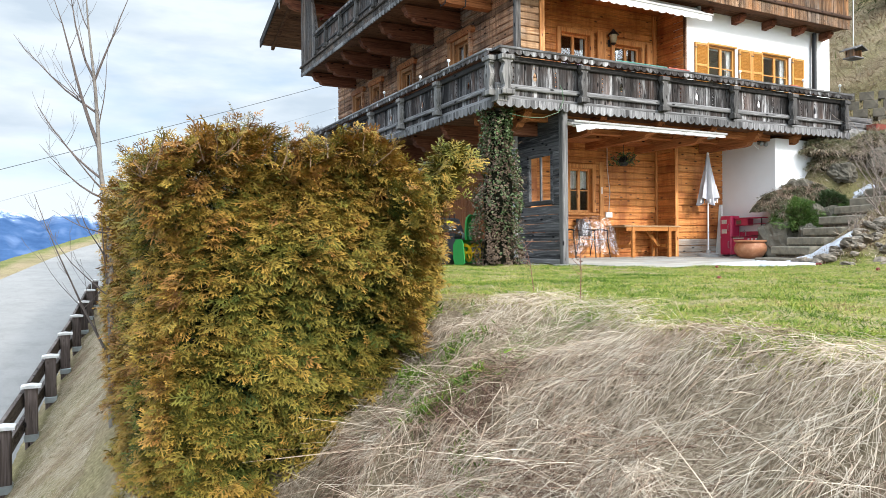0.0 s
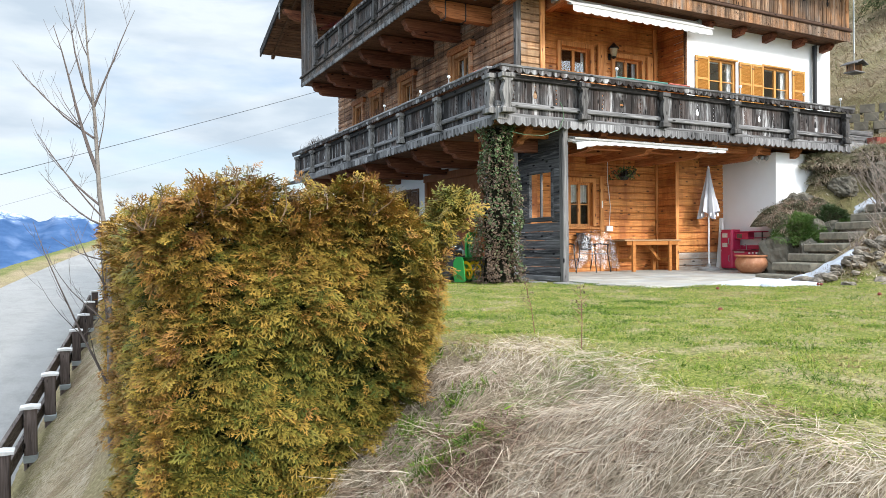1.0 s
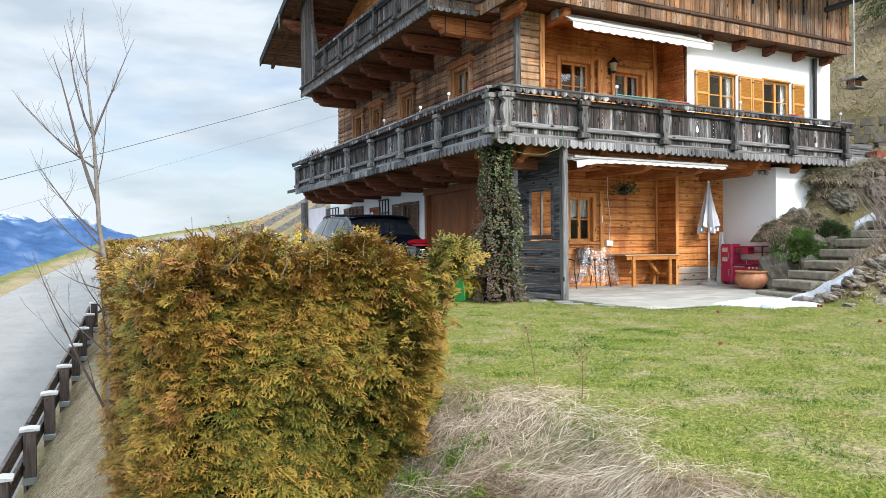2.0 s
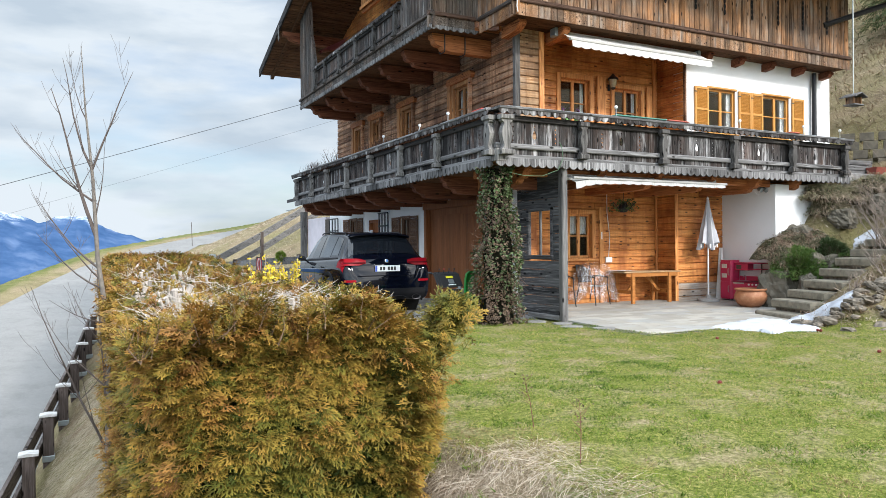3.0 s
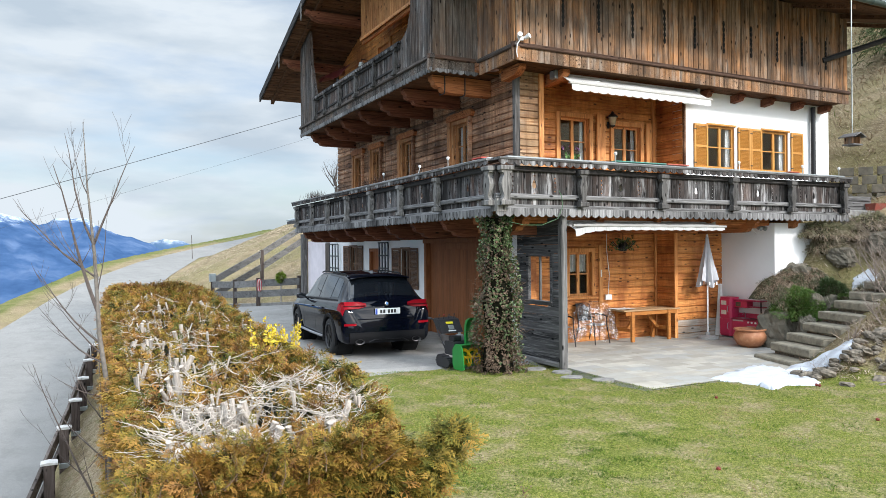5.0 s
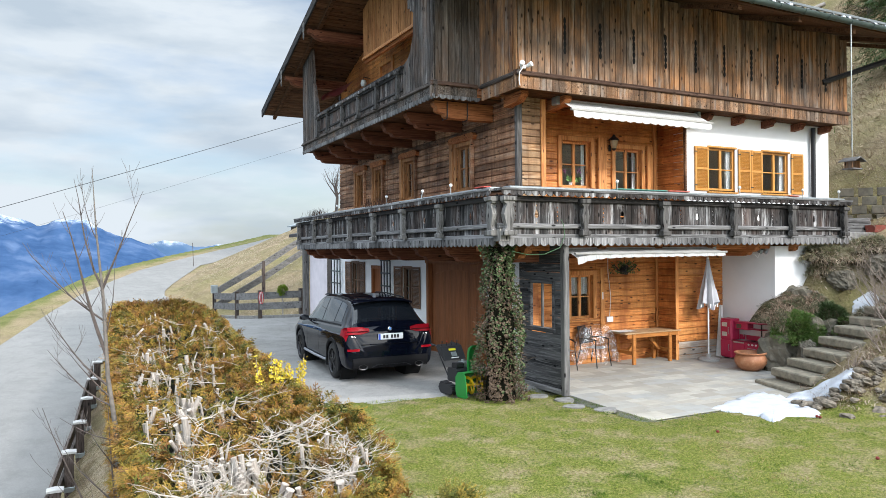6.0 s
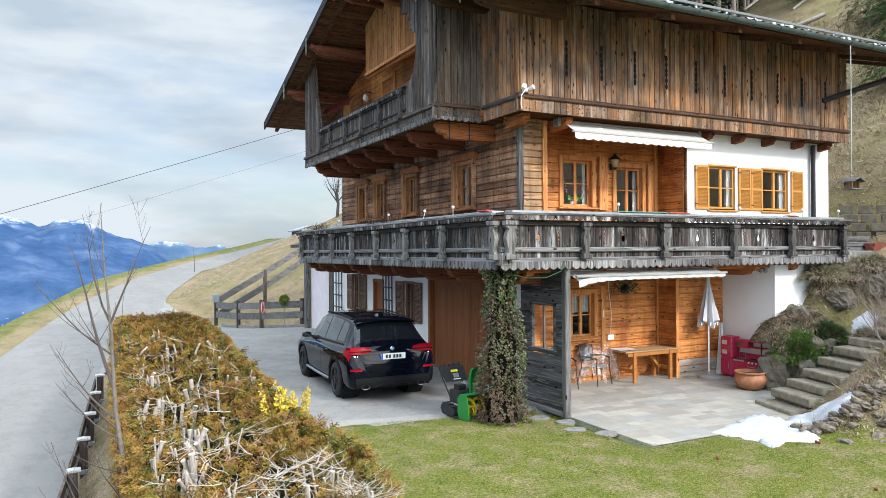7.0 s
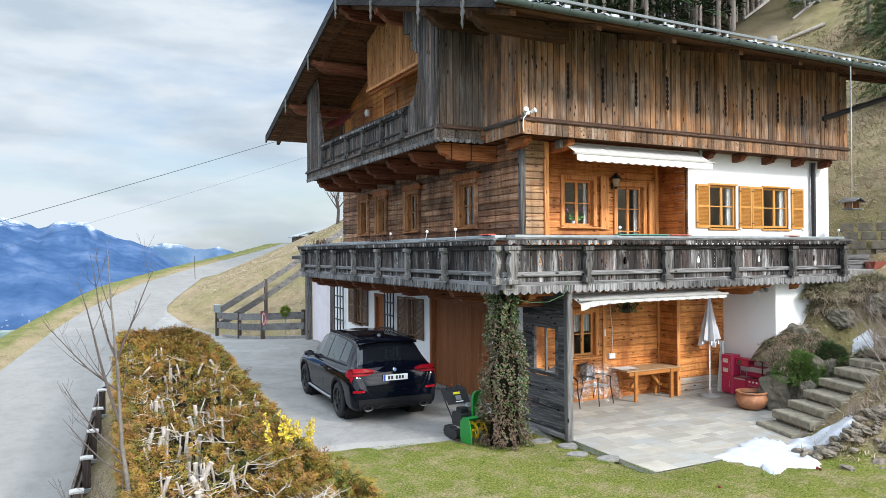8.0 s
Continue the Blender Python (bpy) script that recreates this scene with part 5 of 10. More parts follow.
for y in PURLINS:
    z = roof_z(y) - 0.11
    prof = [(0, 0), (0, -0.30), (1.75, -0.30), (1.95, -0.24), (2.05, -0.14), (2.18, -0.10), (2.2, 0)]
    # first two purlins in a darker copy, the eave's shade in their colour
    part("purlin", Geo().prism(prof, (1.8, y - 0.11, z), (-1, 0, 0), UP, (0, 0.22, 0)), M["purlin"] if y < 5 else M["beam_dark"], roof, "carved brown purlin end")
    # hanging ornament at the verge
    pts = [(0.05, 0), (0.075, -0.08), (0.04, -0.15), (0.07, -0.24), (0.03, -0.32), (0.055, -0.40), (0.02, -0.47), (0, -0.52)]
    part("verge_ornament", Geo().prism(pts + [(-a, b) for a, b in reversed(pts[:-1])], (VERGE_X - 0.085, y, roof_z(y) + 0.08), (0, 1, 0), UP, (0.022, 0, 0)), M["grey_post"], roof, "hanging carved ornament")
# gutter, snow guard, chain
gz = EAVE_Z + 0.10
prof = [(-0.085 * math.cos(math.pi * i / 8), -0.085 * math.sin(math.pi * i / 8)) for i in range(9)]
prof += [(a * 0.9, b * 0.9 + 0.002) for a, b in reversed(prof)]
gut = part("gutter", Geo().prism(prof, (VERGE_X - 0.05, EAVE_Y - 0.13, gz), (0, 1, 0), UP, (ROOF_E - VERGE_X + 0.05, 0, 0)), M["gutter"], roof, "patinated half-round gutter", True)
me = Geo().prism([(a * 1.12, b * 1.12 - 0.002) for a, b in prof[:9]] + [(a, b) for a, b in reversed(prof[:9])], (0, 0, 0), (0, 1, 0), UP, (0.03, 0, 0)).mesh("gutter_bracket", M["gutter"])
for k in range(17):
    piece("gutter_bracket", me, Matrix.Translation((0.2 + k * 0.8, EAVE_Y - 0.13, gz)), gut)
gy = EAVE_Y + 0.45
M["guard"] = plain("dull_grey_rail", (0.13, 0.145, 0.145), 0.7, 0.2, 5)
part("snow_guard", Geo().box(VERGE_X, ROOF_E, gy, gy + 0.03, roof_z(gy) + TH + 0.17, roof_z(gy) + TH + 0.23, 0.008), M["guard"], roof, "grey snow guard rail on the roof")
me = Geo().box(0, 0.05, 0, 0.2, 0, 0.02).box(0, 0.05, 0, 0.03, 0, 0.2).mesh("snow_guard_foot", M["zinc"])
for k in range(15):
    piece("snow_guard_foot", me, Matrix.Translation((0.3 + k * 0.9, gy + 0.01, roof_z(gy) + TH)), roof)
part("drip_chain", Geo().tube([(9.05, EAVE_Y - 0.13, gz - 0.08), (9.05, EAVE_Y - 0.13, 4.95)], 0.012, 6), M["zinc"], house, "thin chain hanging from the gutter")
part("strut", Geo().tube([(10.6, 1.2, 7.02), (12.6, 0.1, 7.75)], 0.07, 8), M["iron"], house, "dark sloping strut under the eave")

# melting snow left between the tiles along the eave
g = Geo()
rs = random.Random(77)
for k in range(44):
    x, y = rs.uniform(VERGE_X + 0.4, ROOF_E - 0.3), EAVE_Y - 0.10 + rs.random() ** 2 * 0.35
    w, d = rs.uniform(0.02, 0.09), rs.uniform(0.03, 0.08)
    z = roof_z(y) + TH + 0.035
    g.box(x - w, x + w, y - d * 0.5, y + d, z - 0.03, z + rs.uniform(0.015, 0.045), 0.012)
part("snow_crust", g, M["snow"], roof, "bits of melting snow on the tiles")["kind"] = "stuff"
# faded mats lying on the balcony cap
for x0, x1, y0, y1, c in ((2.7, 4.0, -0.04, 0.16, (0.07, 0.22, 0.17)), (4.05, 4.62, -0.04, 0.16, (0.42, 0.10, 0.07)), (7.72, 8.05, -0.04, 0.14, (0.45, 0.11, 0.07)), (0.0, 0.16, 0.5, 0.85, (0.50, 0.07, 0.05))):
    part("cap_mat", Geo().box(x0, x1, y0 + 0.06, y1 + 0.06, 3.902, 3.925, 0.006), plain("faded_mat_%d" % round(x0 * 10), c, 0.8, 0.25, 9), balcony, "faded red mat" if c[0] > 0.3 else "faded green mat")
# iron straps round the corner beam under the upper balcony
for x in (0.55, 1.05):
    part("iron_strap", Geo().tube([(x, 3.03, 5.99), (x, 3.03, 5.70), (x, 3.05, 5.62), (x, 3.26, 5.62), (x, 3.27, 5.99)], 0.014, 6), M["iron"], house, "iron strap hanging under the beam")
# ---- scattered growth ----
def quads(name, verts, faces, mats, attrs=None, smooth=False, mat_ids=None):
    """A large mesh of four-cornered faces from arrays."""
    me = bpy.data.meshes.new(name)
    v, f = np.asarray(verts, np.float32).reshape(-1, 3), np.asarray(faces, np.int32).reshape(-1, 4)
    me.vertices.add(len(v))
    me.vertices.foreach_set("co", v.ravel())
    me.loops.add(len(f) * 4)
    me.loops.foreach_set("vertex_index", f.ravel())
    me.polygons.add(len(f))
    me.polygons.foreach_set("loop_start", np.arange(0, len(f) * 4, 4, dtype=np.int32))
    for m in mats if isinstance(mats, (list, tuple)) else [mats]:
        me.materials.append(m)
    for key, vals in (attrs or {}).items():
        a = me.attributes.new(key, "FLOAT", "POINT")
        a.data.foreach_set("value", np.asarray(vals, np.float32))
    me.update(calc_edges=True)
    me.validate()
    return me


def turn_to(d, roll):
    """Rotation matrices (n, 3, 3) whose y axis points along d, rolled about it."""
    d = d / np.linalg.norm(d, axis=1, keepdims=True)
    up = np.tile(np.array([0.0, 0.0, 1.0]), (len(d), 1))
    up[np.abs(d[:, 2]) > 0.95] = (1.0, 0.0, 0.0)
    x = np.cross(d, up)
    x /= np.linalg.norm(x, axis=1, keepdims=True)
    z = np.cross(x, d)
    c, s = np.cos(roll)[:, None], np.sin(roll)[:, None]
    return np.stack((x * c + z * s, d, z * c - x * s), axis=2)


def turn_face(d, n, jitter):
    """Rotations whose y axis points along d and whose flat side looks along n, tilted by jitter."""
    d = d / np.linalg.norm(d, axis=1, keepdims=True)
    x = np.cross(d, n)
    x /= np.maximum(np.linalg.norm(x, axis=1, keepdims=True), 1e-6)
    z = np.cross(x, d)
    c, s = np.cos(jitter)[:, None], np.sin(jitter)[:, None]
    return np.stack((x * c + z * s, d, z * c - x * s), axis=2)


def scatter(templates, pick, pos, rot, size, tone):
    """Copies of small templates (verts, quad faces, tip value) joined into arrays."""
    V, F, T, P = [], [], [], []
    off = 0
    for k, (tv, tf, tp) in enumerate(templates):
        ids = np.nonzero(pick == k)[0]
        if not len(ids):
            continue
        vv = np.einsum("nij,vj->nvi", rot[ids], tv) * size[ids][:, None, None] + pos[ids][:, None, :]
        nv = len(tv)
        V.append(vv.reshape(-1, 3))
        F.append((tf[None] + (np.arange(len(ids)) * nv)[:, None, None] + off).reshape(-1, 4))
        T.append(np.repeat(tone[ids], nv))
        P.append(np.tile(tp, len(ids)))
        off += nv * len(ids)
    return np.concatenate(V), np.concatenate(F), np.concatenate(T), np.concatenate(P)


def spray_template(rng, lobes=5, fingers=2, wide=0.036):
    """A flat scaly fan, 1 long along y: a stem with side lobes, each with short blunt fingers."""
    v, f, tip = [], [], []

    def blade(a, b, w0, w1, t0, t1):
        a, b = np.array(a), np.array(b)
        d = b - a
        n = np.array([-d[1], d[0], 0.0])
        n /= np.linalg.norm(n)
        o = len(v)
        v.extend([a - n * w0, a + n * w0, b + n * w1, b - n * w1])
        f.append((o, o + 1, o + 2, o + 3))
        tip.extend([t0, t0, t1, t1])

    blade((0, 0, 0), (0, 0.5, 0.05), 0.02, 0.028, 0.0, 0.35)
    blade((0, 0.5, 0.05), (0.03, 1.0, -0.10), 0.040, 0.016, 0.4, 1.0)
    for i in range(lobes):
        t = 0.12 + 0.74 * i / lobes + rng.uniform(-0.05, 0.05)
        s = 1 if i % 2 else -1
        L = rng.uniform(0.30, 0.52) * (1.2 - 0.6 * t)
        an = radians(rng.uniform(32, 58))
        e = (s * L * math.sin(an), t + L * math.cos(an), rng.uniform(-0.14, 0.04))
        blade((0, t, 0.03), e, wide * 0.7, wide * 0.75, t * 0.6, 0.95)
        for q, a2 in ((0.45, 0.75), (0.62, -0.6))[:fingers]:
            b = (e[0] * q, t + (e[1] - t) * q, 0.03 + (e[2] - 0.03) * q)
            l2 = L * rng.uniform(0.38, 0.55)
            blade(b, (b[0] + s * l2 * math.sin(an + a2), b[1] + l2 * math.cos(an + a2), b[2] + rng.uniform(-0.08, 0.03)), wide * 0.75, wide * 0.5, t * 0.6 + 0.15, 1.0)
    return np.array(v, float), np.array(f), np.array(tip, float)


def grass_material(name, stops):
    k = Nodes(name)
    a, b = k.t.nodes.new("ShaderNodeAttribute"), k.t.nodes.new("ShaderNodeAttribute")
    a.attribute_name, b.attribute_name = "tone", "tip"
    c = k.ramp(a.outputs["Fac"], *stops)
    c = k.hsv(c, k.math("MULTIPLY_ADD", b.outputs["Fac"], 0.45, 0.75))
    return k.done(c, 0.7, None, spec=0.2)


M["straw"] = grass_material("dry_straw", ((0.0, (0.085, 0.042, 0.026)), (0.3, (0.255, 0.165, 0.110)), (0.6, (0.44, 0.345, 0.250)), (0.93, (0.60, 0.51, 0.39)), (0.97, (0.12, 0.18, 0.035))))
M["lawn_grass"] = grass_material("lawn_grass", ((0.0, (0.050, 0.098, 0.009)), (0.3, (0.138, 0.210, 0.020)), (0.52, (0.245, 0.280, 0.040)), (0.7, (0.35, 0.315, 0.100)), (0.88, (0.43, 0.355, 0.17)), (1.0, (0.22, 0.150, 0.072))))


def hedge_material():
    k = Nodes("arborvitae_foliage")
    a, b = k.t.nodes.new("ShaderNodeAttribute"), k.t.nodes.new("ShaderNodeAttribute")
    a.attribute_name, b.attribute_name = "tone", "tip"
    # bases near black: shade between the sprays put into the leaf colour
    base = k.ramp(a.outputs["Fac"], (0.0, (0.005, 0.011, 0.003)), (0.35, (0.022, 0.040, 0.007)), (0.6, (0.050, 0.046, 0.009)), (0.82, (0.074, 0.040, 0.012)), (1.0, (0.066, 0.038, 0.020)))
    tip = k.ramp(a.outputs["Fac"], (0.0, (0.010, 0.022, 0.005)), (0.22, (0.066, 0.080, 0.013)), (0.42, (0.205, 0.162, 0.026)), (0.6, (0.355, 0.215, 0.038)), (0.8, (0.36, 0.170, 0.040)), (1.0, (0.23, 0.108, 0.040)))
    c = k.mix(b.outputs["Fac"], base, tip)
    big = k.noise(k.coords(offset=False), 2.6, 4, 0.6)
    c = k.hsv(c, k.math("MULTIPLY_ADD", big, 0.8, 0.60))
    return k.done(c, 0.65, None, spec=0.15)


M["thuja"] = hedge_material()
M["bark_grey_brown"] = plain("brown_twig_bark", (0.16, 0.10, 0.06), 0.85, 0.3, 20)
# near black, for the shade inside the hedge and the ivy
M["shade_core"] = plain("shaded_twig_mass", (0.010, 0.010, 0.006), 0.95, 0.5, 14, spec=0.05, bump=0.6)
M["bark_cut"] = plain("bleached_cut_wood", (0.42, 0.37, 0.315), 0.85, 0.3, 18, bump=0.4)
M["bark_stub"] = wood("grey_brown_stub_bark", (0.17, 0.14, 0.115), (0.33, 0.285, 0.24), (0.50, 0.45, 0.40), "Z", 0.9, spread=0.5, knots=False)

H_LEFT = ((-6.6, -6.22), (-5, -6.34), (-2, -6.28), (4, -6.15), (9, -5.95), (13.4, -5.6))
H_RIGHT = ((-6.6, -4.56), (-5.5, -4.42), (-4.6, -4.05), (-3, -3.75), (-1, -3.95), (3, -3.72), (7.5, -3.5), (11, -3.4), (13.4, -3.75))
H_TOP = ((-6.6, 0.90), (0, 0.92), (3, 0.98), (7.5, 1.12), (13.4, 1.22))


def rim(u):
    """How far the leafy rim of the near end stands above the clipped top, across it."""
    return lerp(u, ((0, -0.02), (0.1, 0.06), (0.3, 0.10), (0.37, 0.15), (0.44, 0.09), (0.52, 0.02), (0.56, 0.0), (0.63, 0.10), (0.72, 0.16), (0.79, 0.17), (0.86, 0.02), (1, -0.06)))


def hedge_top(x, y):
    u = (x + 6.22) / 1.66
    return lerp(y, H_TOP) + 0.10 * nz(x * 1.6, y * 1.6, 2.2) + rim(u) * smooth(-6.0, -6.35, y)


def make_hedge():
    rng = np.random.RandomState(3)
    rnd = random.Random(3)
    hedge = thing("hedge", (-5.2, -2, ground_z(-5.2, -2)), "tall clipped golden-brown conifer hedge with sawn grey stems on top", "hedge")
    # inner hull, its near-black colour standing for the shade in the hedge
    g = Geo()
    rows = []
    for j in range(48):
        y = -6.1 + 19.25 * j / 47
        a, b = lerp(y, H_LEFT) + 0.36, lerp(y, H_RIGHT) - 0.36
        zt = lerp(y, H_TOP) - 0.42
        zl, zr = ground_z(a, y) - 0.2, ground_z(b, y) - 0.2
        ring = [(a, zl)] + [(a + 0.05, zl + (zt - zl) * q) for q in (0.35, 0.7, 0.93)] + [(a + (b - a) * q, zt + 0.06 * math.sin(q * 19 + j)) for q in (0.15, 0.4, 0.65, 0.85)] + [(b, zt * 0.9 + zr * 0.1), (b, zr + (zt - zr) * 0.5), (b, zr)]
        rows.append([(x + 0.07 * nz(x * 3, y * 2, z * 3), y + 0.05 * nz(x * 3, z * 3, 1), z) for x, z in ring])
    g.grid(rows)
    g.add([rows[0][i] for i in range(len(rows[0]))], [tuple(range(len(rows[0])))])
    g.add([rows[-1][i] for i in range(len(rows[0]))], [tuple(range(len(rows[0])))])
    part("twig_mass", g, M["shade_core"], hedge, "inner twig hull coloured as deep shade")
    # where the old stems were sawn off: x, y, spread, count
    CUTS = ((-5.95, -5.35, 0.22, 13), (-5.42, -4.35, 0.26, 17), (-5.28, -5.15, 0.18, 6), (-4.75, -5.05, 0.14, 5), (-5.75, -2.75, 0.4, 11), (-5.35, -1.6, 0.4, 9), (-4.6, -3.6, 0.3, 6), (-4.2, -4.5, 0.2, 3), (-5.4, 0.4, 0.6, 12), (-5.0, 2.8, 0.8, 12), (-4.8, 5.5, 0.9, 10), (-4.6, 8.5, 0.9, 6))

    def sawn(x, y):
        return min(1.0, sum(math.exp(-((x - a) ** 2 + (y - b) ** 2) / (1.7 * s * s + 0.03)) for a, b, s, n in CUTS))

    # foliage
    temps = [spray_template(rnd, n) for n in (5, 6, 5)] + [spray_template(rnd, n, 1, 0.044) for n in (4, 5, 4)]
    pos, nrm, size, tone, face = [], [], [], [], []

    def put(p, n, s, t):
        """n: the way out of the hedge here; the spray lies half along the surface, drooping."""
        a = rnd.uniform(0, 2 * math.pi)
        o = Vector(n).normalized()
        side = o.cross(UP if abs(o.z) < 0.8 else Vector((1, 0, 0))).normalized()
        up = side.cross(o)
        d = side * math.cos(a) + up * (math.sin(a) - 0.2) + o * rnd.uniform(0.35, 1.1)
        pos.append(p), nrm.append(tuple(d)), face.append(tuple(o)), size.append(s), tone.append(min(1.0, max(0.0, t)))

    def lump(x, y, z):
        return 0.16 * nz(x * 2.1, y * 2.1, z * 2.1) + 0.10 * nz(x * 5, y * 5, z * 5)

    def bough(p, o, n, tn, length, spread=0.8):
        """A small bough: flat fans springing from one point inside the hedge, drooping at their tips."""
        o = Vector(o).normalized()
        side = o.cross(UP if abs(o.z) < 0.8 else Vector((1, 0, 0))).normalized()
        up = side.cross(o)
        lean = rnd.uniform(-0.7, 0.7)
        for _ in range(n):
            a = rnd.gauss(lean, 0.9)
            d = side * math.sin(a) * spread + up * (math.cos(a) * 0.30 - 0.38 + rnd.gauss(0, 0.25)) + o * rnd.uniform(0.30, 0.85)
            q = Vector(p) + side * rnd.gauss(0, 0.035) + up * rnd.gauss(0, 0.022)
            pos.append(tuple(q)), nrm.append(tuple(d)), face.append(tuple(o * 0.6 + up * rnd.uniform(0.3, 1.0)))
            size.append(rnd.uniform(0.75, 1.25) * length), tone.append(min(1.0, max(0.0, tn + rnd.gauss(0, 0.08))))

    for _ in range(1750):  # near end: boughs with dark gaps between them
        u = rnd.random()
        y = -6.55
        xa, xb = lerp(y, H_LEFT) - 0.02, lerp(y, H_RIGHT) + 0.04
        x = xa + (xb - xa) * u
        zb = ground_z(x, y) - 0.05
        zt = 0.93 + rim(u)
        z = zb + (zt - zb) * rnd.random() ** 0.9
        belly = 0.16 * math.sin(math.pi * min(1.0, max(0.0, (z - zb) / (zt - zb)))) * smooth(0.6, 1.0, u)
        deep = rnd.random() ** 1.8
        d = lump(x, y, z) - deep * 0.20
        # shade between boughs put into the tone by depth; golder towards the top
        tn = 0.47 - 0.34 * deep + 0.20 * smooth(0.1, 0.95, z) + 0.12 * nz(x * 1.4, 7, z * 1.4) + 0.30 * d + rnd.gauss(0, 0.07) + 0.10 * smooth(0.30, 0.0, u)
        nn = ((u - 0.5) * 1.3 + rnd.uniform(-0.35, 0.35), -1.0, rnd.uniform(-0.05, 0.55) + 0.8 * smooth(zt - 0.25, zt, z))
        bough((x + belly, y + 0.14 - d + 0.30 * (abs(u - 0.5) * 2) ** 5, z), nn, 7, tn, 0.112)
    for _ in range(2600):  # inner fans, coloured dark green for the shade behind the boughs
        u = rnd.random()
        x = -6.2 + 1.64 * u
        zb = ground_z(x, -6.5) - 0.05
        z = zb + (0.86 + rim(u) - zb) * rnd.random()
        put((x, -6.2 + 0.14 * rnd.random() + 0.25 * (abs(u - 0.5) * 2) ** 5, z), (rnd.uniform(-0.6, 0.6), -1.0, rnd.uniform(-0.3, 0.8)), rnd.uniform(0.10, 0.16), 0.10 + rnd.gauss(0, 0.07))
    for k in range(3300):  # both flanks
        west = k % 2
        t = rnd.random() ** 1.8
        y = -6.5 + 19.8 * t
        x0 = lerp(y, H_LEFT if west else H_RIGHT)
        zb = ground_z(x0, y) - 0.05
        zt = lerp(y, H_TOP) + 0.05
        z = zb + (zt - zb) * rnd.random() ** 0.8
        if not west and y < -5.9 and z > 0.66 + 0.25 * rnd.random():
            continue
        deep = rnd.random() ** 1.8
        d = lump(x0, y, z) - deep * 0.18
        # tone drops with depth here too, as shade among the boughs
        tn = 0.60 - 0.32 * deep + 0.16 * nz(x0 * 1.4, y * 1.4, z * 1.4) + rnd.gauss(0, 0.09) + (0.08 if west else 0)
        sx = -1 if west else 1
        bough((x0 + sx * (d - 0.10), y, z), (sx, rnd.uniform(-0.7, 0.4), rnd.uniform(-0.1, 0.6)), 6, tn, 0.115 * (1 + 0.9 * t))
    for _ in range(2900):  # top, thin where the sawn stems stand
        t = rnd.random() ** 1.25
        y = -6.5 + 19.8 * t
        a, b = lerp(y, H_LEFT) - 0.02, lerp(y, H_RIGHT) + 0.02
        u = rnd.random()
        x = a + (b - a) * u
        bare = 0.95 * sawn(x, y) + 0.30 * max(0, nz(x * 2.2, y * 2.2, 9))
        if rnd.random() < bare or (y < -6.0 and u > 0.84):
            continue
        deep = rnd.random() ** 1.6
        z = hedge_top(x, y) - deep * 0.20 - 0.03 - 0.12 * bare
        # again darker with depth, for the shade below the top sprays
        tn = 0.80 - 0.35 * deep + 0.22 * nz(x * 1.2, y * 1.2, 3) + rnd.gauss(0, 0.10)
        bough((x, y, z), ((u - 0.5) * 1.2 + rnd.uniform(-0.5, 0.5), rnd.uniform(-0.7, 0.4), rnd.uniform(0.4, 1.0)), 6, tn, 0.105 * (1 + 0.8 * t), 1.0)
    for _ in range(5000):  # dull fans in between
        t = rnd.random() ** 1.3
        y = -6.3 + 19.6 * t
        a, b = lerp(y, H_LEFT) + 0.05, lerp(y, H_RIGHT) - 0.05
        x = a + (b - a) * rnd.random()
        if rnd.random() < 0.9 * sawn(x, y):
            continue
        put((x, y, hedge_top(x, y) - rnd.uniform(0.06, 0.30)), (rnd.uniform(-0.6, 0.6), rnd.uniform(-0.9, 0.5), rnd.uniform(0.25, 1.0)), rnd.uniform(0.09, 0.15) * (1 + 0.8 * t), 0.48 + rnd.gauss(0, 0.18))
    # thin leaders standing out of the front rim, each with small sprigs
    g = Geo()
    for k in range(120):
        u = min(0.84, max(0.02, rnd.gauss(0.36, 0.26)))
        x, y = -6.3 + 1.6 * u, -6.5 + rnd.uniform(-0.05, 0.45)
        b = Vector((x, y, 0.80 + rim(u) + 0.05 * nz(x * 3, 1.5)))
        hgt = rnd.uniform(0.07, 0.20) + 0.06 * math.exp(-((u - 0.40) / 0.12) ** 2)
        e = b + Vector((rnd.gauss(0, 0.07), rnd.gauss(0, 0.06), hgt))
        m = (b + e) / 2 + Vector((rnd.gauss(0, 0.02), 0, 0))
        g.tube([b, m, e], [0.004, 0.003, 0.0015], 4)
        for q in range(7):
            p = m.lerp(e, rnd.random()) if q > 2 else b.lerp(m, rnd.random())
            put(tuple(p), (rnd.uniform(-1, 1), rnd.uniform(-0.6, 0.4), 0.8), rnd.uniform(0.05, 0.10), 0.58 + rnd.gauss(0, 0.15))
    # a side shoot leaning out towards the lawn
    spine = [Vector((-4.85, -6.25, 0.10)), Vector((-4.62, -6.28, 0.50)), Vector((-4.36, -6.32, 0.82)), Vector((-4.27, -6.33, 1.02))]
    g.tube(spine, [0.016, 0.012, 0.007, 0.003], 6)
    low = [Vector((-4.75, -6.30, 0.0)), Vector((-4.66, -6.34, 0.35)), Vector((-4.60, -6.36, 0.60)), Vector((-4.55, -6.36, 0.78))]
    g.tube(low, [0.012, 0.010, 0.006, 0.003], 6)
    part("leader", g, M["bark_grey_brown"], hedge, "thin brown leading twigs")["kind"] = "stuff"
    for k in range(900):
        t = 0.9 + 2.1 * rnd.random() ** 0.8
        i = min(2, int(t))
        way = low if k % 3 == 0 else spine
        p = way[i].lerp(way[i + 1], t - i)
        w = 0.125 * (1.25 - 0.3 * t)
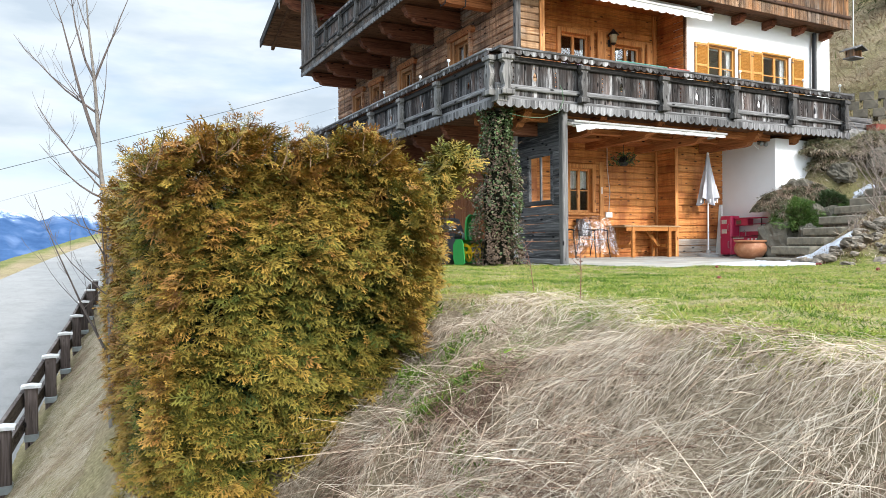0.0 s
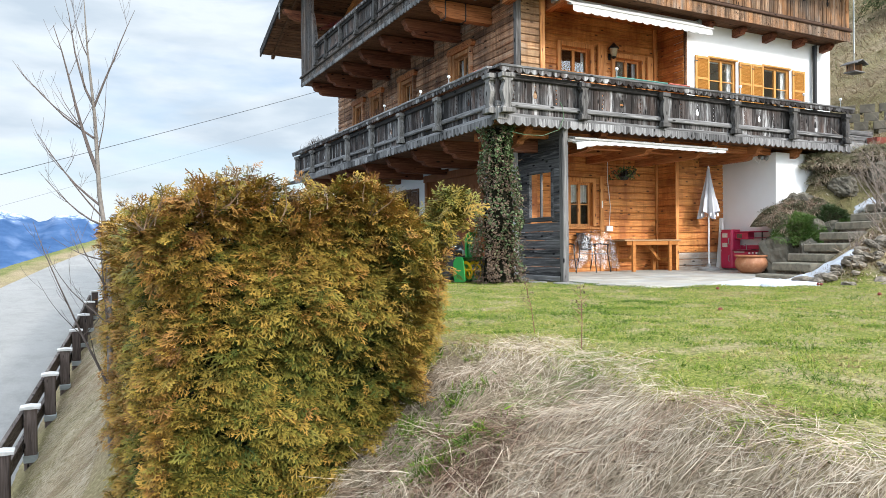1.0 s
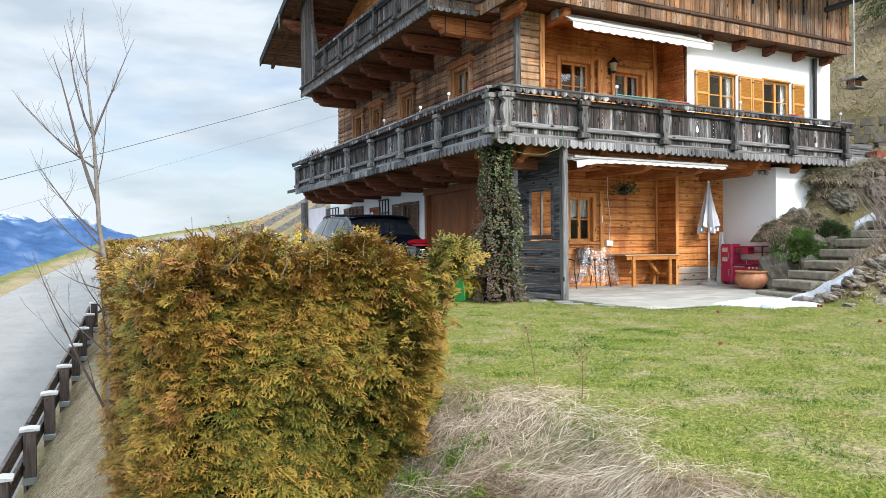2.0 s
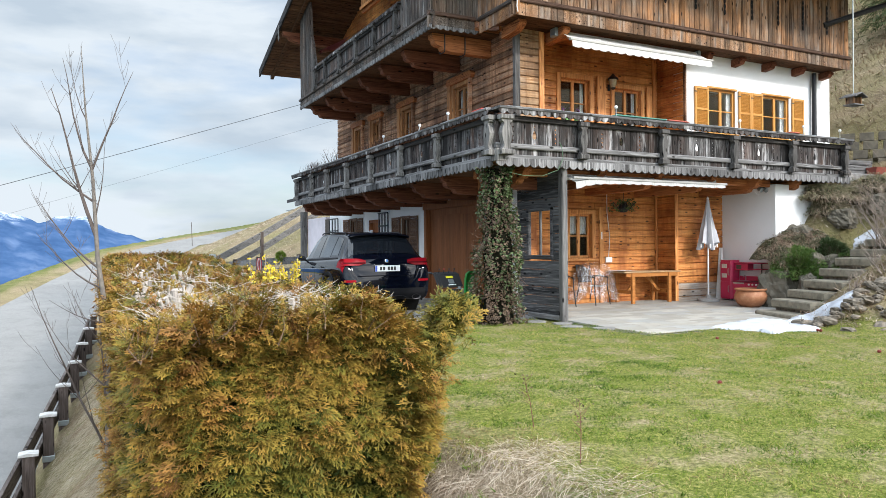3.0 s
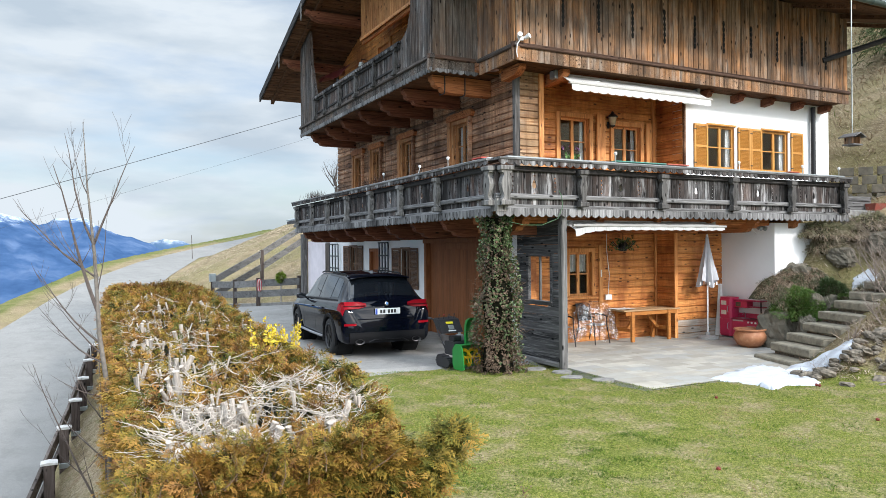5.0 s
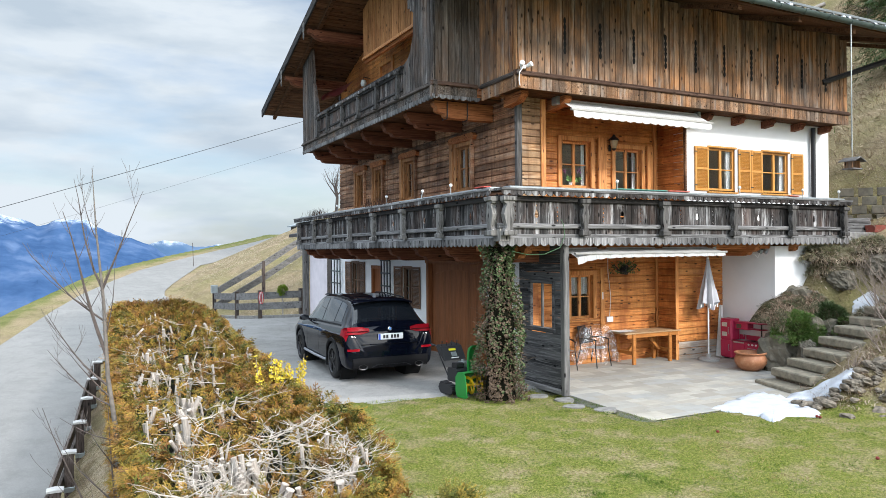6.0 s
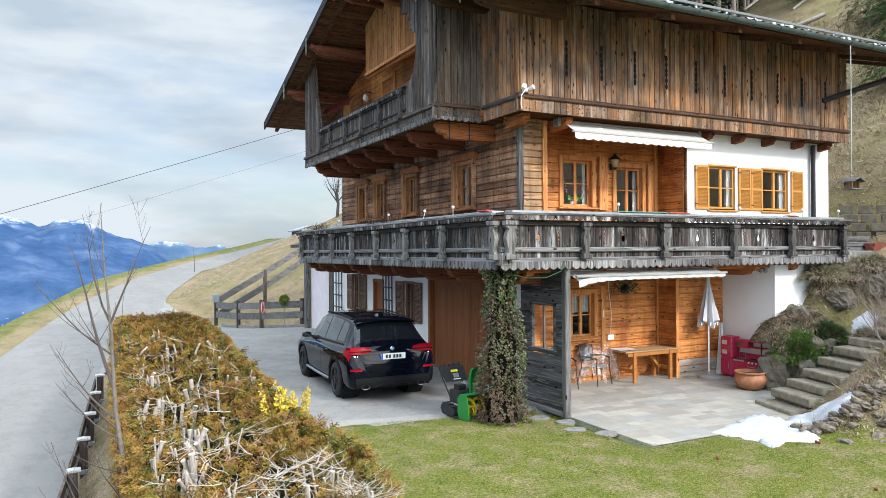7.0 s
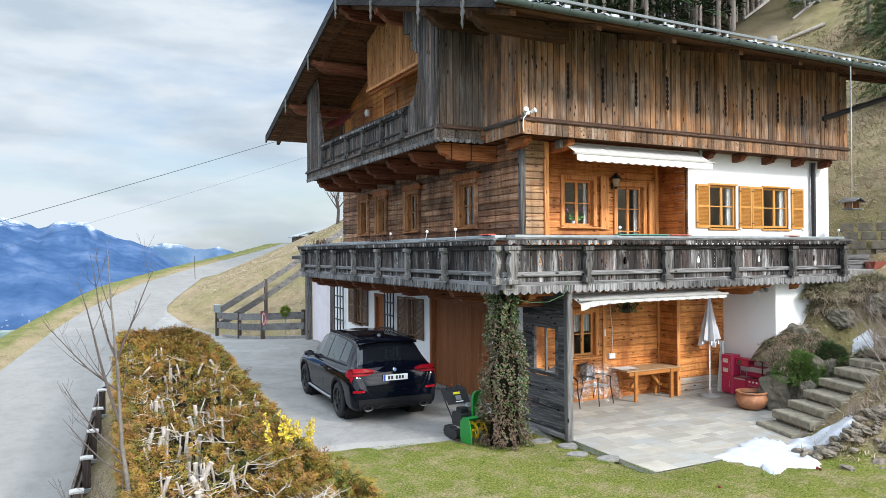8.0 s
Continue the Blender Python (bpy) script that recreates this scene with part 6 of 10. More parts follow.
        off = Vector((rnd.gauss(0, w), rnd.gauss(0, w), rnd.gauss(0, w * 0.6) - 0.03))
        put(tuple(p + off), (off.x, off.y - 0.1, 0.3 + rnd.uniform(-0.2, 0.6)), rnd.uniform(0.08, 0.15), 0.30 + 1.3 * off.length + rnd.gauss(0, 0.10))
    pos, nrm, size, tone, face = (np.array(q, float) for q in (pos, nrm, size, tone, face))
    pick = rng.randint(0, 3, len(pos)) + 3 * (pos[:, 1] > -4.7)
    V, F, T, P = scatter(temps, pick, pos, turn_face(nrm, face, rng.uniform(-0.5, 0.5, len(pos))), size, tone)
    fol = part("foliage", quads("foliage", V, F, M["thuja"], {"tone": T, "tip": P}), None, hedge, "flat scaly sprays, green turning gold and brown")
    fol["kind"] = "stuff"
    # sawn stems
    for cx, cy, sp, n in CUTS:
        for k in range(int(n * 1.9)):
            x, y = cx + rnd.gauss(0, sp * 0.8), cy + rnd.gauss(0, sp * 0.8)
            x = min(max(x, lerp(y, H_LEFT) + 0.3), lerp(y, H_RIGHT) - 0.25)
            h = rnd.uniform(0.25, 0.5)
            r = 0.011 + 0.024 * rnd.random() ** 1.7
            zt = hedge_top(x, y) + rnd.uniform(-0.14, 0.06)
            lean = (rnd.gauss(0, 0.07), rnd.gauss(0, 0.06))
            g = Geo().tube([(x, y, zt - h), (x + lean[0] * 0.5, y + lean[1] * 0.5, zt - h * 0.4), (x + lean[0], y + lean[1], zt)], [r * 1.15, r, r * 0.95], 8)
            st = part("sawn_stem", g, M["bark_stub"], hedge, smooth=True)
            g = Geo().tube([(x + lean[0], y + lean[1], zt - 0.002), (x + lean[0] * 1.03, y + lean[1] * 1.03, zt + 0.006)], r * 1.08, 8)
            part("cut_face", g, M["bark_cut"], st)
    # bare grey twigs lying in the top
    for k in range(330):
        cx, cy, sp, n = CUTS[rnd.choice((0, 0, 1, 1, 2, 3, 4, 5, 6, 6, 7, 8, 9, 10))]
        x, y = cx + rnd.gauss(0, sp + 0.12), cy + rnd.gauss(0, sp + 0.12)
        x, y = min(max(x, lerp(y, H_LEFT) + 0.4), lerp(y, H_RIGHT) - 0.35), max(y, -6.05)
        z = hedge_top(x, y) - rnd.uniform(0.0, 0.15)
        an, L = rnd.uniform(0, 2 * math.pi), rnd.uniform(0.18, 0.5)
        pts = [(x, y, z)]
        for q in range(1, 5):
            an += rnd.uniform(-0.35, 0.35)
            p = pts[-1]
            pts.append((p[0] + math.cos(an) * L / 4, p[1] + math.sin(an) * L / 4, p[2] + rnd.uniform(-0.015, 0.05)))
        r = rnd.uniform(0.0025, 0.0075)
        g = Geo().tube(pts, [r, r * 0.9, r * 0.75, r * 0.6, r * 0.3], 5)
        for q in (1, 2, 3):
            p = Vector(pts[q])
            a2 = an + rnd.choice((-0.9, 0.9))
            g.tube([p, p + Vector((math.cos(a2) * L * 0.2, math.sin(a2) * L * 0.2, 0.03)), p + Vector((math.cos(a2 + 0.3) * L * 0.34, math.sin(a2 + 0.3) * L * 0.34, 0.07))], [r * 0.5, r * 0.4, r * 0.2], 4)
        part("bare_twig", g, M["bark_cut"], hedge)
    return hedge


hedge = make_hedge()


def make_forsythia():
    """A small yellow-flowering shrub growing in the hedge."""
    rnd, rng = random.Random(8), np.random.RandomState(8)
    sh = thing("flowering_shrub", (-4.05, -0.75, ground_z(-4.05, -0.75)), "small shrub with bright yellow spring flowers in the hedge", "shrub")
    g = Geo()
    P = []
    for k in range(20):
        b = Vector((-4.1 + rnd.uniform(-0.2, 0.2), -0.7 + rnd.uniform(-0.35, 0.35), 0.3))
        e = b + Vector((rnd.uniform(-0.15, 0.2), rnd.uniform(-0.2, 0.2), rnd.uniform(0.70, 1.02)))
        m = (b + e) / 2 + Vector((rnd.uniform(-0.05, 0.05), 0, 0))
        g.tube([b, m, e], [0.007, 0.006, 0.003], 5)
        for q in range(60):
            t = 0.35 + 0.65 * rnd.random()
            P.append(tuple(m.lerp(e, t * 2 - 1) if t > 0.5 else b.lerp(m, t * 2)))
    part("stem", g, M["bark_stub"], sh)["kind"] = "stuff"
    petal = (np.array([(-0.3, 0, 0), (0.3, 0, 0), (0.35, 1, 0.1), (-0.35, 1, 0.1), (-0.9, 0.1, 0.2), (-0.2, -0.1, 0), (0.1, 0.3, 0), (-0.7, 0.8, 0.2), (0.9, 0.1, 0.2), (0.2, -0.1, 0), (-0.1, 0.3, 0), (0.7, 0.8, 0.2)], float), np.array([(0, 1, 2, 3), (4, 5, 6, 7), (9, 8, 11, 10)]), np.zeros(12))
    pos = np.array(P) + rng.uniform(-0.03, 0.03, (len(P), 3))
    V, F, T, Q = scatter([petal], np.zeros(len(pos), int), pos, turn_to(rng.uniform(-1, 1, (len(pos), 3)), rng.uniform(0, 6, len(pos))), rng.uniform(0.018, 0.032, len(pos)), rng.rand(len(pos)))
    o = part("blossom", quads("blossom", V, F, leafy("yellow_blossom", (0.64, 0.45, 0.03), (0.72, 0.54, 0.05), (0.52, 0.42, 0.05))), None, sh, "bright yellow blossoms")
    o["kind"] = "stuff"


make_forsythia()
# ---- the parked car ----
def make_car():
    at = Matrix.Translation((-0.74, 5.42, 0.02)) @ Matrix.Rotation(radians(-2.6), 4, "Z") @ Matrix.Diagonal((1.03, 1.03, 1.03, 1))
    car = tagged(new("car"), "black sport utility car parked on the asphalt, clean and glossy", "car")
    car.matrix_basis = Matrix.Translation((-0.74, 5.42, 0.02))
    k = Nodes("black_car_paint")
    k.b.inputs["Coat Weight"].default_value, k.b.inputs["Coat Roughness"].default_value, k.b.inputs["Coat IOR"].default_value = 1.0, 0.02, 1.33
    paint = k.done((0.002, 0.003, 0.007), 0.5, None, spec=0.0)
    black = plain("black_trim_plastic", (0.007, 0.007, 0.008), 0.6, 0.2, 30, spec=0.12)
    gloss = Nodes("tinted_car_glass")
    gloss.b.inputs["IOR"].default_value = 1.5
    gloss = gloss.done((0.008, 0.010, 0.013), 0.015, None, spec=0.6)
    side_glass = Nodes("side_car_glass")
    side_glass.b.inputs["IOR"].default_value = 1.6
    side_glass = side_glass.done((0.010, 0.013, 0.016), 0.015, None, spec=0.8)
    rubber = plain("tyre_rubber", (0.018, 0.018, 0.018), 0.85, 0.25, 20)
    rim_m = plain("black_alloy", (0.02, 0.02, 0.022), 0.3, 0.15, 20, metal=0.6)
    red = Nodes("red_lamp_lens")
    red = red.done((0.24, 0.004, 0.010), 0.3, None, spec=0.06)
    dark_red = Nodes("dark_lamp_lens").done((0.05, 0.002, 0.004), 0.45, spec=0.1)
    chrome = plain("chrome", (0.62, 0.62, 0.62), 0.18, 0.1, 10, metal=1.0)
    silver = plain("satin_silver", (0.38, 0.40, 0.43), 0.35, 0.1, 10, metal=0.8)
    white = M["white"]
    # stations along the car, tail first: y, floor, half width, belt height, half width at the belt, roof height, half width of the roof
    ST = ((-2.375, 0.42, 0.66, 0.60, 0.58, 0.64, 0.45), (-2.36, 0.36, 0.82, 0.72, 0.74, 0.78, 0.58), (-2.31, 0.30, 0.92, 0.94, 0.84, 1.02, 0.70), (-2.24, 0.28, 0.945, 1.06, 0.87, 1.14, 0.74),
          (-2.10, 0.27, 0.955, 1.09, 0.87, 1.26, 0.71), (-1.93, 0.26, 0.96, 1.10, 0.865, 1.46, 0.655), (-1.80, 0.26, 0.962, 1.10, 0.86, 1.585, 0.62), (-1.45, 0.25, 0.965, 1.09, 0.86, 1.64, 0.61), (-0.5, 0.25, 0.965, 1.06, 0.87, 1.675, 0.62),
          (0.25, 0.25, 0.96, 1.04, 0.87, 1.655, 0.61), (0.75, 0.25, 0.96, 1.03, 0.865, 1.50, 0.62), (1.35, 0.25, 0.96, 1.02, 0.84, 1.10, 0.66), (1.8, 0.26, 0.95, 0.98, 0.82, 1.04, 0.62), (2.2, 0.28, 0.90, 0.87, 0.74, 0.94, 0.55), (2.36, 0.36, 0.70, 0.66, 0.5, 0.70, 0.4))
    A = np.array(ST)

    def param(y):
        return [float(np.interp(y, A[:, 0], A[:, j])) for j in range(1, 7)]

    def section(y):
        zb, w, belt, wb, zr, wr = param(y)
        hi = zr - belt
        return [(0, zb), (w * 0.80, zb), (w * 0.95, zb + 0.06), (w * 0.985, zb + (belt - zb) * 0.30), (w, zb + (belt - zb) * 0.62), (w * 0.99, zb + (belt - zb) * 0.80), (wb + (w - wb) * 0.45, belt - 0.03), (wb, belt + 0.02),
                (wb + (wr + 0.03 - wb) * 0.5, belt + 0.02 + (hi - 0.08) * 0.52), (wr + 0.03, zr - 0.07), (wr - 0.03, zr - 0.018), (wr * 0.6, zr + 0.012), (0, zr + 0.025)]

    def surf(y, t, off=0.0):
        """A point of the right flank; t runs from the floor (0) to the roof's middle (12)."""
        s = section(y)
        i = min(11, int(t))
        f = t - i
        p0, p1, p2, p3 = s[max(0, i - 1)], s[i], s[i + 1], s[min(12, i + 2)]
        q = []
        for a in (0, 1):
            m1, m2 = (p2[a] - p0[a]) * 0.35, (p3[a] - p1[a]) * 0.35
            q.append((2 * f ** 3 - 3 * f ** 2 + 1) * p1[a] + (f ** 3 - 2 * f ** 2 + f) * m1 + (-2 * f ** 3 + 3 * f ** 2) * p2[a] + (f ** 3 - f ** 2) * m2)
        return Vector((max(0.0, q[0]), y, q[1]))

    def shell_point(y, t, off):
        p = surf(y, t)
        e = 0.01
        n = (surf(min(2.36, y + e), t) - surf(max(-2.375, y - e), t)).cross(surf(y, min(12, t + e)) - surf(y, max(0, t - e)))
        if n.length < 1e-9:
            return p
        n.normalize()
        if n.dot(p - Vector((0, min(1.6, max(-1.6, y)), 0.8))) < 0:
            n = -n
        return p + n * off

    def world(p, sx=1):
        return at @ Vector((p[0] * sx, p[1], p[2]))

    def patch(name, ys, ts, off, mat, label="", sides=(1, -1), parent=None, ny=10, nt=6):
        """A plate that follows the body; ys and ts may be functions of 0..1."""
        obs = []
        for sx in sides:
            g = Geo()
            rows = []
            for i in range(ny + 1):
                a = i / ny
                r = []
                for j in range(nt + 1):
                    b = j / nt
                    y = ys[0] + (ys[1] - ys[0]) * a if not callable(ys) else ys(a, b)
                    t = ts[0] + (ts[1] - ts[0]) * b if not callable(ts) else ts(a, b)
                    r.append(tuple(world(shell_point(y, t, off), sx)))
                rows.append(r)
            g.grid(rows)
            obs.append(part(name, g, mat, parent or car, label, True))
        return obs

    WHEELS = ((-1.42, 0.375), (1.45, 0.375))
    ys = sorted({*np.linspace(-2.375, 2.36, 96).round(4), *A[:, 0]})
    ts = np.linspace(0, 12, 61)
    v, f = [], []
    for sx in (1, -1):
        o = len(v)
        pts = [[surf(float(y), float(t)) for t in ts] for y in ys]
        v += [tuple(world(p, sx)) for r in pts for p in r]
        n = len(ts)
        for i in range(len(ys) - 1):
            for j in range(n - 1):
                c = (pts[i][j] + pts[i + 1][j + 1]) / 2
                if c.x > 0.60 and any((c.y - wy) ** 2 + (c.z - wr) ** 2 < 0.455 ** 2 for wy, wr in WHEELS):
                    continue
                q = (o + i * n + j, o + i * n + j + 1, o + (i + 1) * n + j + 1, o + (i + 1) * n + j)
                f.append(q if sx > 0 else q[::-1])
        f.append(tuple(o + j for j in range(n)) if sx < 0 else tuple(o + j for j in range(n))[::-1])
    g = Geo().add(v, f)
    me = g.mesh("body", paint, False, False)
    bm = bmesh.new()
    bm.from_mesh(me)
    bmesh.ops.remove_doubles(bm, verts=bm.verts, dist=0.0005)
    bmesh.ops.recalc_face_normals(bm, faces=bm.faces)
    bm.to_mesh(me)
    bm.free()
    me.polygons.foreach_set("use_smooth", [True] * len(me.polygons))
    me.set_sharp_from_angle(angle=radians(50))
    part("body", me, None, car, "glossy black bodywork")
    # wheels with arches
    for wy, wr in WHEELS:
        for sx in (1, -1):
            m = at @ Matrix.Translation((sx * 0.83, wy, wr)) @ Matrix.Rotation(radians(90 * sx), 4, "Y")
            tyre = [(0.255, -0.125), (0.30, -0.13), (0.345, -0.12), (0.368, -0.095), (0.375, -0.05), (0.375, 0.05), (0.368, 0.095), (0.345, 0.12), (0.30, 0.13), (0.255, 0.125), (0.255, -0.12)]
            w = part("wheel", Geo().lathe(tyre, (0, 0, 0), 40, m), rubber, car, "wheel with a black multi-spoke rim", True)
            rim = [(0.262, 0.10), (0.262, 0.128), (0.248, 0.132), (0.236, 0.11), (0.232, -0.05), (0.0, -0.06), (0.0, -0.08), (0.25, -0.08)]
            part("rim", Geo().lathe(rim, (0, 0, 0), 40, m), rim_m, w, smooth=True)
            for q in range(5):
                for s in (-0.2, 0.2):
                    a = 2 * math.pi * q / 5 + s
                    mm = m @ Matrix.Rotation(2 * math.pi * q / 5, 4, "Z")
                    gg = Geo().prism([(0.05, -0.03 * (1 if s > 0 else -1)), (0.245, 0.05 * (1 if s > 0 else -1) - 0.016), (0.245, 0.05 * (1 if s > 0 else -1) + 0.016), (0.05, 0.02)], (0, 0, 0.085), (1, 0, 0), (0, 1, 0), (0, 0, 0.03))
                    gg.v = [tuple(mm @ Vector(p)) for p in gg.v]
                    part("spoke", gg, rim_m, w)
            part("hub_cap", Geo().lathe([(0.055, 0.08), (0.055, 0.118), (0.04, 0.125), (0, 0.125)], (0, 0, 0), 20, m), rim_m, w, smooth=True)
            pts_o, pts_i = [], []
            g = Geo()
            rows = []
            for q in range(29):
                a = radians(-22 + 224 * q / 28)
                c, s = math.cos(a), math.sin(a)
                row = []
                for r, d in ((0.40, -0.12), (0.405, 0.006), (0.425, 0.016), (0.475, 0.014), (0.485, -0.02)):
                    y, z = wy + r * c, max(0.22, wr + r * s)
                    zb, wd, belt, wb, zr, wrr = param(y)
                    hx = wd * (0.985 if z < 0.55 else 1.0)
                    row.append(tuple(world((hx + d, y, z), sx)))
                rows.append(row)
            g.grid(rows)
            part("wheel_arch", g, black, car, "black plastic arch trim", True)
            part("wheel_well", Geo().lathe([(0.45, -0.28), (0.46, 0.05), (0.44, 0.05), (0.43, -0.26), (0, -0.27), (0, -0.29)], (0, 0, 0), 24, m), M["cut"], car)
    # glass
    g_side = dict(off=0.004, mat=side_glass)
    patch("front_side_window", lambda a, b: -0.28 + a * (0.98 - 0.62 * b) + 0.02, (7.25, 8.95), parent=car, label="tinted side window", **g_side)
    patch("rear_side_window", (-1.16, -0.34), (7.25, 8.95), label="tinted side window", **g_side)
    patch("quarter_window", lambda a, b: -1.70 + 0.10 * b + a * (0.48 - 0.10 * b), lambda a, b: 7.35 + (1.45 + 0.1 * a) * b, label="tinted quarter window", **g_side)
    patch("windscreen", (0.36, 1.30), (9.3, 12.0), 0.004, gloss, "windscreen", nt=8)
    rw = patch("rear_window", lambda a, b: -2.17 + 0.34 * a, lambda a, b: 9.2 + 2.8 * b, 0.006, gloss, "dark tinted rear window", nt=8)
    patch("sunroof", (-1.2, 0.15), (10.7, 12.0), 0.003, gloss, "dark glass roof panel")
    patch("window_trim", lambda a, b: -1.75 + 2.55 * a, lambda a, b: 6.95 + 0.22 * b, 0.007, black, ny=30, nt=2)
    # roof spoiler, rails, fin
    g = Geo()
    rows = []
    for i in range(17):
        x = -0.64 + 1.28 * i / 16
        e = 0.05 * (abs(x) / 0.64) ** 4
        rows.append([tuple(world(p)) for p in ((x, -1.60 - 0, 1.655 - e), (x, -1.93, 1.632 - e), (x, -1.955, 1.61 - e), (x, -1.93, 1.592 - e), (x, -1.70, 1.585 - e))])
    g.grid(rows)
    part("roof_spoiler", g, paint, car, "roof spoiler with brake lamp", True)
    for sx in (1, -1):
        pts = [world((sx * (np.interp(y, (-1.6, -0.4, 0.4), (0.60, 0.61, 0.60))), y, z)) for y, z in ((-1.55, 1.625), (-1.45, 1.648), (-0.5, 1.682), (0.2, 1.668), (0.33, 1.64))]
        part("roof_rail", Geo().tube(pts, 0.016, 8), black, car, "black roof rail", True)
        # mirrors
        m = at @ Matrix.Translation((sx * 1.02, 0.72, 1.10))
        g = Geo().lathe([(0.0, -0.11), (0.06, -0.105), (0.085, -0.06), (0.09, 0.0), (0.08, 0.06), (0.05, 0.10), (0, 0.11)], (0, 0, 0), 16, m @ Matrix.Rotation(radians(90), 4, "Y") @ Matrix.Diagonal((0.75, 1.0, 1.0, 1)))
        mi = part("wing_mirror", g, paint, car, smooth=True)
        part("mirror_glass", Geo().box(-0.08, 0.08, -0.094, -0.088, -0.05, 0.05, 0, m), gloss, mi)
        part("mirror_arm", Geo().tube([world((sx * 0.88, 0.74, 1.05)), world((sx * 0.97, 0.72, 1.07))], 0.025, 6), black, mi)
        # doors: shut lines and handles
        for y in (-1.12, -0.31, 0.72):
            g = Geo()
            g.grid([[tuple(world(shell_point(y + q, t, 0.0025), sx)) for q in (-0.004, 0.004)] for t in np.linspace(2.4, 7.0, 14)])
            part("door_gap", g, M["cut"], car)
        for y in (-0.95, -0.12):
            p = [world(shell_point(y + d, 5.2, 0.02 + 0.012 * math.sin(math.pi * q)), sx) for q, d in ((0, 0), (0.3, 0.05), (0.7, 0.13), (1, 0.19))]
            part("door_handle", Geo().tube(p, 0.014, 8), paint, car, smooth=True)
        part("sill_trim", Geo().tube([world((sx * 0.955, -0.95, 0.33)), world((sx * 0.965, 0.0, 0.32)), world((sx * 0.955, 0.98, 0.33))], 0.028, 8), silver, car, "bright sill strip", True)
    fin = Geo().prism([(0, 0), (0.17, 0), (0.03, 0.06), (0, 0.055)], world((-0.02, -1.42, 1.655)), (0, 1, 0), (0, 0, 1), (0.04, 0, 0))
    part("roof_fin", fin, silver, car, "shark-fin aerial")
    # tail: lamps wrap round the corner
    lamp = patch("tail_lamp", lambda a, b: -2.295 + 0.30 * a ** 1.6, lambda a, b: 5.15 + (1.45 - 0.45 * a) * b, 0.010, red, "red wrap-round tail lamp", ny=12)
    tz0, tz1 = 0.97, 1.12

    def rear_y(x, z):
        """The tail surface at a place across and a height."""
        lo = -2.37
        for i in range(60):
            y = -2.372 + 0.011 * i
            s = [surf(y, t) for t in np.linspace(2, 12, 41)]
            zs = [p.z for p in s]
            top = max(zs)
            wid = max(p.x for p in s if abs(p.z - z) < 0.08) if any(abs(p.z - z) < 0.08 for p in s) else 0
            if wid >= abs(x) - 0.005 and top >= z - 0.02:
                return y
        return -2.2

    for sx in (1, -1):
        for nm, x0, x1, za, zc, mt, lb in (("tail_lamp_inner", 0.44, 0.93, 0.985, 1.125, red, "red lamp on the tailgate"), ("lamp_strip", 0.46, 0.90, 1.03, 1.05, dark_red, ""), ("reflector", 0.66, 0.90, 0.655, 0.70, red, "low red reflector")):
            g = Geo()
            rows = []
            for i in range(11):
                x = x0 + (x1 - x0) * i / 10
                r = []
                for j in range(4):
                    a = za + (zc - za) * j / 3
                    if nm == "tail_lamp_inner":
                        a = 1.06 + (a - 1.06) * (0.35 + 0.65 * min(1, (x - 0.42) / 0.18))
                    r.append(tuple(world((x, rear_y(x, a) - (0.022 if nm == "lamp_strip" else 0.014), a), sx)))
                rows.append(r)
            g.grid(rows)
            part(nm, g, mt, car, lb, True)
        # exhaust
        p = at @ Matrix.Translation((sx * 0.60, -2.38, 0.34)) @ Matrix.Rotation(radians(90), 4, "X") @ Matrix.Diagonal((1.5, 0.85, 1, 1))
        part("exhaust_tip", Geo().lathe([(0.052, -0.06), (0.06, 0.03), (0.064, 0.035), (0.05, 0.03), (0.045, -0.05), (0.0, -0.05)], (0, 0, 0), 24, p), plain("dark_chrome", (0.05, 0.05, 0.052), 0.4, 0.1, 10, metal=0.8), car, "dark chrome exhaust tip", True)
    yb = rear_y(0.3, 0.45)
    g = Geo()
    g.grid([[tuple(world((x, rear_y(min(abs(x), 0.6), z) - 0.016 - 0.02 * (z < 0.46), z))) for z in (0.30, 0.38, 0.46, 0.52)] for x in np.linspace(-0.80, 0.80, 17)])
    part("rear_diffuser", g, black, car, "matt black lower bumper", True)
    part("diffuser_trim", Geo().tube([world((x, rear_y(0.3, 0.45) - 0.045, 0.37 - 0.05 * (abs(x) > 0.3))) for x in (-0.42, -0.3, 0.3, 0.42)], 0.008, 6), rim_m, car)
    yt = rear_y(0.2, 0.92)
    pl = part("number_plate", Geo().box(-0.265, 0.265, yt - 0.035, yt - 0.02, 0.86, 0.98, 0.004, at), white, car, "white number plate with a blue strip")
    part("plate_strip", Geo().box(-0.262, -0.222, yt - 0.039, yt - 0.034, 0.863, 0.977, 0, at), Nodes("plate_blue").done((0.02, 0.07, 0.42), 0.4), pl)
    ink = Nodes("plate_ink").done((0.02, 0.02, 0.02), 0.5)
    for a in (-0.165, -0.10, 0.0, 0.065, 0.13):
        part("plate_bar", Geo().box(a, a + 0.045, yt - 0.039, yt - 0.034, 0.885, 0.955, 0, at), ink, pl)
    bp = at @ Matrix.Translation((0, rear_y(0, 1.06) - 0.01, 1.07)) @ Matrix.Rotation(radians(80), 4, "X")
    bd = part("round_badge", Geo().lathe([(0.041, -0.01), (0.041, 0.006), (0.036, 0.010), (0, 0.010)], (0, 0, 0), 24, bp), chrome, car, "round badge", True)
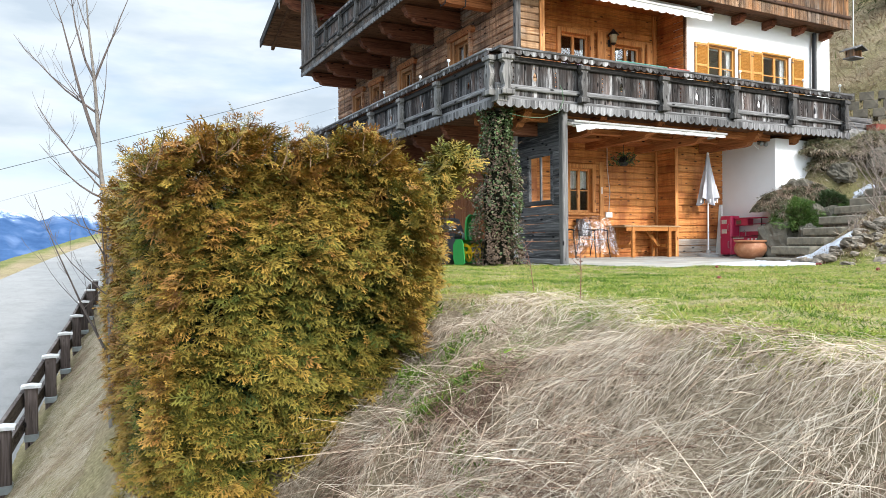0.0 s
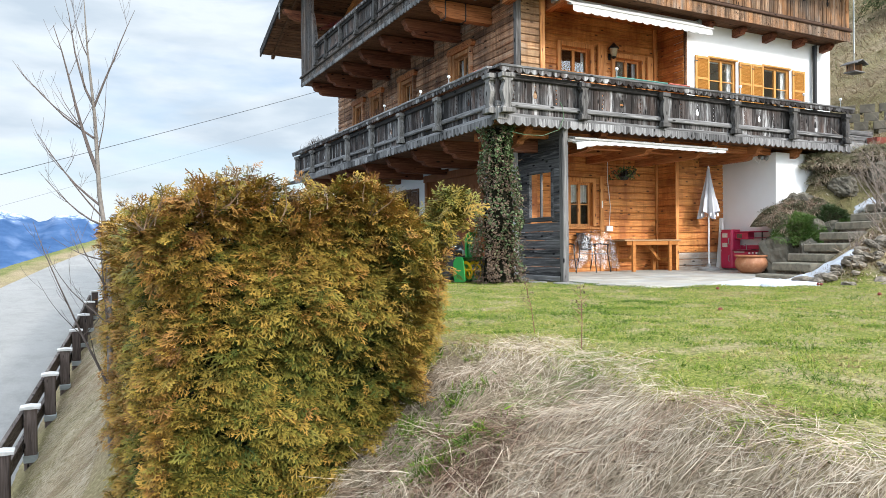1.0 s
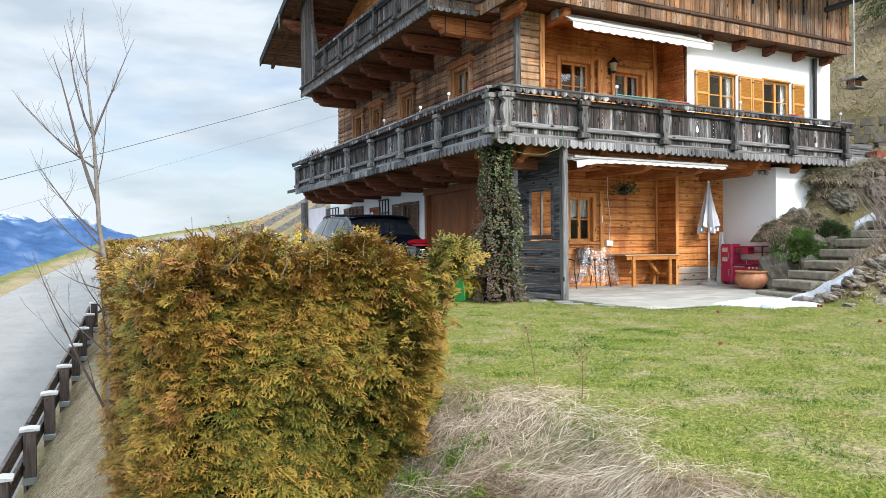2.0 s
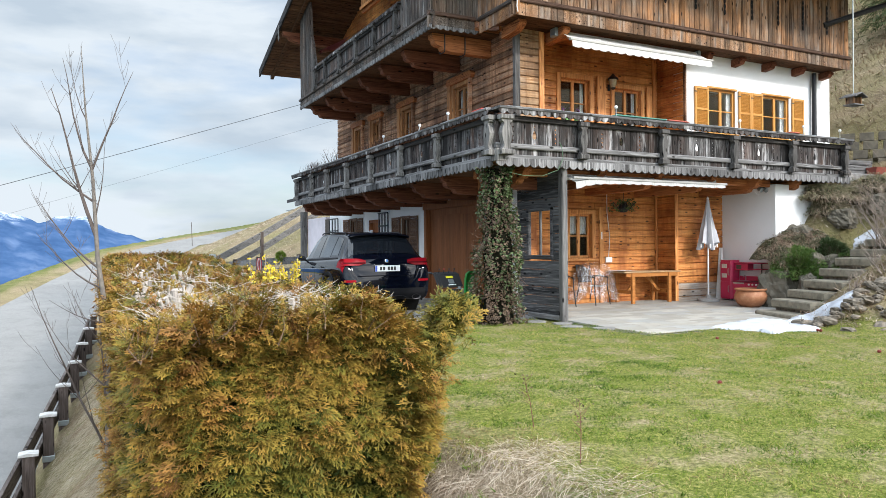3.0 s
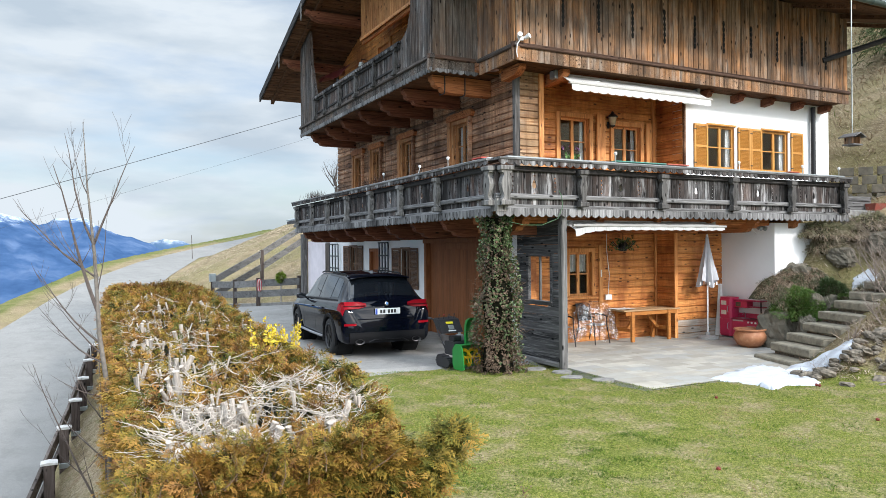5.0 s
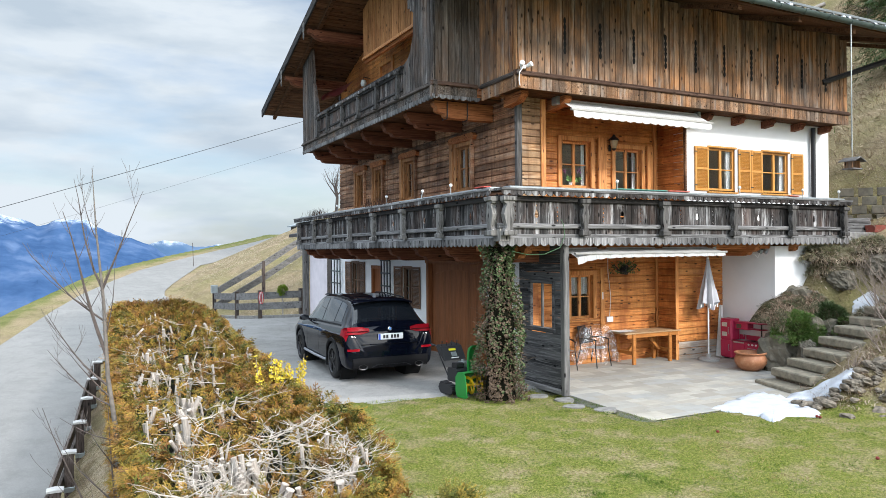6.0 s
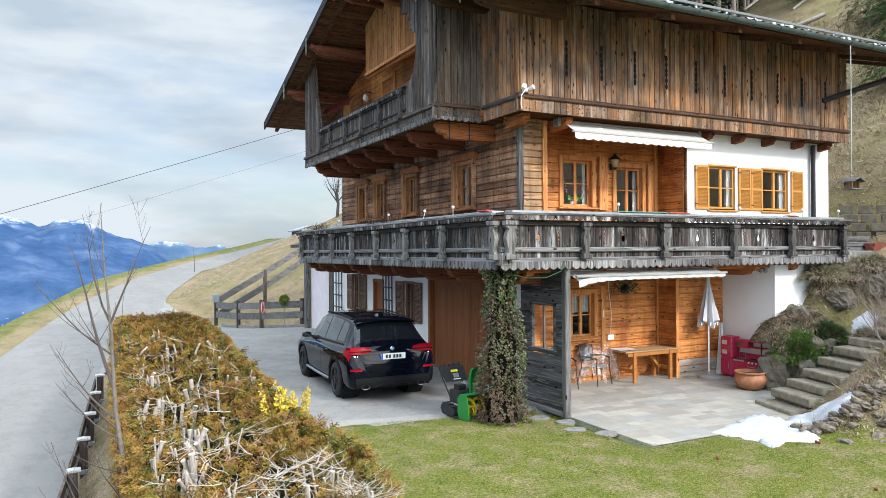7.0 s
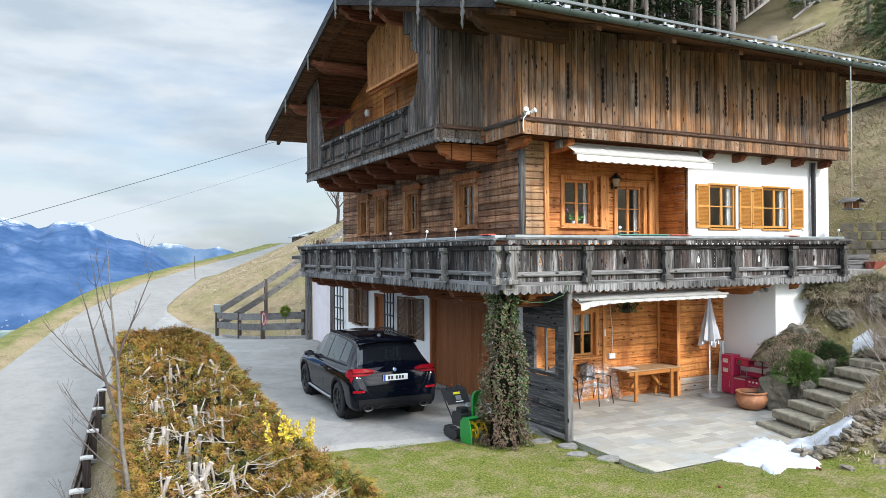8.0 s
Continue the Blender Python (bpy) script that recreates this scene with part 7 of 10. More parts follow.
    part("badge_face", Geo().lathe([(0.028, 0.008), (0.028, 0.0125), (0, 0.0125)], (0, 0, 0), 20, bp), Nodes("badge_blue").done((0.10, 0.25, 0.55), 0.3), bd)
    part("tailgate_strip", Geo().tube([world((x, rear_y(abs(x), 0.76) - 0.012, 0.775)) for x in np.linspace(-0.62, 0.62, 9)], 0.010, 6), paint, car)
    wp = [world((0.02, -2.12, 1.275)), world((0.18, -2.10, 1.285)), world((0.36, -2.09, 1.265))]
    part("rear_wiper", Geo().tube(wp, [0.014, 0.010, 0.006], 6), black, car, "rear window wiper")
    return car


make_car()
# ---- terrace ----
def slab_z(y):
    return 0.06 * smooth(-1.5, 2.4, y)


def make_terrace():
    k = Nodes("quartzite_paving")
    v = k.coords()
    n, m = k.noise(v, 3, 5, 0.6), k.noise(v, 30, 4, 0.6)
    c = k.ramp(k.oi.outputs["Random"], (0.08, (0.31, 0.285, 0.240)), (0.28, (0.37, 0.345, 0.295)), (0.5, (0.34, 0.342, 0.325)), (0.72, (0.41, 0.370, 0.305)), (0.93, (0.46, 0.435, 0.380)))
    c = k.mix(k.ramp(n, (0.4, 0.0), (0.75, 0.5)), c, (0.235, 0.215, 0.180))
    c = k.mix(k.ramp(k.noise(k.place((1, 1, 1)), 0.9, 5, 0.65), (0.42, 0.0), (0.62, 0.35)), c, (0.25, 0.235, 0.20))
    M["paver"] = k.done(c, 0.75, m, 0.3, 0.004)
    rnd = random.Random(4)
    g = Geo()
    g.grid([[(x, y, slab_z(y) - 0.006) for x in (1.56, 8.2)] for y in (-2.1, -1.5, -0.5, 0.5, 1.5, 2.7)])
    g.box(1.56, 8.2, -2.12, -2.09, -0.2, -0.012).box(1.53, 1.56, -2.12, 0.0, -0.2, -0.01)
    ter = tagged(new("terrace", g.mesh("terrace", M["concrete"])), "terrace paved with pale grey-green stone slabs", "terrace", kind="structure")
    y = -2.12
    while y < 2.58:
        d = rnd.choice((0.20, 0.24, 0.28))
        x = 1.52
        while x < 8.0:
            w = rnd.choice((0.30, 0.42, 0.52, 0.62))
            xe = min(x + w, 8.15)
            o = new("paving_slab", Geo().box(0, xe - x - 0.005, 0, min(d, 2.64 - y) - 0.005, -0.03, 0.0, 0.002).mesh("paving_slab", M["paver"]))
            hang(o, ter)
            o.matrix_basis = Matrix.Translation((x, y, slab_z(y) + rnd.uniform(-0.001, 0.001))) @ Matrix.Rotation(math.atan2(slab_z(y + d) - slab_z(y), d), 4, "X")
            x = xe
        y += d
    # stepping stones in the lawn
    for x, y in ((1.0, 0.35), (1.25, -0.15), (1.05, -0.7), (1.35, -1.15)):
        g = Geo()
        n = 9
        pts = [(0.22 * math.cos(2 * math.pi * i / n) * rnd.uniform(0.8, 1.15), 0.16 * math.sin(2 * math.pi * i / n) * rnd.uniform(0.8, 1.15)) for i in range(n)]
        g.prism(pts, (x, y, ground_z(x, y) - 0.045), (1, 0, 0), (0, 1, 0), (0, 0, 0.055))
        solo("stepping_stone", g, M["stone"], "flat grey stepping stone set in the lawn", "stone", "stepping stones by the terrace")


make_terrace()


def make_screen():
    sc = thing("wooden_screen", (1.47, 0.8, 0), "blackened plank screen with an open window at the terrace edge", "screen")
    hole = [(0.46, 1.20, 1.22, 2.08)]
    for r in range(16):
        a = 0.10 + r * 0.17
        for p, q in spans(0.14, 1.62, hole, a, a + 0.17):
            part("plank", Geo().box(1.452, 1.485, p, q, a, a + 0.166, 0.006), M["black_wood"], sc)
    part("window_frame", Geo().box(1.43, 1.50, 0.40, 0.47, 1.15, 2.15, 0.006).box(1.43, 1.50, 1.19, 1.26, 1.15, 2.15, 0.006).box(1.42, 1.51, 0.38, 1.28, 1.14, 1.21, 0.006).box(1.43, 1.50, 0.40, 1.26, 2.08, 2.14, 0.006), M["black_wood"], sc)
    part("mullion", Geo().box(1.45, 1.49, 0.80, 0.85, 1.21, 2.08, 0.006), M["black_wood_z"], sc)
    part("window_sill", Geo().box(1.40, 1.53, 0.38, 1.28, 1.205, 1.225, 0.005), M["grey_y"], sc, "pale grey sill")
    part("post", Geo().box(1.40, 1.53, 0.03, 0.16, 0.0, 2.86, 0.015), M["black_wood_z"], sc, "grey weathered post")
    part("ground_sill", Geo().box(1.42, 1.53, 0.16, 1.62, 0.0, 0.10, 0.01), M["grey_y"], sc)


make_screen()
M["ivy"] = leafy("ivy_leaves", (0.022, 0.045, 0.012), (0.040, 0.078, 0.020), (0.070, 0.115, 0.034), (0.10, 0.135, 0.055), (0.16, 0.19, 0.095), rough=0.6)
M["dead_leaf"] = leafy("withered_leaves", (0.075, 0.045, 0.028), (0.13, 0.082, 0.050), (0.20, 0.145, 0.095), (0.05, 0.030, 0.020))


def leaf_template(lobes=3):
    v, f = [], []
    for i in range(lobes):
        a = radians((i - (lobes - 1) / 2) * 52)
        L = 1.0 if i == lobes // 2 else 0.72
        c, s = math.cos(a), math.sin(a)

        def p(x, y, z):
            return (x * c + y * s, y * c - x * s, z)

        o = len(v)
        v += [(0, 0, 0), p(0.28, 0.42 * L, 0.06), p(0, L, -0.06), p(-0.28, 0.42 * L, 0.06)]
        f.append((o, o + 1, o + 2, o + 3))
    return np.array(v, float), np.array(f), np.zeros(len(v))


def make_ivy():
    rnd, rng = random.Random(12), np.random.RandomState(12)
    cx, cy = 0.28, 0.48
    ivy = thing("ivy_column", (cx, cy, 0), "balcony post overgrown with green and withered ivy", "ivy")
    part("post", Geo().box(cx - 0.11, cx + 0.11, cy - 0.11, cy + 0.11, -0.1, 2.86, 0.02), M["black_wood_z"], ivy)

    def radius(z):
        return lerp(z, ((0, 0.50), (0.5, 0.46), (1.2, 0.47), (2.0, 0.36), (2.55, 0.30), (2.85, 0.34)))

    for dead in (0, 1):
        pos, nrm, size = [], [], []
        for _ in range(15000 if not dead else 14000):
            z = rnd.random() * 2.85
            a = rnd.uniform(0, 2 * math.pi)
            if nz(math.cos(a) * 3.1, math.sin(a) * 3.1, z * 4) < -0.30:
                continue
            left = 0.5 + 0.5 * math.cos(a - radians(200))
            p_dead = 0.34 + 0.40 * left + 0.3 * smooth(0.8, 0.1, z) - 0.35 * smooth(1.8, 2.6, z)
            if (rnd.random() < p_dead) != bool(dead):
                continue
            r = radius(z) * (0.80 + 0.55 * nz(math.cos(a) * 2, math.sin(a) * 2, z * 2.2)) + rnd.uniform(-0.10, 0.05)
            pos.append((cx + r * math.cos(a), cy + r * math.sin(a), z))
            nrm.append((math.cos(a) * 0.6 + rnd.uniform(-0.5, 0.5), math.sin(a) * 0.6 + rnd.uniform(-0.5, 0.5), rnd.uniform(-1.2, -0.1)))
            size.append(rnd.uniform(0.022, 0.050) * (1 if not dead else 0.9))
        pos, nrm, size = np.array(pos), np.array(nrm), np.array(size)
        V, F, T, P = scatter([leaf_template(3), leaf_template(5)], rng.randint(0, 2, len(pos)), pos, turn_to(nrm, rng.uniform(-0.9, 0.9, len(pos))), size, size)
        o = part("withered_leaves" if dead else "leaves", quads("ivy", V, F, M["dead_leaf"] if dead else M["ivy"]), None, ivy, "withered brown ivy" if dead else "glossy green ivy leaves")
        o["kind"] = "stuff"
    # hull behind the leaves, coloured near black as the shade among them
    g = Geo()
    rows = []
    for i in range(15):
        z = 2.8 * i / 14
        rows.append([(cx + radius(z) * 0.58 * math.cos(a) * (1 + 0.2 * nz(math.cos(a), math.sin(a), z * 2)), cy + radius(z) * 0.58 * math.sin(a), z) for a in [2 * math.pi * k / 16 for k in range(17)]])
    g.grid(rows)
    part("stem_mass", g, M["shade_core"], ivy)
    g = Geo()
    for k in range(130):
        a, z = rnd.uniform(0, 6.28), rnd.uniform(0.05, 2.5)
        r = radius(z) * 0.8
        p = Vector((cx + r * math.cos(a), cy + r * math.sin(a), z))
        pts = [p]
        for q in range(4):
            pts.append(pts[-1] + Vector((math.cos(a) * 0.05 + rnd.uniform(-0.05, 0.05), math.sin(a) * 0.04 + rnd.uniform(-0.05, 0.05), rnd.uniform(-0.07, 0.06))))
        g.tube(pts, [0.004, 0.003, 0.003, 0.002, 0.0015], 4)
    o = part("runners", g, M["bark_grey_brown"], ivy, "thin bare runners")
    o["kind"] = "stuff"


make_ivy()


def make_table():
    z = slab_z(2.1)
    t = thing("table", (5.4, 2.2, z), "orange pine terrace table with a bleached top and crossed braces", "table")
    for k in range(5):
        y = 1.90 + k * 0.132
        part("top_board", Geo().box(4.52, 6.25, y, y + 0.127, z + 0.705, z + 0.735, 0.005), M["table_top"], t)
    part("apron", Geo().box(4.60, 6.18, 1.925, 1.95, z + 0.61, z + 0.705, 0.005), M["table"], t)
    part("apron", Geo().box(4.60, 6.18, 2.50, 2.525, z + 0.61, z + 0.705, 0.005), M["table"], t)
    for x in (4.80, 5.92):
        for y in (1.90, 2.44):
            part("leg", Geo().box(x - 0.045, x + 0.045, y, y + 0.065, z, z + 0.70, 0.008), M["table"], t)
        part("stretcher", Geo().box(x - 0.03, x + 0.03, 2.0, 2.46, z + 0.22, z + 0.30, 0.006), M["table"], t)
    part("brace", Geo().prism([(0, 0), (0.09, 0), (0.45, 0.42), (0.36, 0.42)], (4.86, 2.2, z + 0.26), (1, 0, 0), UP, (0, 0.05, 0)), M["table"], t)
    part("brace", Geo().prism([(0, 0), (0.09, 0), (-0.32, 0.42), (-0.41, 0.42)], (5.80, 2.2, z + 0.26), (1, 0, 0), UP, (0, 0.05, 0)), M["table"], t)
    g = Geo()
    g.grid([[(4.50 + 0.52 * i / 8, 2.05 + 0.4 * j / 6, z + 0.742 + 0.012 * nz(i * 0.9, j * 0.9) + 0.012) for i in range(9)] for j in range(7)])
    solo("folded_cloth", g, M["curtain"], "crumpled white cloth lying on the table", "cloth", smooth=True)


make_table()


def make_chair(m, covered):
    ch = tagged(new("garden_chair"), "dark metal garden chair" + (" under a clear plastic cover" if covered else " beside the screen"), "chair", "chairs on the terrace")
    ch.matrix_basis = Matrix.Translation(m.translation)
    steel = M["iron"]

    def pt(*p):
        return m @ Vector(p)

    for sx in (-0.24, 0.24):
        part("leg", Geo().tube([pt(sx * 1.12, -0.28, 0), pt(sx, -0.22, 0.42), pt(sx, -0.22, 0.62)], 0.012, 8), steel, ch)
        part("leg", Geo().tube([pt(sx * 1.12, 0.30, 0), pt(sx, 0.20, 0.42), pt(sx, 0.28, 0.88)], 0.012, 8), steel, ch)
        part("armrest", Geo().tube([pt(sx, -0.24, 0.62), pt(sx * 1.05, 0.0, 0.65), pt(sx, 0.25, 0.63)], 0.016, 8), steel, ch)
    g = Geo()
    g.grid([[tuple(pt(-0.23 + 0.46 * i / 6, -0.22 + 0.43 * j / 6, 0.43 - 0.02 * math.sin(math.pi * i / 6))) for i in range(7)] for j in range(7)])
    part("seat", g, M["zinc"], ch, "mesh seat")
    g = Geo()
    g.grid([[tuple(pt(-0.23 + 0.46 * i / 6, 0.22 + 0.02 * math.sin(math.pi * i / 6) + 0.10 * j / 6, 0.5 + 0.4 * j / 6)) for i in range(7)] for j in range(7)])
    part("backrest", g, steel, ch, "dark backrest")
    return ch


make_chair(Matrix.Translation((3.92, 2.28, slab_z(2.2))) @ Matrix.Rotation(radians(14), 4, "Z"), True)
make_chair(Matrix.Translation((2.98, 2.28, slab_z(2.2))) @ Matrix.Rotation(radians(-12), 4, "Z"), False)


def make_cover():
    """A clear film thrown over the chair: stiff folds that catch the light."""
    k = Nodes("clear_plastic")
    crease = k.voronoi(k.coords((9, 9, 5), offset=False), 1.0, "DISTANCE_TO_EDGE")
    bump = k.t.nodes.new("ShaderNodeBump")
    bump.inputs["Strength"].default_value, bump.inputs["Distance"].default_value = 1.0, 0.05
    k.link(k.mix(0.5, crease, k.noise(k.coords(offset=False), 11, 5, 0.7)), bump.inputs["Height"])
    clear, shine, mx = k.t.nodes.new("ShaderNodeBsdfTransparent"), k.t.nodes.new("ShaderNodeBsdfGlossy"), k.t.nodes.new("ShaderNodeMixShader")
    shine.inputs["Roughness"].default_value, mx.inputs[0].default_value = 0.12, 0.17
    k.link(bump.outputs[0], shine.inputs["Normal"])
    k.link(clear.outputs[0], mx.inputs[1])
    k.link(shine.outputs[0], mx.inputs[2])
    k.link(mx.outputs[0], k.t.nodes["Material Output"].inputs["Surface"])
    pl = k.m
    g = Geo()
    n = 72
    z0 = slab_z(2)
    rows = []
    for r, z in ((0.02, 0.95), (0.20, 0.95), (0.33, 0.92), (0.42, 0.84), (0.47, 0.70), (0.50, 0.55), (0.53, 0.40), (0.56, 0.28), (0.58, 0.18)):
        row = []
        for i in range(n + 1):
            a = 2 * math.pi * (i % n) / n
            fold = (0.98 - z) * 0.11 * math.sin(a * 8 + 1.5 * math.sin(a * 3)) + 0.06 * nz(math.cos(a) * 4, math.sin(a) * 4, z * 6)
            x, y = 3.92 + (r + fold) * 1.0 * math.cos(a), 2.26 + (r + fold) * 0.62 * math.sin(a)
            row.append((x, min(y, 2.60), z0 + z + 0.03 * nz(math.cos(a) * 2, math.sin(a) * 2, z * 4) + (0.10 * math.sin(a * 5) if z < 0.2 else 0)))
        rows.append(row)
    g.grid(rows)
    o = solo("plastic_cover", g, pl, "crumpled clear plastic sheet draped over a chair", "cover")
    o.visible_shadow = False


make_cover()


def make_parasol():
    x, y = 6.82, 1.58
    z = slab_z(y)
    p = thing("parasol", (x, y, z), "closed white garden parasol in a round base", "parasol")
    part("base", Geo().lathe([(0.0, 0), (0.25, 0), (0.25, 0.05), (0.20, 0.07), (0.06, 0.085), (0.045, 0.16), (0.0, 0.16)], (x, y, z), 28), M["concrete"], p, "round pale base", True)
    part("pole", Geo().tube([(x, y, z + 0.08), (x, y, z + 2.42)], 0.019, 10), M["white"], p, "white pole", True)
    g = Geo()
    n = 64
    rows = []
    for i in range(15):
        t = i / 14
        r = lerp(t, ((0, 0.03), (0.2, 0.06), (0.5, 0.12), (0.8, 0.17), (1.0, 0.20)))
        row = []
        for k in range(n + 1):
            a = 2 * math.pi * k / n
            f = 1 + 0.38 * t * math.sin(a * 6 + 0.6 * math.sin(2 * a)) + 0.10 * t * math.sin(a * 13)
            row.append((x + r * f * math.cos(a), y + r * f * math.sin(a) * 0.9, z + 2.44 - 1.13 * t - (0.09 * t * math.sin(a * 3 + 1) if t > 0.7 else 0)))
        rows.append(row)
    g.grid(rows)
    part("canopy", g, plain("white_canopy_cloth", (0.50, 0.50, 0.53), 0.9, 0.06, 6), p, "folded white canopy", True)
    part("finial", Geo().lathe([(0.0, 0), (0.03, 0), (0.03, 0.04), (0.012, 0.08), (0, 0.085)], (x, y, z + 2.41), 12), M["white"], p, smooth=True)
    for k in range(6):
        a = 2 * math.pi * k / 6
        part("strap_tip", Geo().box(x + 0.23 * math.cos(a) - 0.02, x + 0.23 * math.cos(a) + 0.02, y + 0.2 * math.sin(a) - 0.004, y + 0.2 * math.sin(a) + 0.004, z + 1.28, z + 1.36), M["white"], p)


make_parasol()


def make_toy_kitchen():
    z = slab_z(1)
    m = axes((7.70, 0.62, z), (0, 1, 0), UP, (-1, 0, 0)) @ Matrix.Diagonal((1, 1, 1, 1))
    # along the wall (0 is the low end), up, out of the wall
    k = thing("toy_kitchen", (7.55, 1.2, z), "raspberry-red wooden toy kitchen with hob and sink", "toy kitchen")
    red = plain("raspberry_paint", (0.46, 0.022, 0.075), 0.4, 0.08, 6)
    dk = plain("dark_red_paint", (0.24, 0.012, 0.04), 0.5, 0.1, 6)
    fr = part("fridge", Geo().box(0.78, 1.12, 0.05, 0.98, 0.0, 0.30, 0.03, m), red, k, "tall toy fridge")
    part("fridge_door", Geo().box(0.80, 1.10, 0.08, 0.46, 0.30, 0.32, 0.01, m), red, fr)
    part("fridge_door", Geo().box(0.80, 1.10, 0.49, 0.93, 0.30, 0.32, 0.01, m), red, fr)
    for a in (0.56, 0.79):
        part("picture_panel", Geo().box(0.90, 1.05, a, a + 0.10, 0.32, 0.327, 0, m), plain("pale_print", (0.55, 0.52, 0.46), 0.5, 0.2, 30), fr)
    part("cabinet", Geo().box(0.0, 0.77, 0.05, 0.46, 0.0, 0.28, 0.015, m), red, k)
    wt = part("worktop", Geo().box(-0.01, 0.78, 0.46, 0.49, 0.0, 0.31, 0.01, m), dk, k)
    part("sink_bowl", Geo().box(0.45, 0.68, 0.488, 0.495, 0.05, 0.25, 0, m), M["zinc"], wt)
    part("tap", Geo().tube([m @ Vector(p) for p in ((0.57, 0.49, 0.06), (0.57, 0.60, 0.06), (0.57, 0.62, 0.10), (0.57, 0.58, 0.15))], 0.010, 6), M["zinc"], wt)
    for a in (0.12, 0.28):
        part("hob_ring", Geo().lathe([(0.0, 0), (0.06, 0), (0.06, 0.012), (0.0, 0.014)], (0, 0, 0), 16, m @ Matrix.Translation((a, 0.49, 0.15)) @ Matrix.Rotation(radians(-90), 4, "X")), M["iron"], wt)
    for a in (0.10, 0.20, 0.30):
        part("knob", Geo().lathe([(0.0, 0), (0.024, 0), (0.022, 0.02), (0, 0.022)], (0, 0, 0), 12, m @ Matrix.Translation((a, 0.415, 0.28))), M["white"], k, "white knob")
    ov = part("oven_door", Geo().box(0.06, 0.36, 0.09, 0.37, 0.28, 0.30, 0.008, m), red, k)
    part("oven_window", Geo().box(0.11, 0.31, 0.14, 0.28, 0.30, 0.304, 0, m), M["glass"], ov)
    part("handle", Geo().tube([m @ Vector(p) for p in ((0.10, 0.33, 0.30), (0.12, 0.33, 0.33), (0.30, 0.33, 0.33), (0.32, 0.33, 0.30))], 0.008, 6), M["zinc"], ov)
    for b, d in ((0.09, 0.46), (0.50, 0.88)):
        part("handle", Geo().tube([m @ Vector(p) for p in ((0.84, b + 0.12, 0.32), (0.84, b + 0.14, 0.35), (0.84, b + 0.26, 0.35), (0.84, b + 0.28, 0.32))], 0.008, 6), M["zinc"], fr)
    part("cabinet_door", Geo().box(0.42, 0.74, 0.09, 0.40, 0.28, 0.295, 0.008, m), red, k)
    part("control_panel", Geo().box(0.44, 0.74, 0.425, 0.455, 0.285, 0.29, 0, m), plain("pale_print_b", (0.5, 0.47, 0.42), 0.5, 0.2, 30), k)
    up = part("upper_shelf", Geo().box(0.0, 0.78, 0.90, 0.93, 0.0, 0.22, 0.01, m).box(0.0, 0.40, 0.76, 0.78, 0.0, 0.20, 0.008, m), red, k)
    part("upper_cupboard", Geo().box(0.40, 0.77, 0.74, 0.90, 0.0, 0.20, 0.01, m), red, up)
    part("oven_glass", Geo().box(0.58, 0.72, 0.77, 0.87, 0.20, 0.206, 0, m), M["glass"], up)
    for a in (0.01, 0.03):
        part("rod", Geo().tube([m @ Vector((a, 0.49, 0.19)), m @ Vector((a, 0.90, 0.19))], 0.008, 6), M["iron"], up)
    part("back_panel", Geo().box(0.0, 0.78, 0.49, 0.60, 0.0, 0.02, 0, m), red, k)
    for a in (0.04, 0.72, 0.84, 1.06):
        part("foot", Geo().box(a, a + 0.04, 0, 0.05, 0.22, 0.26, 0, m), M["zinc"], k)
    # the white sheet beside it
    g = Geo()
    g.grid([[(7.62 - 0.14 * j / 10 - 0.02 * math.sin(i * 1.3), 1.96 - 0.26 * i / 8 * (0.35 + 0.65 * j / 10), z + 1.28 - 1.27 * j / 10) for i in range(9)] for j in range(11)])
    solo("white_sheet", g, M["curtain"], "white sheet hanging against the wall behind the toy kitchen", "sheet", smooth=True)


make_toy_kitchen()


def make_pot():
    x, y = 6.66, 0.25
    z = slab_z(y)
    k = Nodes("terracotta")
    n = k.noise(k.coords(), 7, 5, 0.65)
    tm = k.done(k.ramp(n, (0.3, (0.28, 0.105, 0.045)), (0.55, (0.40, 0.165, 0.075)), (0.8, (0.50, 0.27, 0.15))), 0.6, n, 0.2, 0.004)
    pot = thing("flower_pot", (x, y, z), "large glazed terracotta plant bowl standing on the paving", "plant pot")
    part("bowl", Geo().lathe([(0.0, 0), (0.18, 0), (0.27, 0.06), (0.335, 0.17), (0.34, 0.25), (0.30, 0.34), (0.29, 0.355), (0.335, 0.37), (0.34, 0.395), (0.325, 0.405), (0.285, 0.395), (0.27, 0.33), (0.0, 0.30)], (x, y, z), 40), tm, pot, smooth=True)
    part("soil", Geo().lathe([(0.0, 0.315), (0.27, 0.318), (0.272, 0.33), (0.0, 0.335)], (x, y, z), 24), plain("dry_soil", (0.06, 0.045, 0.035), 0.95, 0.4, 30), pot)


make_pot()


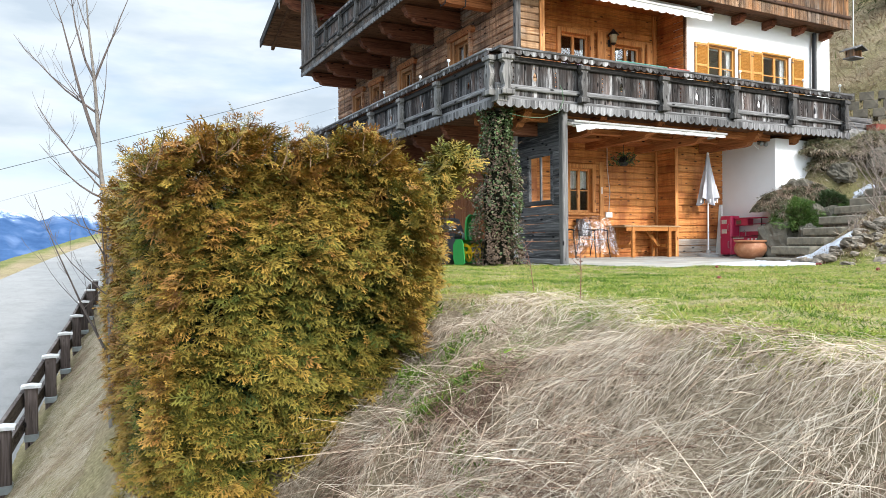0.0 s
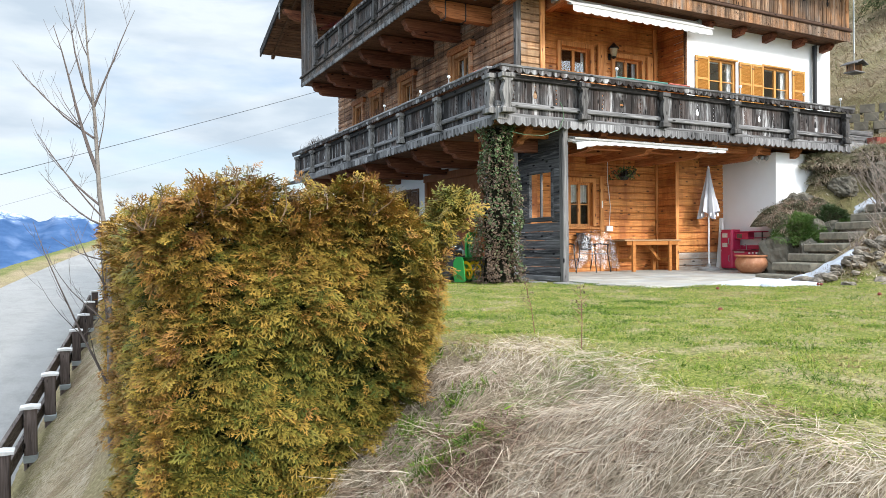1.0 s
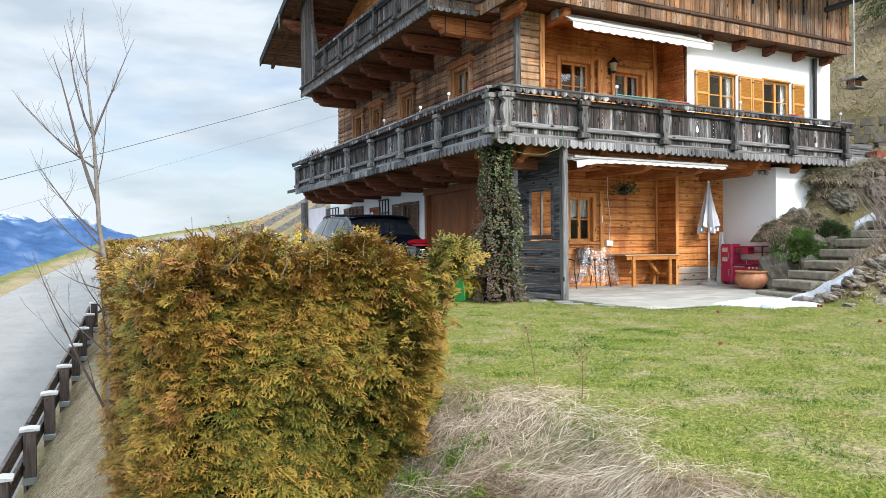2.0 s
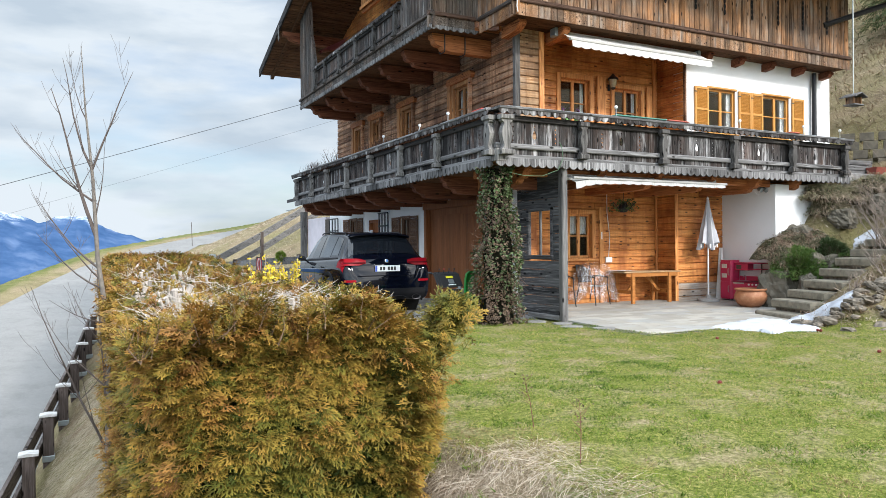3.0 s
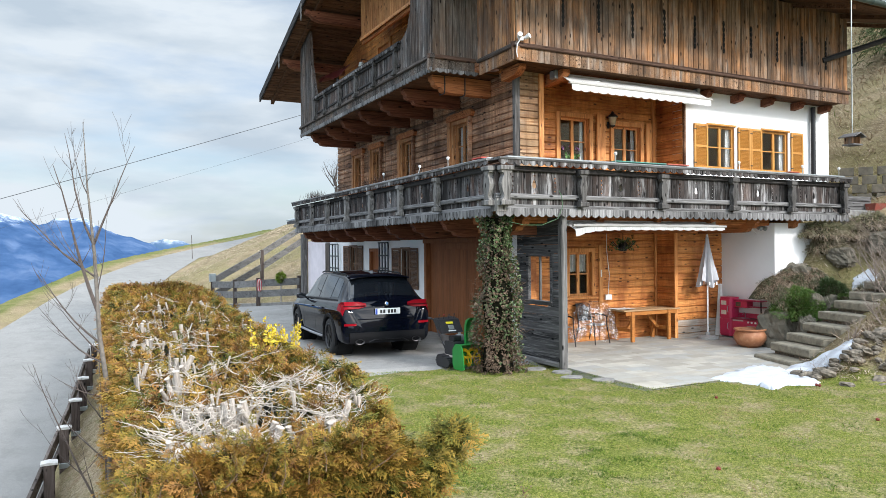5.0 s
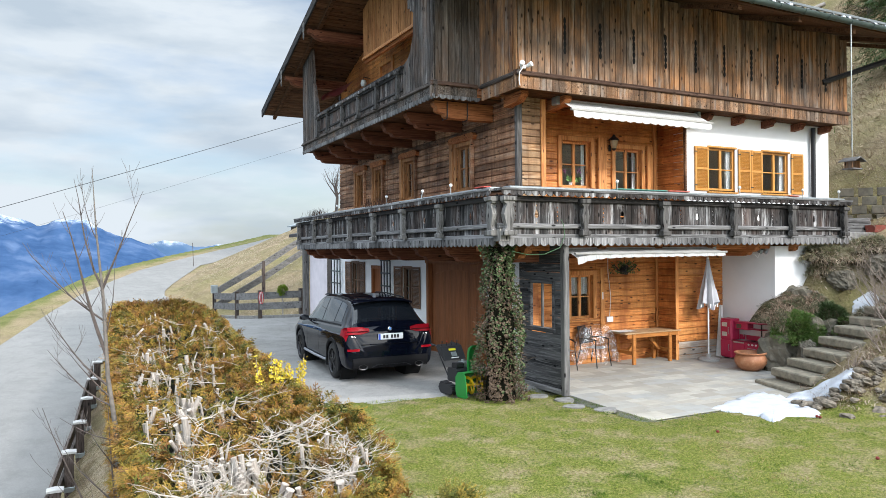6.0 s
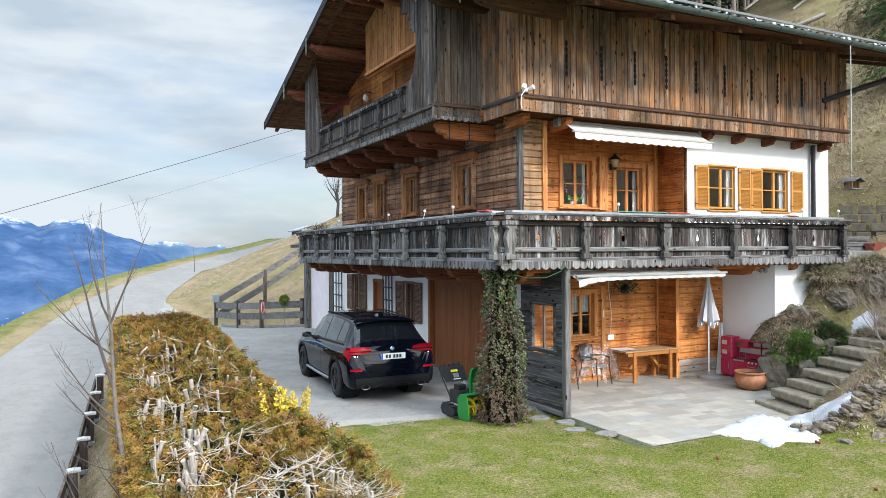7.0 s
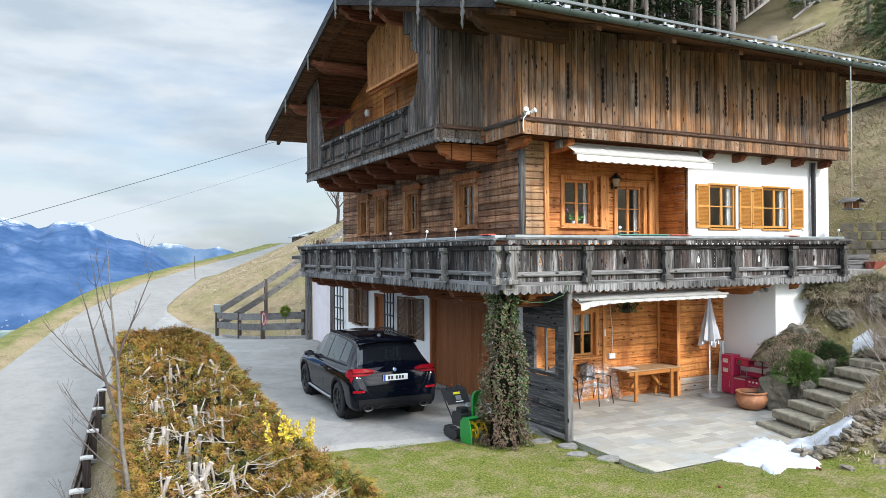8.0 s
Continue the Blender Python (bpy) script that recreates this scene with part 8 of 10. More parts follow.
def awning(name, x0, x1, y, z, drop, out_, label, skirt=0.15, sag=0.0, tint=1.0):
    a = thing(name, ((x0 + x1) / 2, y, z), label, "awning")
    k = Nodes(name + "_cloth")
    w = k.t.nodes.new("ShaderNodeTexWave")
    w.wave_type, w.bands_direction = "BANDS", "X"
    w.inputs["Scale"].default_value = 1.1
    k.link(k.coords(offset=False), w.inputs["Vector"])
    n = k.noise(k.coords(offset=False), 9, 4, 0.6)
    c = k.ramp(w.outputs["Fac"], *[(p, tuple(q * tint for q in col)) for p, col in ((0.0, (0.70, 0.69, 0.66)), (0.80, (0.70, 0.69, 0.66)), (0.88, (0.45, 0.46, 0.40)), (0.95, (0.70, 0.69, 0.66)))])
    c = k.mix(k.ramp(n, (0.5, 0.0), (0.8, 0.35)), c, (0.55, 0.53, 0.48))
    cloth = k.done(c, 0.85)
    part("roller", Geo().tube([(x0, y + out_, z), (x1, y + out_, z)], 0.06, 12), M["white"], a, "rolled cloth", True)
    n = 60
    g = Geo()
    g.grid([[(x0 + 0.05 + (x1 - x0 - 0.1) * i / n, y + out_ * (1 - t) - 0.0, z + 0.05 - drop * t - 0.012 * math.sin(i * 0.35) * t - sag * t * math.exp(-i / 5)) for i in range(n + 1)] for t in (0, 0.25, 0.5, 0.75, 1.0)])
    part("cloth", g, cloth, a, "striped cream cloth", True)
    g = Geo()
    rows = [[], []]
    for i in range(n * 2 + 1):
        x = x0 + 0.05 + (x1 - x0 - 0.1) * i / (2 * n)
        dip = sag * math.exp(-i / 10)
        rows[0].append((x, y - 0.01, z + 0.05 - drop - dip))
        rows[1].append((x, y - 0.03 - 0.012 * math.sin(i * 0.5), z + 0.05 - drop - dip * 1.5 - skirt - 0.19 * skirt * abs(math.sin(i * math.pi / 7))))
    g.grid(rows)
    part("valance", g, cloth, a, "scalloped cream valance", True)
    part("front_bar", Geo().box(x0, x1, y - 0.03, y + 0.03, z + 0.02 - drop, z + 0.065 - drop, 0.01), plain(name + "_bar", (0.5 * tint, 0.48 * tint, 0.44 * tint), 0.5, 0.1, 10), a)
    part("end_cap", Geo().box(x0 - 0.07, x0 + 0.02, y + out_ - 0.09, y + out_ + 0.09, z - 0.09, z + 0.09, 0.02), M["zinc"], a)
    part("end_cap", Geo().box(x1 - 0.02, x1 + 0.07, y + out_ - 0.09, y + out_ + 0.09, z - 0.09, z + 0.09, 0.02), M["zinc"], a)
    part("folding_arm", Geo().tube([(x0 + 0.3, y + out_, z - 0.06), (x0 + 1.0, y + out_ * 0.5, z - 0.1), (x0 + 0.35, y, z - drop + 0.02)], 0.018, 6), M["white"], a)
    return a


awning("awning", 2.50, 6.60, 1.20, 5.92, 0.30, 0.50, "cream striped awning, almost rolled in, under the belt moulding", 0.15, 0.0, 0.82)
awning("terrace_awning", 1.62, 5.62, -0.02, 2.72, 0.10, 0.42, "cream awning rolled in under the balcony edge", 0.08, 0.09, 0.55)


def make_wall_lamp():
    x, y, z = 4.80, 2.60, 5.15
    l = thing("wall_lantern", (x, 2.72, z), "dark iron wall lantern with amber glass", "lantern")
    part("bracket", Geo().tube([(x, 2.72, z - 0.02), (x, 2.66, z + 0.22), (x, 2.58, z + 0.26)], 0.012, 6).box(x - 0.04, x + 0.04, 2.70, 2.72, z - 0.05, z + 0.1, 0.01), M["iron"], l)
    part("cap", Geo().lathe([(0.0, 0.34), (0.02, 0.33), (0.05, 0.28), (0.12, 0.22), (0.13, 0.19), (0.10, 0.185), (0.0, 0.19)], (x, 2.56, z), 16), M["iron"], l, smooth=True)
    part("glass_body", Geo().lathe([(0.0, 0.0), (0.055, 0.0), (0.085, 0.08), (0.10, 0.185), (0, 0.185)], (x, 2.56, z), 12), plain("amber_glass", (0.40, 0.34, 0.22), 0.15, 0.2, 12), l, "amber glass", True)
    part("base", Geo().lathe([(0.0, -0.06), (0.02, -0.05), (0.06, -0.02), (0.06, 0.0), (0, 0.0)], (x, 2.56, z), 12), M["iron"], l, smooth=True)


make_wall_lamp()


def make_wreath():
    """The dark wrought lamp hanging with dried leaves over the terrace."""
    x, y, z = 4.55, 1.95, 2.30
    rnd, rng = random.Random(9), np.random.RandomState(9)
    w = thing("hanging_lamp", (x, y, z), "dark wrought lamp hung with dried leaves over the terrace", "lamp")
    part("chain", Geo().tube([(x, y, z + 0.12), (x, y, 2.87)], 0.008, 6), M["iron"], w)
    for k in range(6):
        a = 2 * math.pi * k / 6
        part("arm", Geo().tube([(x, y, z), (x + 0.15 * math.cos(a), y + 0.15 * math.sin(a), z - 0.05), (x + 0.30 * math.cos(a), y + 0.30 * math.sin(a), z + 0.08)], 0.010, 6), M["iron"], w)
    part("bell", Geo().lathe([(0.02, 0.1), (0.09, 0.05), (0.12, -0.06), (0.08, -0.14), (0.0, -0.15)], (x, y, z), 16), M["iron"], w, smooth=True)
    pos = np.array([(x + r * math.cos(a), y + r * math.sin(a), z + rnd.uniform(-0.12, 0.14)) for r, a in [(rnd.uniform(0.08, 0.34), rnd.uniform(0, 6.28)) for _ in range(240)]])
    V, F, T, P = scatter([leaf_template(1)], np.zeros(len(pos), int), pos, turn_to(rng.uniform(-1, 1, (len(pos), 3)), rng.uniform(0, 6, len(pos))), rng.uniform(0.04, 0.08, len(pos)), np.zeros(len(pos)))
    o = part("dried_leaves", quads("dried_leaves", V, F, M["ivy"]), None, w)
    o["kind"] = "stuff"


make_wreath()
# cable and socket on the terrace wall
sk = thing("socket", (4.62, 2.61, 1.05), "white wall socket with a cable on the panelling", "socket")
part("socket_box", Geo().box(4.56, 4.74, 2.57, 2.615, 1.0, 1.13, 0.012), M["white"], sk)
part("cable", Geo().tube([(4.66, 2.605, 1.12), (4.70, 2.605, 1.6), (4.62, 2.605, 2.2), (4.62, 2.605, 2.7)], 0.008, 6), M["white"], sk)
part("switch", Geo().box(4.42, 4.46, 2.575, 2.615, 1.55, 1.72, 0.006), M["white"], sk)


def make_snow_blower():
    at = axes((-0.10, 1.04, 0.02), (0.992, 0.12, 0), (-0.12, 0.992, 0), UP) @ Matrix.Scale(0.86, 4)
    # local: x to the right, -y is the auger's front, z up
    green = plain("green_enamel", (0.012, 0.20, 0.035), 0.35, 0.1, 8)
    yel = plain("yellow_enamel", (0.62, 0.40, 0.01), 0.45, 0.15, 8)
    blk = plain("black_plastic", (0.02, 0.02, 0.022), 0.5, 0.2, 20)
    s = tagged(new("snow_blower"), "green tracked snow blower with a yellow auger parked by the ivy", "snow blower")
    s.matrix_basis = Matrix.Translation(at.translation)

    top = Vector(at.col[2][:3])

    def P(*p):
        return at @ Vector(p)

    # auger housing: two side plates and a curved back
    side = [(-0.42, 0.03), (-0.36, 0.0), (-0.05, 0.0), (0.0, 0.12), (0.0, 0.42), (-0.10, 0.54), (-0.30, 0.54), (-0.36, 0.46)]
    for x in (-0.34, 0.32):
        part("housing_side", Geo().prism(side, P(x, 0, 0), at.col[1][:3], top, Vector(at.col[0][:3]) * 0.02), green, s, "green side plate")
    g = Geo()
    g.grid([[tuple(P(x, y, z)) for x in (-0.33, 0.33)] for y, z in ((-0.05, 0.02), (-0.01, 0.12), (0.0, 0.28), (-0.01, 0.42), (-0.10, 0.53), (-0.30, 0.53))])
    part("housing_back", g, green, s)
    au = part("auger_shaft", Geo().tube([P(-0.32, -0.2, 0.25), P(0.32, -0.2, 0.25)], 0.025, 8), yel, s, "yellow auger")
    for sx in (-1, 1):
        g = Geo()
        n = 40
        r0, r1 = [], []
        for i in range(n + 1):
            a = 2 * math.pi * 1.6 * i / n * sx
            x = sx * (0.03 + 0.28 * i / n)
            r0.append(tuple(P(x, -0.2 + 0.13 * math.cos(a), 0.25 + 0.13 * math.sin(a))))
            r1.append(tuple(P(x, -0.2 + 0.20 * math.cos(a), 0.25 + 0.20 * math.sin(a))))
        g.grid([r0, r1])
        part("auger_ribbon", g, yel, au, smooth=True)
        for i in (8, 24, 38):
            a = 2 * math.pi * 1.6 * i / n * sx
            x = sx * (0.03 + 0.28 * i / n)
            part("auger_arm", Geo().tube([P(x, -0.2, 0.25), P(x, -0.2 + 0.16 * math.cos(a), 0.25 + 0.16 * math.sin(a))], 0.014, 6), yel, au)
    # chute
    g = Geo()
    rows = []
    for z, y, r in ((0.5, 0.0, 0.10), (0.7, 0.02, 0.10), (0.9, 0.0, 0.10), (1.02, -0.06, 0.11), (1.08, -0.16, 0.10)):
        rows.append([tuple(P(0.10 + r * math.cos(a), y + r * math.sin(a) * 0.9, z)) for a in [radians(-20 + 220 * k / 12) for k in range(13)]])
    g.grid(rows)
    part("chute", g, green, s, "green discharge chute", True)
    # tracks
    for x in (-0.36, 0.14):
        prof = [(0.10, 0.10), (0.14, 0.03), (0.22, 0.0), (0.50, 0.0), (0.58, 0.04), (0.62, 0.12), (0.58, 0.22), (0.50, 0.25), (0.2, 0.20), (0.12, 0.16)]
        tr = part("track", Geo().prism(prof, P(x, 0, 0), at.col[1][:3], top, Vector(at.col[0][:3]) * 0.16), blk, s, "black rubber track")
        for k in range(16):
            t = k / 16 * len(prof)
            i = int(t)
            a, b = Vector(prof[i]), Vector(prof[(i + 1) % len(prof)])
            c = a.lerp(b, t - i)
            part("cleat", Geo().box(x - 0.005, x + 0.165, c[0] - 0.012, c[0] + 0.012, c[1] - 0.015, c[1] + 0.015, 0, at), blk, tr)
    eng = part("engine", Geo().box(-0.22, 0.16, 0.12, 0.48, 0.26, 0.56, 0.04, at), blk, s, "black engine cover")
    part("muffler", Geo().box(-0.20, 0.0, 0.14, 0.34, 0.56, 0.68, 0.03, at), M["iron"], eng)
    part("tank", Geo().lathe([(0.0, 0.0), (0.10, 0.0), (0.11, 0.06), (0.09, 0.12), (0.03, 0.14), (0.03, 0.17), (0, 0.17)], (0, 0, 0), 16, at @ Matrix.Translation((0.06, 0.30, 0.56))), M["zinc"], eng, smooth=True)
    for x in (-0.30, 0.24):
        part("handlebar", Geo().tube([P(x * 0.7, 0.45, 0.35), P(x, 0.62, 0.75), P(x, 0.78, 1.0), P(x, 1.0, 1.02)], 0.014, 8), M["iron"], s, smooth=True)
        part("grip", Geo().tube([P(x, 0.86, 1.015), P(x, 1.0, 1.02)], 0.02, 8), blk, s)
    pn = part("control_panel", Geo().prism([(0.42, 0.72), (0.48, 0.70), (0.80, 0.98), (0.76, 1.04), (0.60, 1.0)], P(-0.31, 0, 0), at.col[1][:3], top, Vector(at.col[0][:3]) * 0.56), blk, s, "black control panel")
    mm = at @ Matrix.Translation((-0.03, 0.50, 0.86)) @ Matrix.Rotation(radians(58), 4, "X")
    part("yellow_sticker", Geo().box(-0.10, 0.08, 0.06, 0.11, -0.012, 0.004, 0, mm), plain("sticker_yellow", (0.75, 0.68, 0.03), 0.5, 0.05, 5), pn)
    part("lamp", Geo().box(-0.07, 0.07, -0.08, 0.03, -0.02, 0.004, 0.01, mm), M["zinc"], pn, "small headlamp")
    part("pale_bar", Geo().box(-0.10, 0.10, -0.125, -0.105, -0.012, 0.003, 0, mm), M["white"], pn)
    for x in (-0.25, -0.12, 0.02, 0.16):
        part("lever", Geo().tube([P(x, 0.66, 1.0), P(x, 0.64, 1.10)], 0.007, 6), M["iron"], pn)
        part("lever_knob", Geo().lathe([(0, 0), (0.014, 0.005), (0.014, 0.03), (0, 0.035)], (0, 0, 0), 8, at @ Matrix.Translation((x, 0.64, 1.09))), plain("red_knob", (0.5, 0.03, 0.02), 0.4, 0.1, 5) if x > -0.13 and x < 0 else blk, pn)


make_snow_blower()
# ---- road fence, trees, rocks, steps ----
def fence_line(y):
    return lerp(y, ((-14, -9.15), (2.13, -7.27), (7.84, -6.64), (14, -6.1), (17, -5.85)))


def make_road_fence():
    fe = thing("roadside_fence", (fence_line(2), 2, road_z(2)), "old brown timber guard fence with white capped posts along the lane", "fence")
    ys = [-11.3 + 1.93 * k for k in range(14)]
    cap = plain("white_post_cap", (0.50, 0.48, 0.45), 0.7, 0.2, 12)
    for y in ys:
        x = fence_line(y)
        top = -1.78 + 0.0995 * (y - 2.13)
        zg = ground_z(x + 0.1, y)
        p = part("post", Geo().box(x - 0.09, x + 0.09, y - 0.085, y + 0.085, zg - 0.3, top - 0.02, 0.012), M["fence"], fe)
        part("cap", Geo().prism([(-0.14, -0.02), (0.14, -0.02), (0.14, 0.012), (0.0, 0.03), (-0.14, 0.012)], (x, y - 0.13, top), (1, 0, 0), UP, (0, 0.26, 0)), cap, p, "pale post cap")
        part("foot_plate", Geo().box(x - 0.10, x + 0.10, y - 0.10, y + 0.10, zg - 0.05, zg + 0.06, 0.01), M["zinc"], p)
    for a, b in zip(ys, ys[1:]):
        for d0, d1 in ((0.10, 0.34), (0.52, 0.74)):
            xa, xb = fence_line(a) - 0.11, fence_line(b) - 0.11
            ta, tb = -1.78 + 0.0995 * (a - 2.13), -1.78 + 0.0995 * (b - 2.13)
            vs = [(xa, a - 0.02, ta - d1), (xa, a - 0.02, ta - d0), (xa - 0.055, a - 0.02, ta - d0), (xa - 0.055, a - 0.02, ta - d1), (xb, b + 0.02, tb - d1), (xb, b + 0.02, tb - d0), (xb - 0.055, b + 0.02, tb - d0), (xb - 0.055, b + 0.02, tb - d1)]
            part("rail", Geo().add(vs, [(0, 1, 2, 3), (7, 6, 5, 4), (0, 4, 5, 1), (1, 5, 6, 2), (2, 6, 7, 3), (3, 7, 4, 0)]), M["fence_y"], fe)


M["fence_y"] = wood("old_brown_fence_planks", (0.02, 0.015, 0.013), (0.08, 0.063, 0.054), (0.17, 0.145, 0.13), "Y", 0.85, spread=0.5)
make_road_fence()


def beam_between(a, b, h, t):
    a, b = Vector(a), Vector(b)
    s = (b - a).cross(UP).normalized() * t / 2
    u = UP * h / 2
    return Geo().add([a - s - u, a + s - u, a + s + u, a - s + u, b - s - u, b + s - u, b + s + u, b - s + u], [(0, 1, 2, 3), (7, 6, 5, 4), (0, 4, 5, 1), (1, 5, 6, 2), (2, 6, 7, 3), (3, 7, 4, 0)])


def make_yard_fence():
    fe = thing("yard_fence", (0.4, 21.2, 0), "grey timber rail fence beside the driveway", "fence")
    pts = [(-0.75, 25.0), (-0.1, 22.9), (0.55, 21.1), (2.0, 19.7)]
    pz = [ground_z(x, y) + 0.05 for x, y in pts]
    for i, ((x, y), z) in enumerate(zip(pts, pz)):
        h = 1.42 if i == 0 else 1.22
        part("post", Geo().box(x - 0.08, x + 0.08, y - 0.08, y + 0.08, z - 0.4, z + h, 0.015), M["fence"], fe)
    part("post_cap", Geo().box(-0.90, -0.60, 24.85, 25.15, pz[0] + 1.12, pz[0] + 1.50, 0.03), M["zinc"], fe, "grey metal box on the corner post")
    for i in range(3):
        (x0, y0), (x1, y1) = pts[i], pts[i + 1]
        for h in (0.52, 0.98):
            part("rail", beam_between((x0, y0 - 0.1, pz[i] + h), (x1, y1 - 0.1, pz[i + 1] + h), 0.30, 0.07), M["fence_x"], fe)
    f2 = thing("slope_fence", (2, 26.4, 1), "grey timber rail fence climbing the grassy slope", "fence")
    up = [(-0.7, 25.1, pz[0] + 0.1), (1.95, 26.4, 1.05), (4.6, 27.4, 2.55), (7.5, 28.4, 4.2)]
    for x, y, z in up[1:]:
        part("post", Geo().box(x - 0.08, x + 0.08, y - 0.08, y + 0.08, z - 1.2, z + 1.22, 0.015), M["fence"], f2)
    for a, b in zip(up, up[1:]):
        for h in (0.35, 1.05):
            part("rail", beam_between((a[0], a[1], a[2] + h), (b[0], b[1], b[2] + h), 0.34, 0.06), M["fence_x"], f2)
    # kerb stones
    line = [(2.1, 19.3), (1.05, 20.6), (0.35, 21.6), (-0.25, 23.4), (-0.55, 24.3)]
    kb = thing("kerb", (0.4, 21.5, 0), "low concrete kerb along the driveway", "kerb", kind="structure")
    for (x0, y0), (x1, y1) in zip(line, line[1:]):
        part("kerb_stone", beam_between((x0, y0, ground_z(x0, y0) + 0.05), (x1, y1, ground_z(x1, y1) + 0.05), 0.2, 0.14), M["stone"], kb)
    # a rope and a small potted conifer at the fence
    ro = thing("coiled_rope", (0.5, 20.95, 0.6), "red and white rope coiled on a fence post", "rope")
    for k, c in enumerate(((0.55, 0.08, 0.08), (0.75, 0.72, 0.7), (0.5, 0.06, 0.07))):
        part("coil", Geo().tube([(0.53 + 0.06 * math.cos(a) + 0.03 * k, 20.93 - 0.04 * k, pz[2] + 0.9 + 0.26 * math.sin(a)) for a in [2 * math.pi * q / 18 for q in range(19)]], 0.014, 6), plain("rope_%s" % "abc"[k], c, 0.8, 0.1, 20), ro, smooth=True)
    tr = thing("small_conifer", (1.35, 20.3, 0), "small round clipped conifer on a thin stem", "shrub")
    part("stem", Geo().tube([(1.35, 20.25, ground_z(1.35, 20.25)), (1.35, 20.25, 0.9)], 0.03, 6), M["bark_stub"], tr)
    rng = np.random.RandomState(2)
    d = rng.normal(size=(900, 3))
    d /= np.linalg.norm(d, axis=1, keepdims=True)
    pos = np.array([1.35, 20.25, 1.05]) + d * rng.uniform(0.09, 0.19, (900, 1)) * np.array([1, 1, 1.15])
    V, F, T, P = scatter([spray_template(random.Random(1), 5)], np.zeros(900, int), pos, turn_to(d + rng.uniform(-0.4, 0.4, (900, 3)), rng.uniform(0, 6, 900)), rng.uniform(0.06, 0.10, 900), rng.uniform(0.22, 0.42, 900))
    o = part("crown", quads("crown", V, F, M["lawn_grass"], {"tone": T, "tip": P}), None, tr, "yellow-green clipped crown")
    o["kind"] = "stuff"


make_yard_fence()
M["bark_grey"] = plain("smooth_grey_bark", (0.145, 0.125, 0.105), 0.85, 0.3, 20, bump=0.3)
M["bark_dark"] = plain("dark_twig_bark", (0.085, 0.065, 0.055), 0.85, 0.3, 20)


def grow(g, p, d, L, r, depth, rnd, up=0.35, kids=4, out=None):
    """One limb and its side shoots."""
    pts, rs = [Vector(p)], [r]
    n = 6
    d = Vector(d).normalized()
    for i in range(n):
        d = (d + UP * up * 0.16 + Vector((rnd.uniform(-1, 1), rnd.uniform(-1, 1), rnd.uniform(-0.4, 0.6))) * 0.10).normalized()
        pts.append(pts[-1] + d * L / n)
        rs.append(max(0.0018, r * (1 - 0.86 * (i + 1) / n)))
    g.tube(pts, rs, 6 if depth < 2 else 4)
    if depth < 3:
        for k in range(kids):
            i = rnd.randint(1, n - 1)
            s = Vector((rnd.uniform(-1, 1), rnd.uniform(-1, 1), rnd.uniform(0.0, 0.7)))
            e = (d * 0.55 + s.normalized() * 0.8).normalized()
            grow(g, pts[i], e, L * rnd.uniform(0.25, 0.5), rs[i] * 0.5, depth + 1, rnd, up, max(1, kids - 2))


def make_sapling():
    rnd = random.Random(20)
    x, y = -6.16, -1.55
    zg = ground_z(x, y)
    t = thing("bare_tree", (x, y, zg), "young bare tree with a smooth grey trunk beside the hedge", "tree")
    trunk = [(x - 0.10, y, zg - 0.1), (x - 0.10, y - 0.02, zg + 0.9), (x - 0.10, y + 0.03, 0.6), (x - 0.19, y + 0.06, 1.3), (x - 0.23, y + 0.08, 2.2), (x - 0.30, y + 0.1, 3.0), (x - 0.34, y + 0.1, 3.75)]
    part("trunk", Geo().tube(trunk, [0.036, 0.033, 0.029, 0.025, 0.019, 0.010, 0.003], 10), M["bark_grey"], t, smooth=True)
    left = Vector((-0.889, 0.457, 0))
    right = -left
    arms = [(0.95, left * 1.0 + UP * 0.30, 1.05, 0.014), (1.18, left * 0.9 + UP * 0.55, 1.15, 0.016), (1.05, left * 0.7 + UP * 0.5 + Vector((0, -0.5, 0)), 0.8, 0.012), (1.55, left * 0.42 + UP * 1.0, 1.75, 0.024),
            (1.95, left * 0.95 + UP * 0.6, 1.35, 0.014), (2.32, right * 0.40 + UP * 1.0, 1.25, 0.015), (2.34, left * 0.55 + UP * 0.85, 1.35, 0.015), (1.75, right * 0.25 + UP * 0.9, 1.0, 0.008), (2.9, left * 0.5 + UP * 0.9, 0.7, 0.007), (0.55, left * 0.9 + UP * 0.1, 0.7, 0.010), (0.2, left * 0.6 + UP * 0.5 + Vector((0.2, -0.5, 0)), 0.8, 0.010), (-0.5, right * 0.3 + UP * 0.9, 1.5, 0.018), (-0.95, left * 0.45 + UP * 0.9, 2.1, 0.017), (-0.7, left * 0.15 + UP * 1.0, 1.9, 0.014), (-0.2, left * 0.75 + UP * 0.45, 1.2, 0.010)]
    for z, d, L, r in arms:
        zz = sorted(trunk, key=lambda p: p[2])
        px, py = lerp(z, [(p[2], p[0]) for p in zz]), lerp(z, [(p[2], p[1]) for p in zz])
        g = Geo()
        grow(g, (px, py, z), d, L, r, 1, rnd, 0.55, 4)
        part("limb", g, M["bark_dark"], t)


make_sapling()


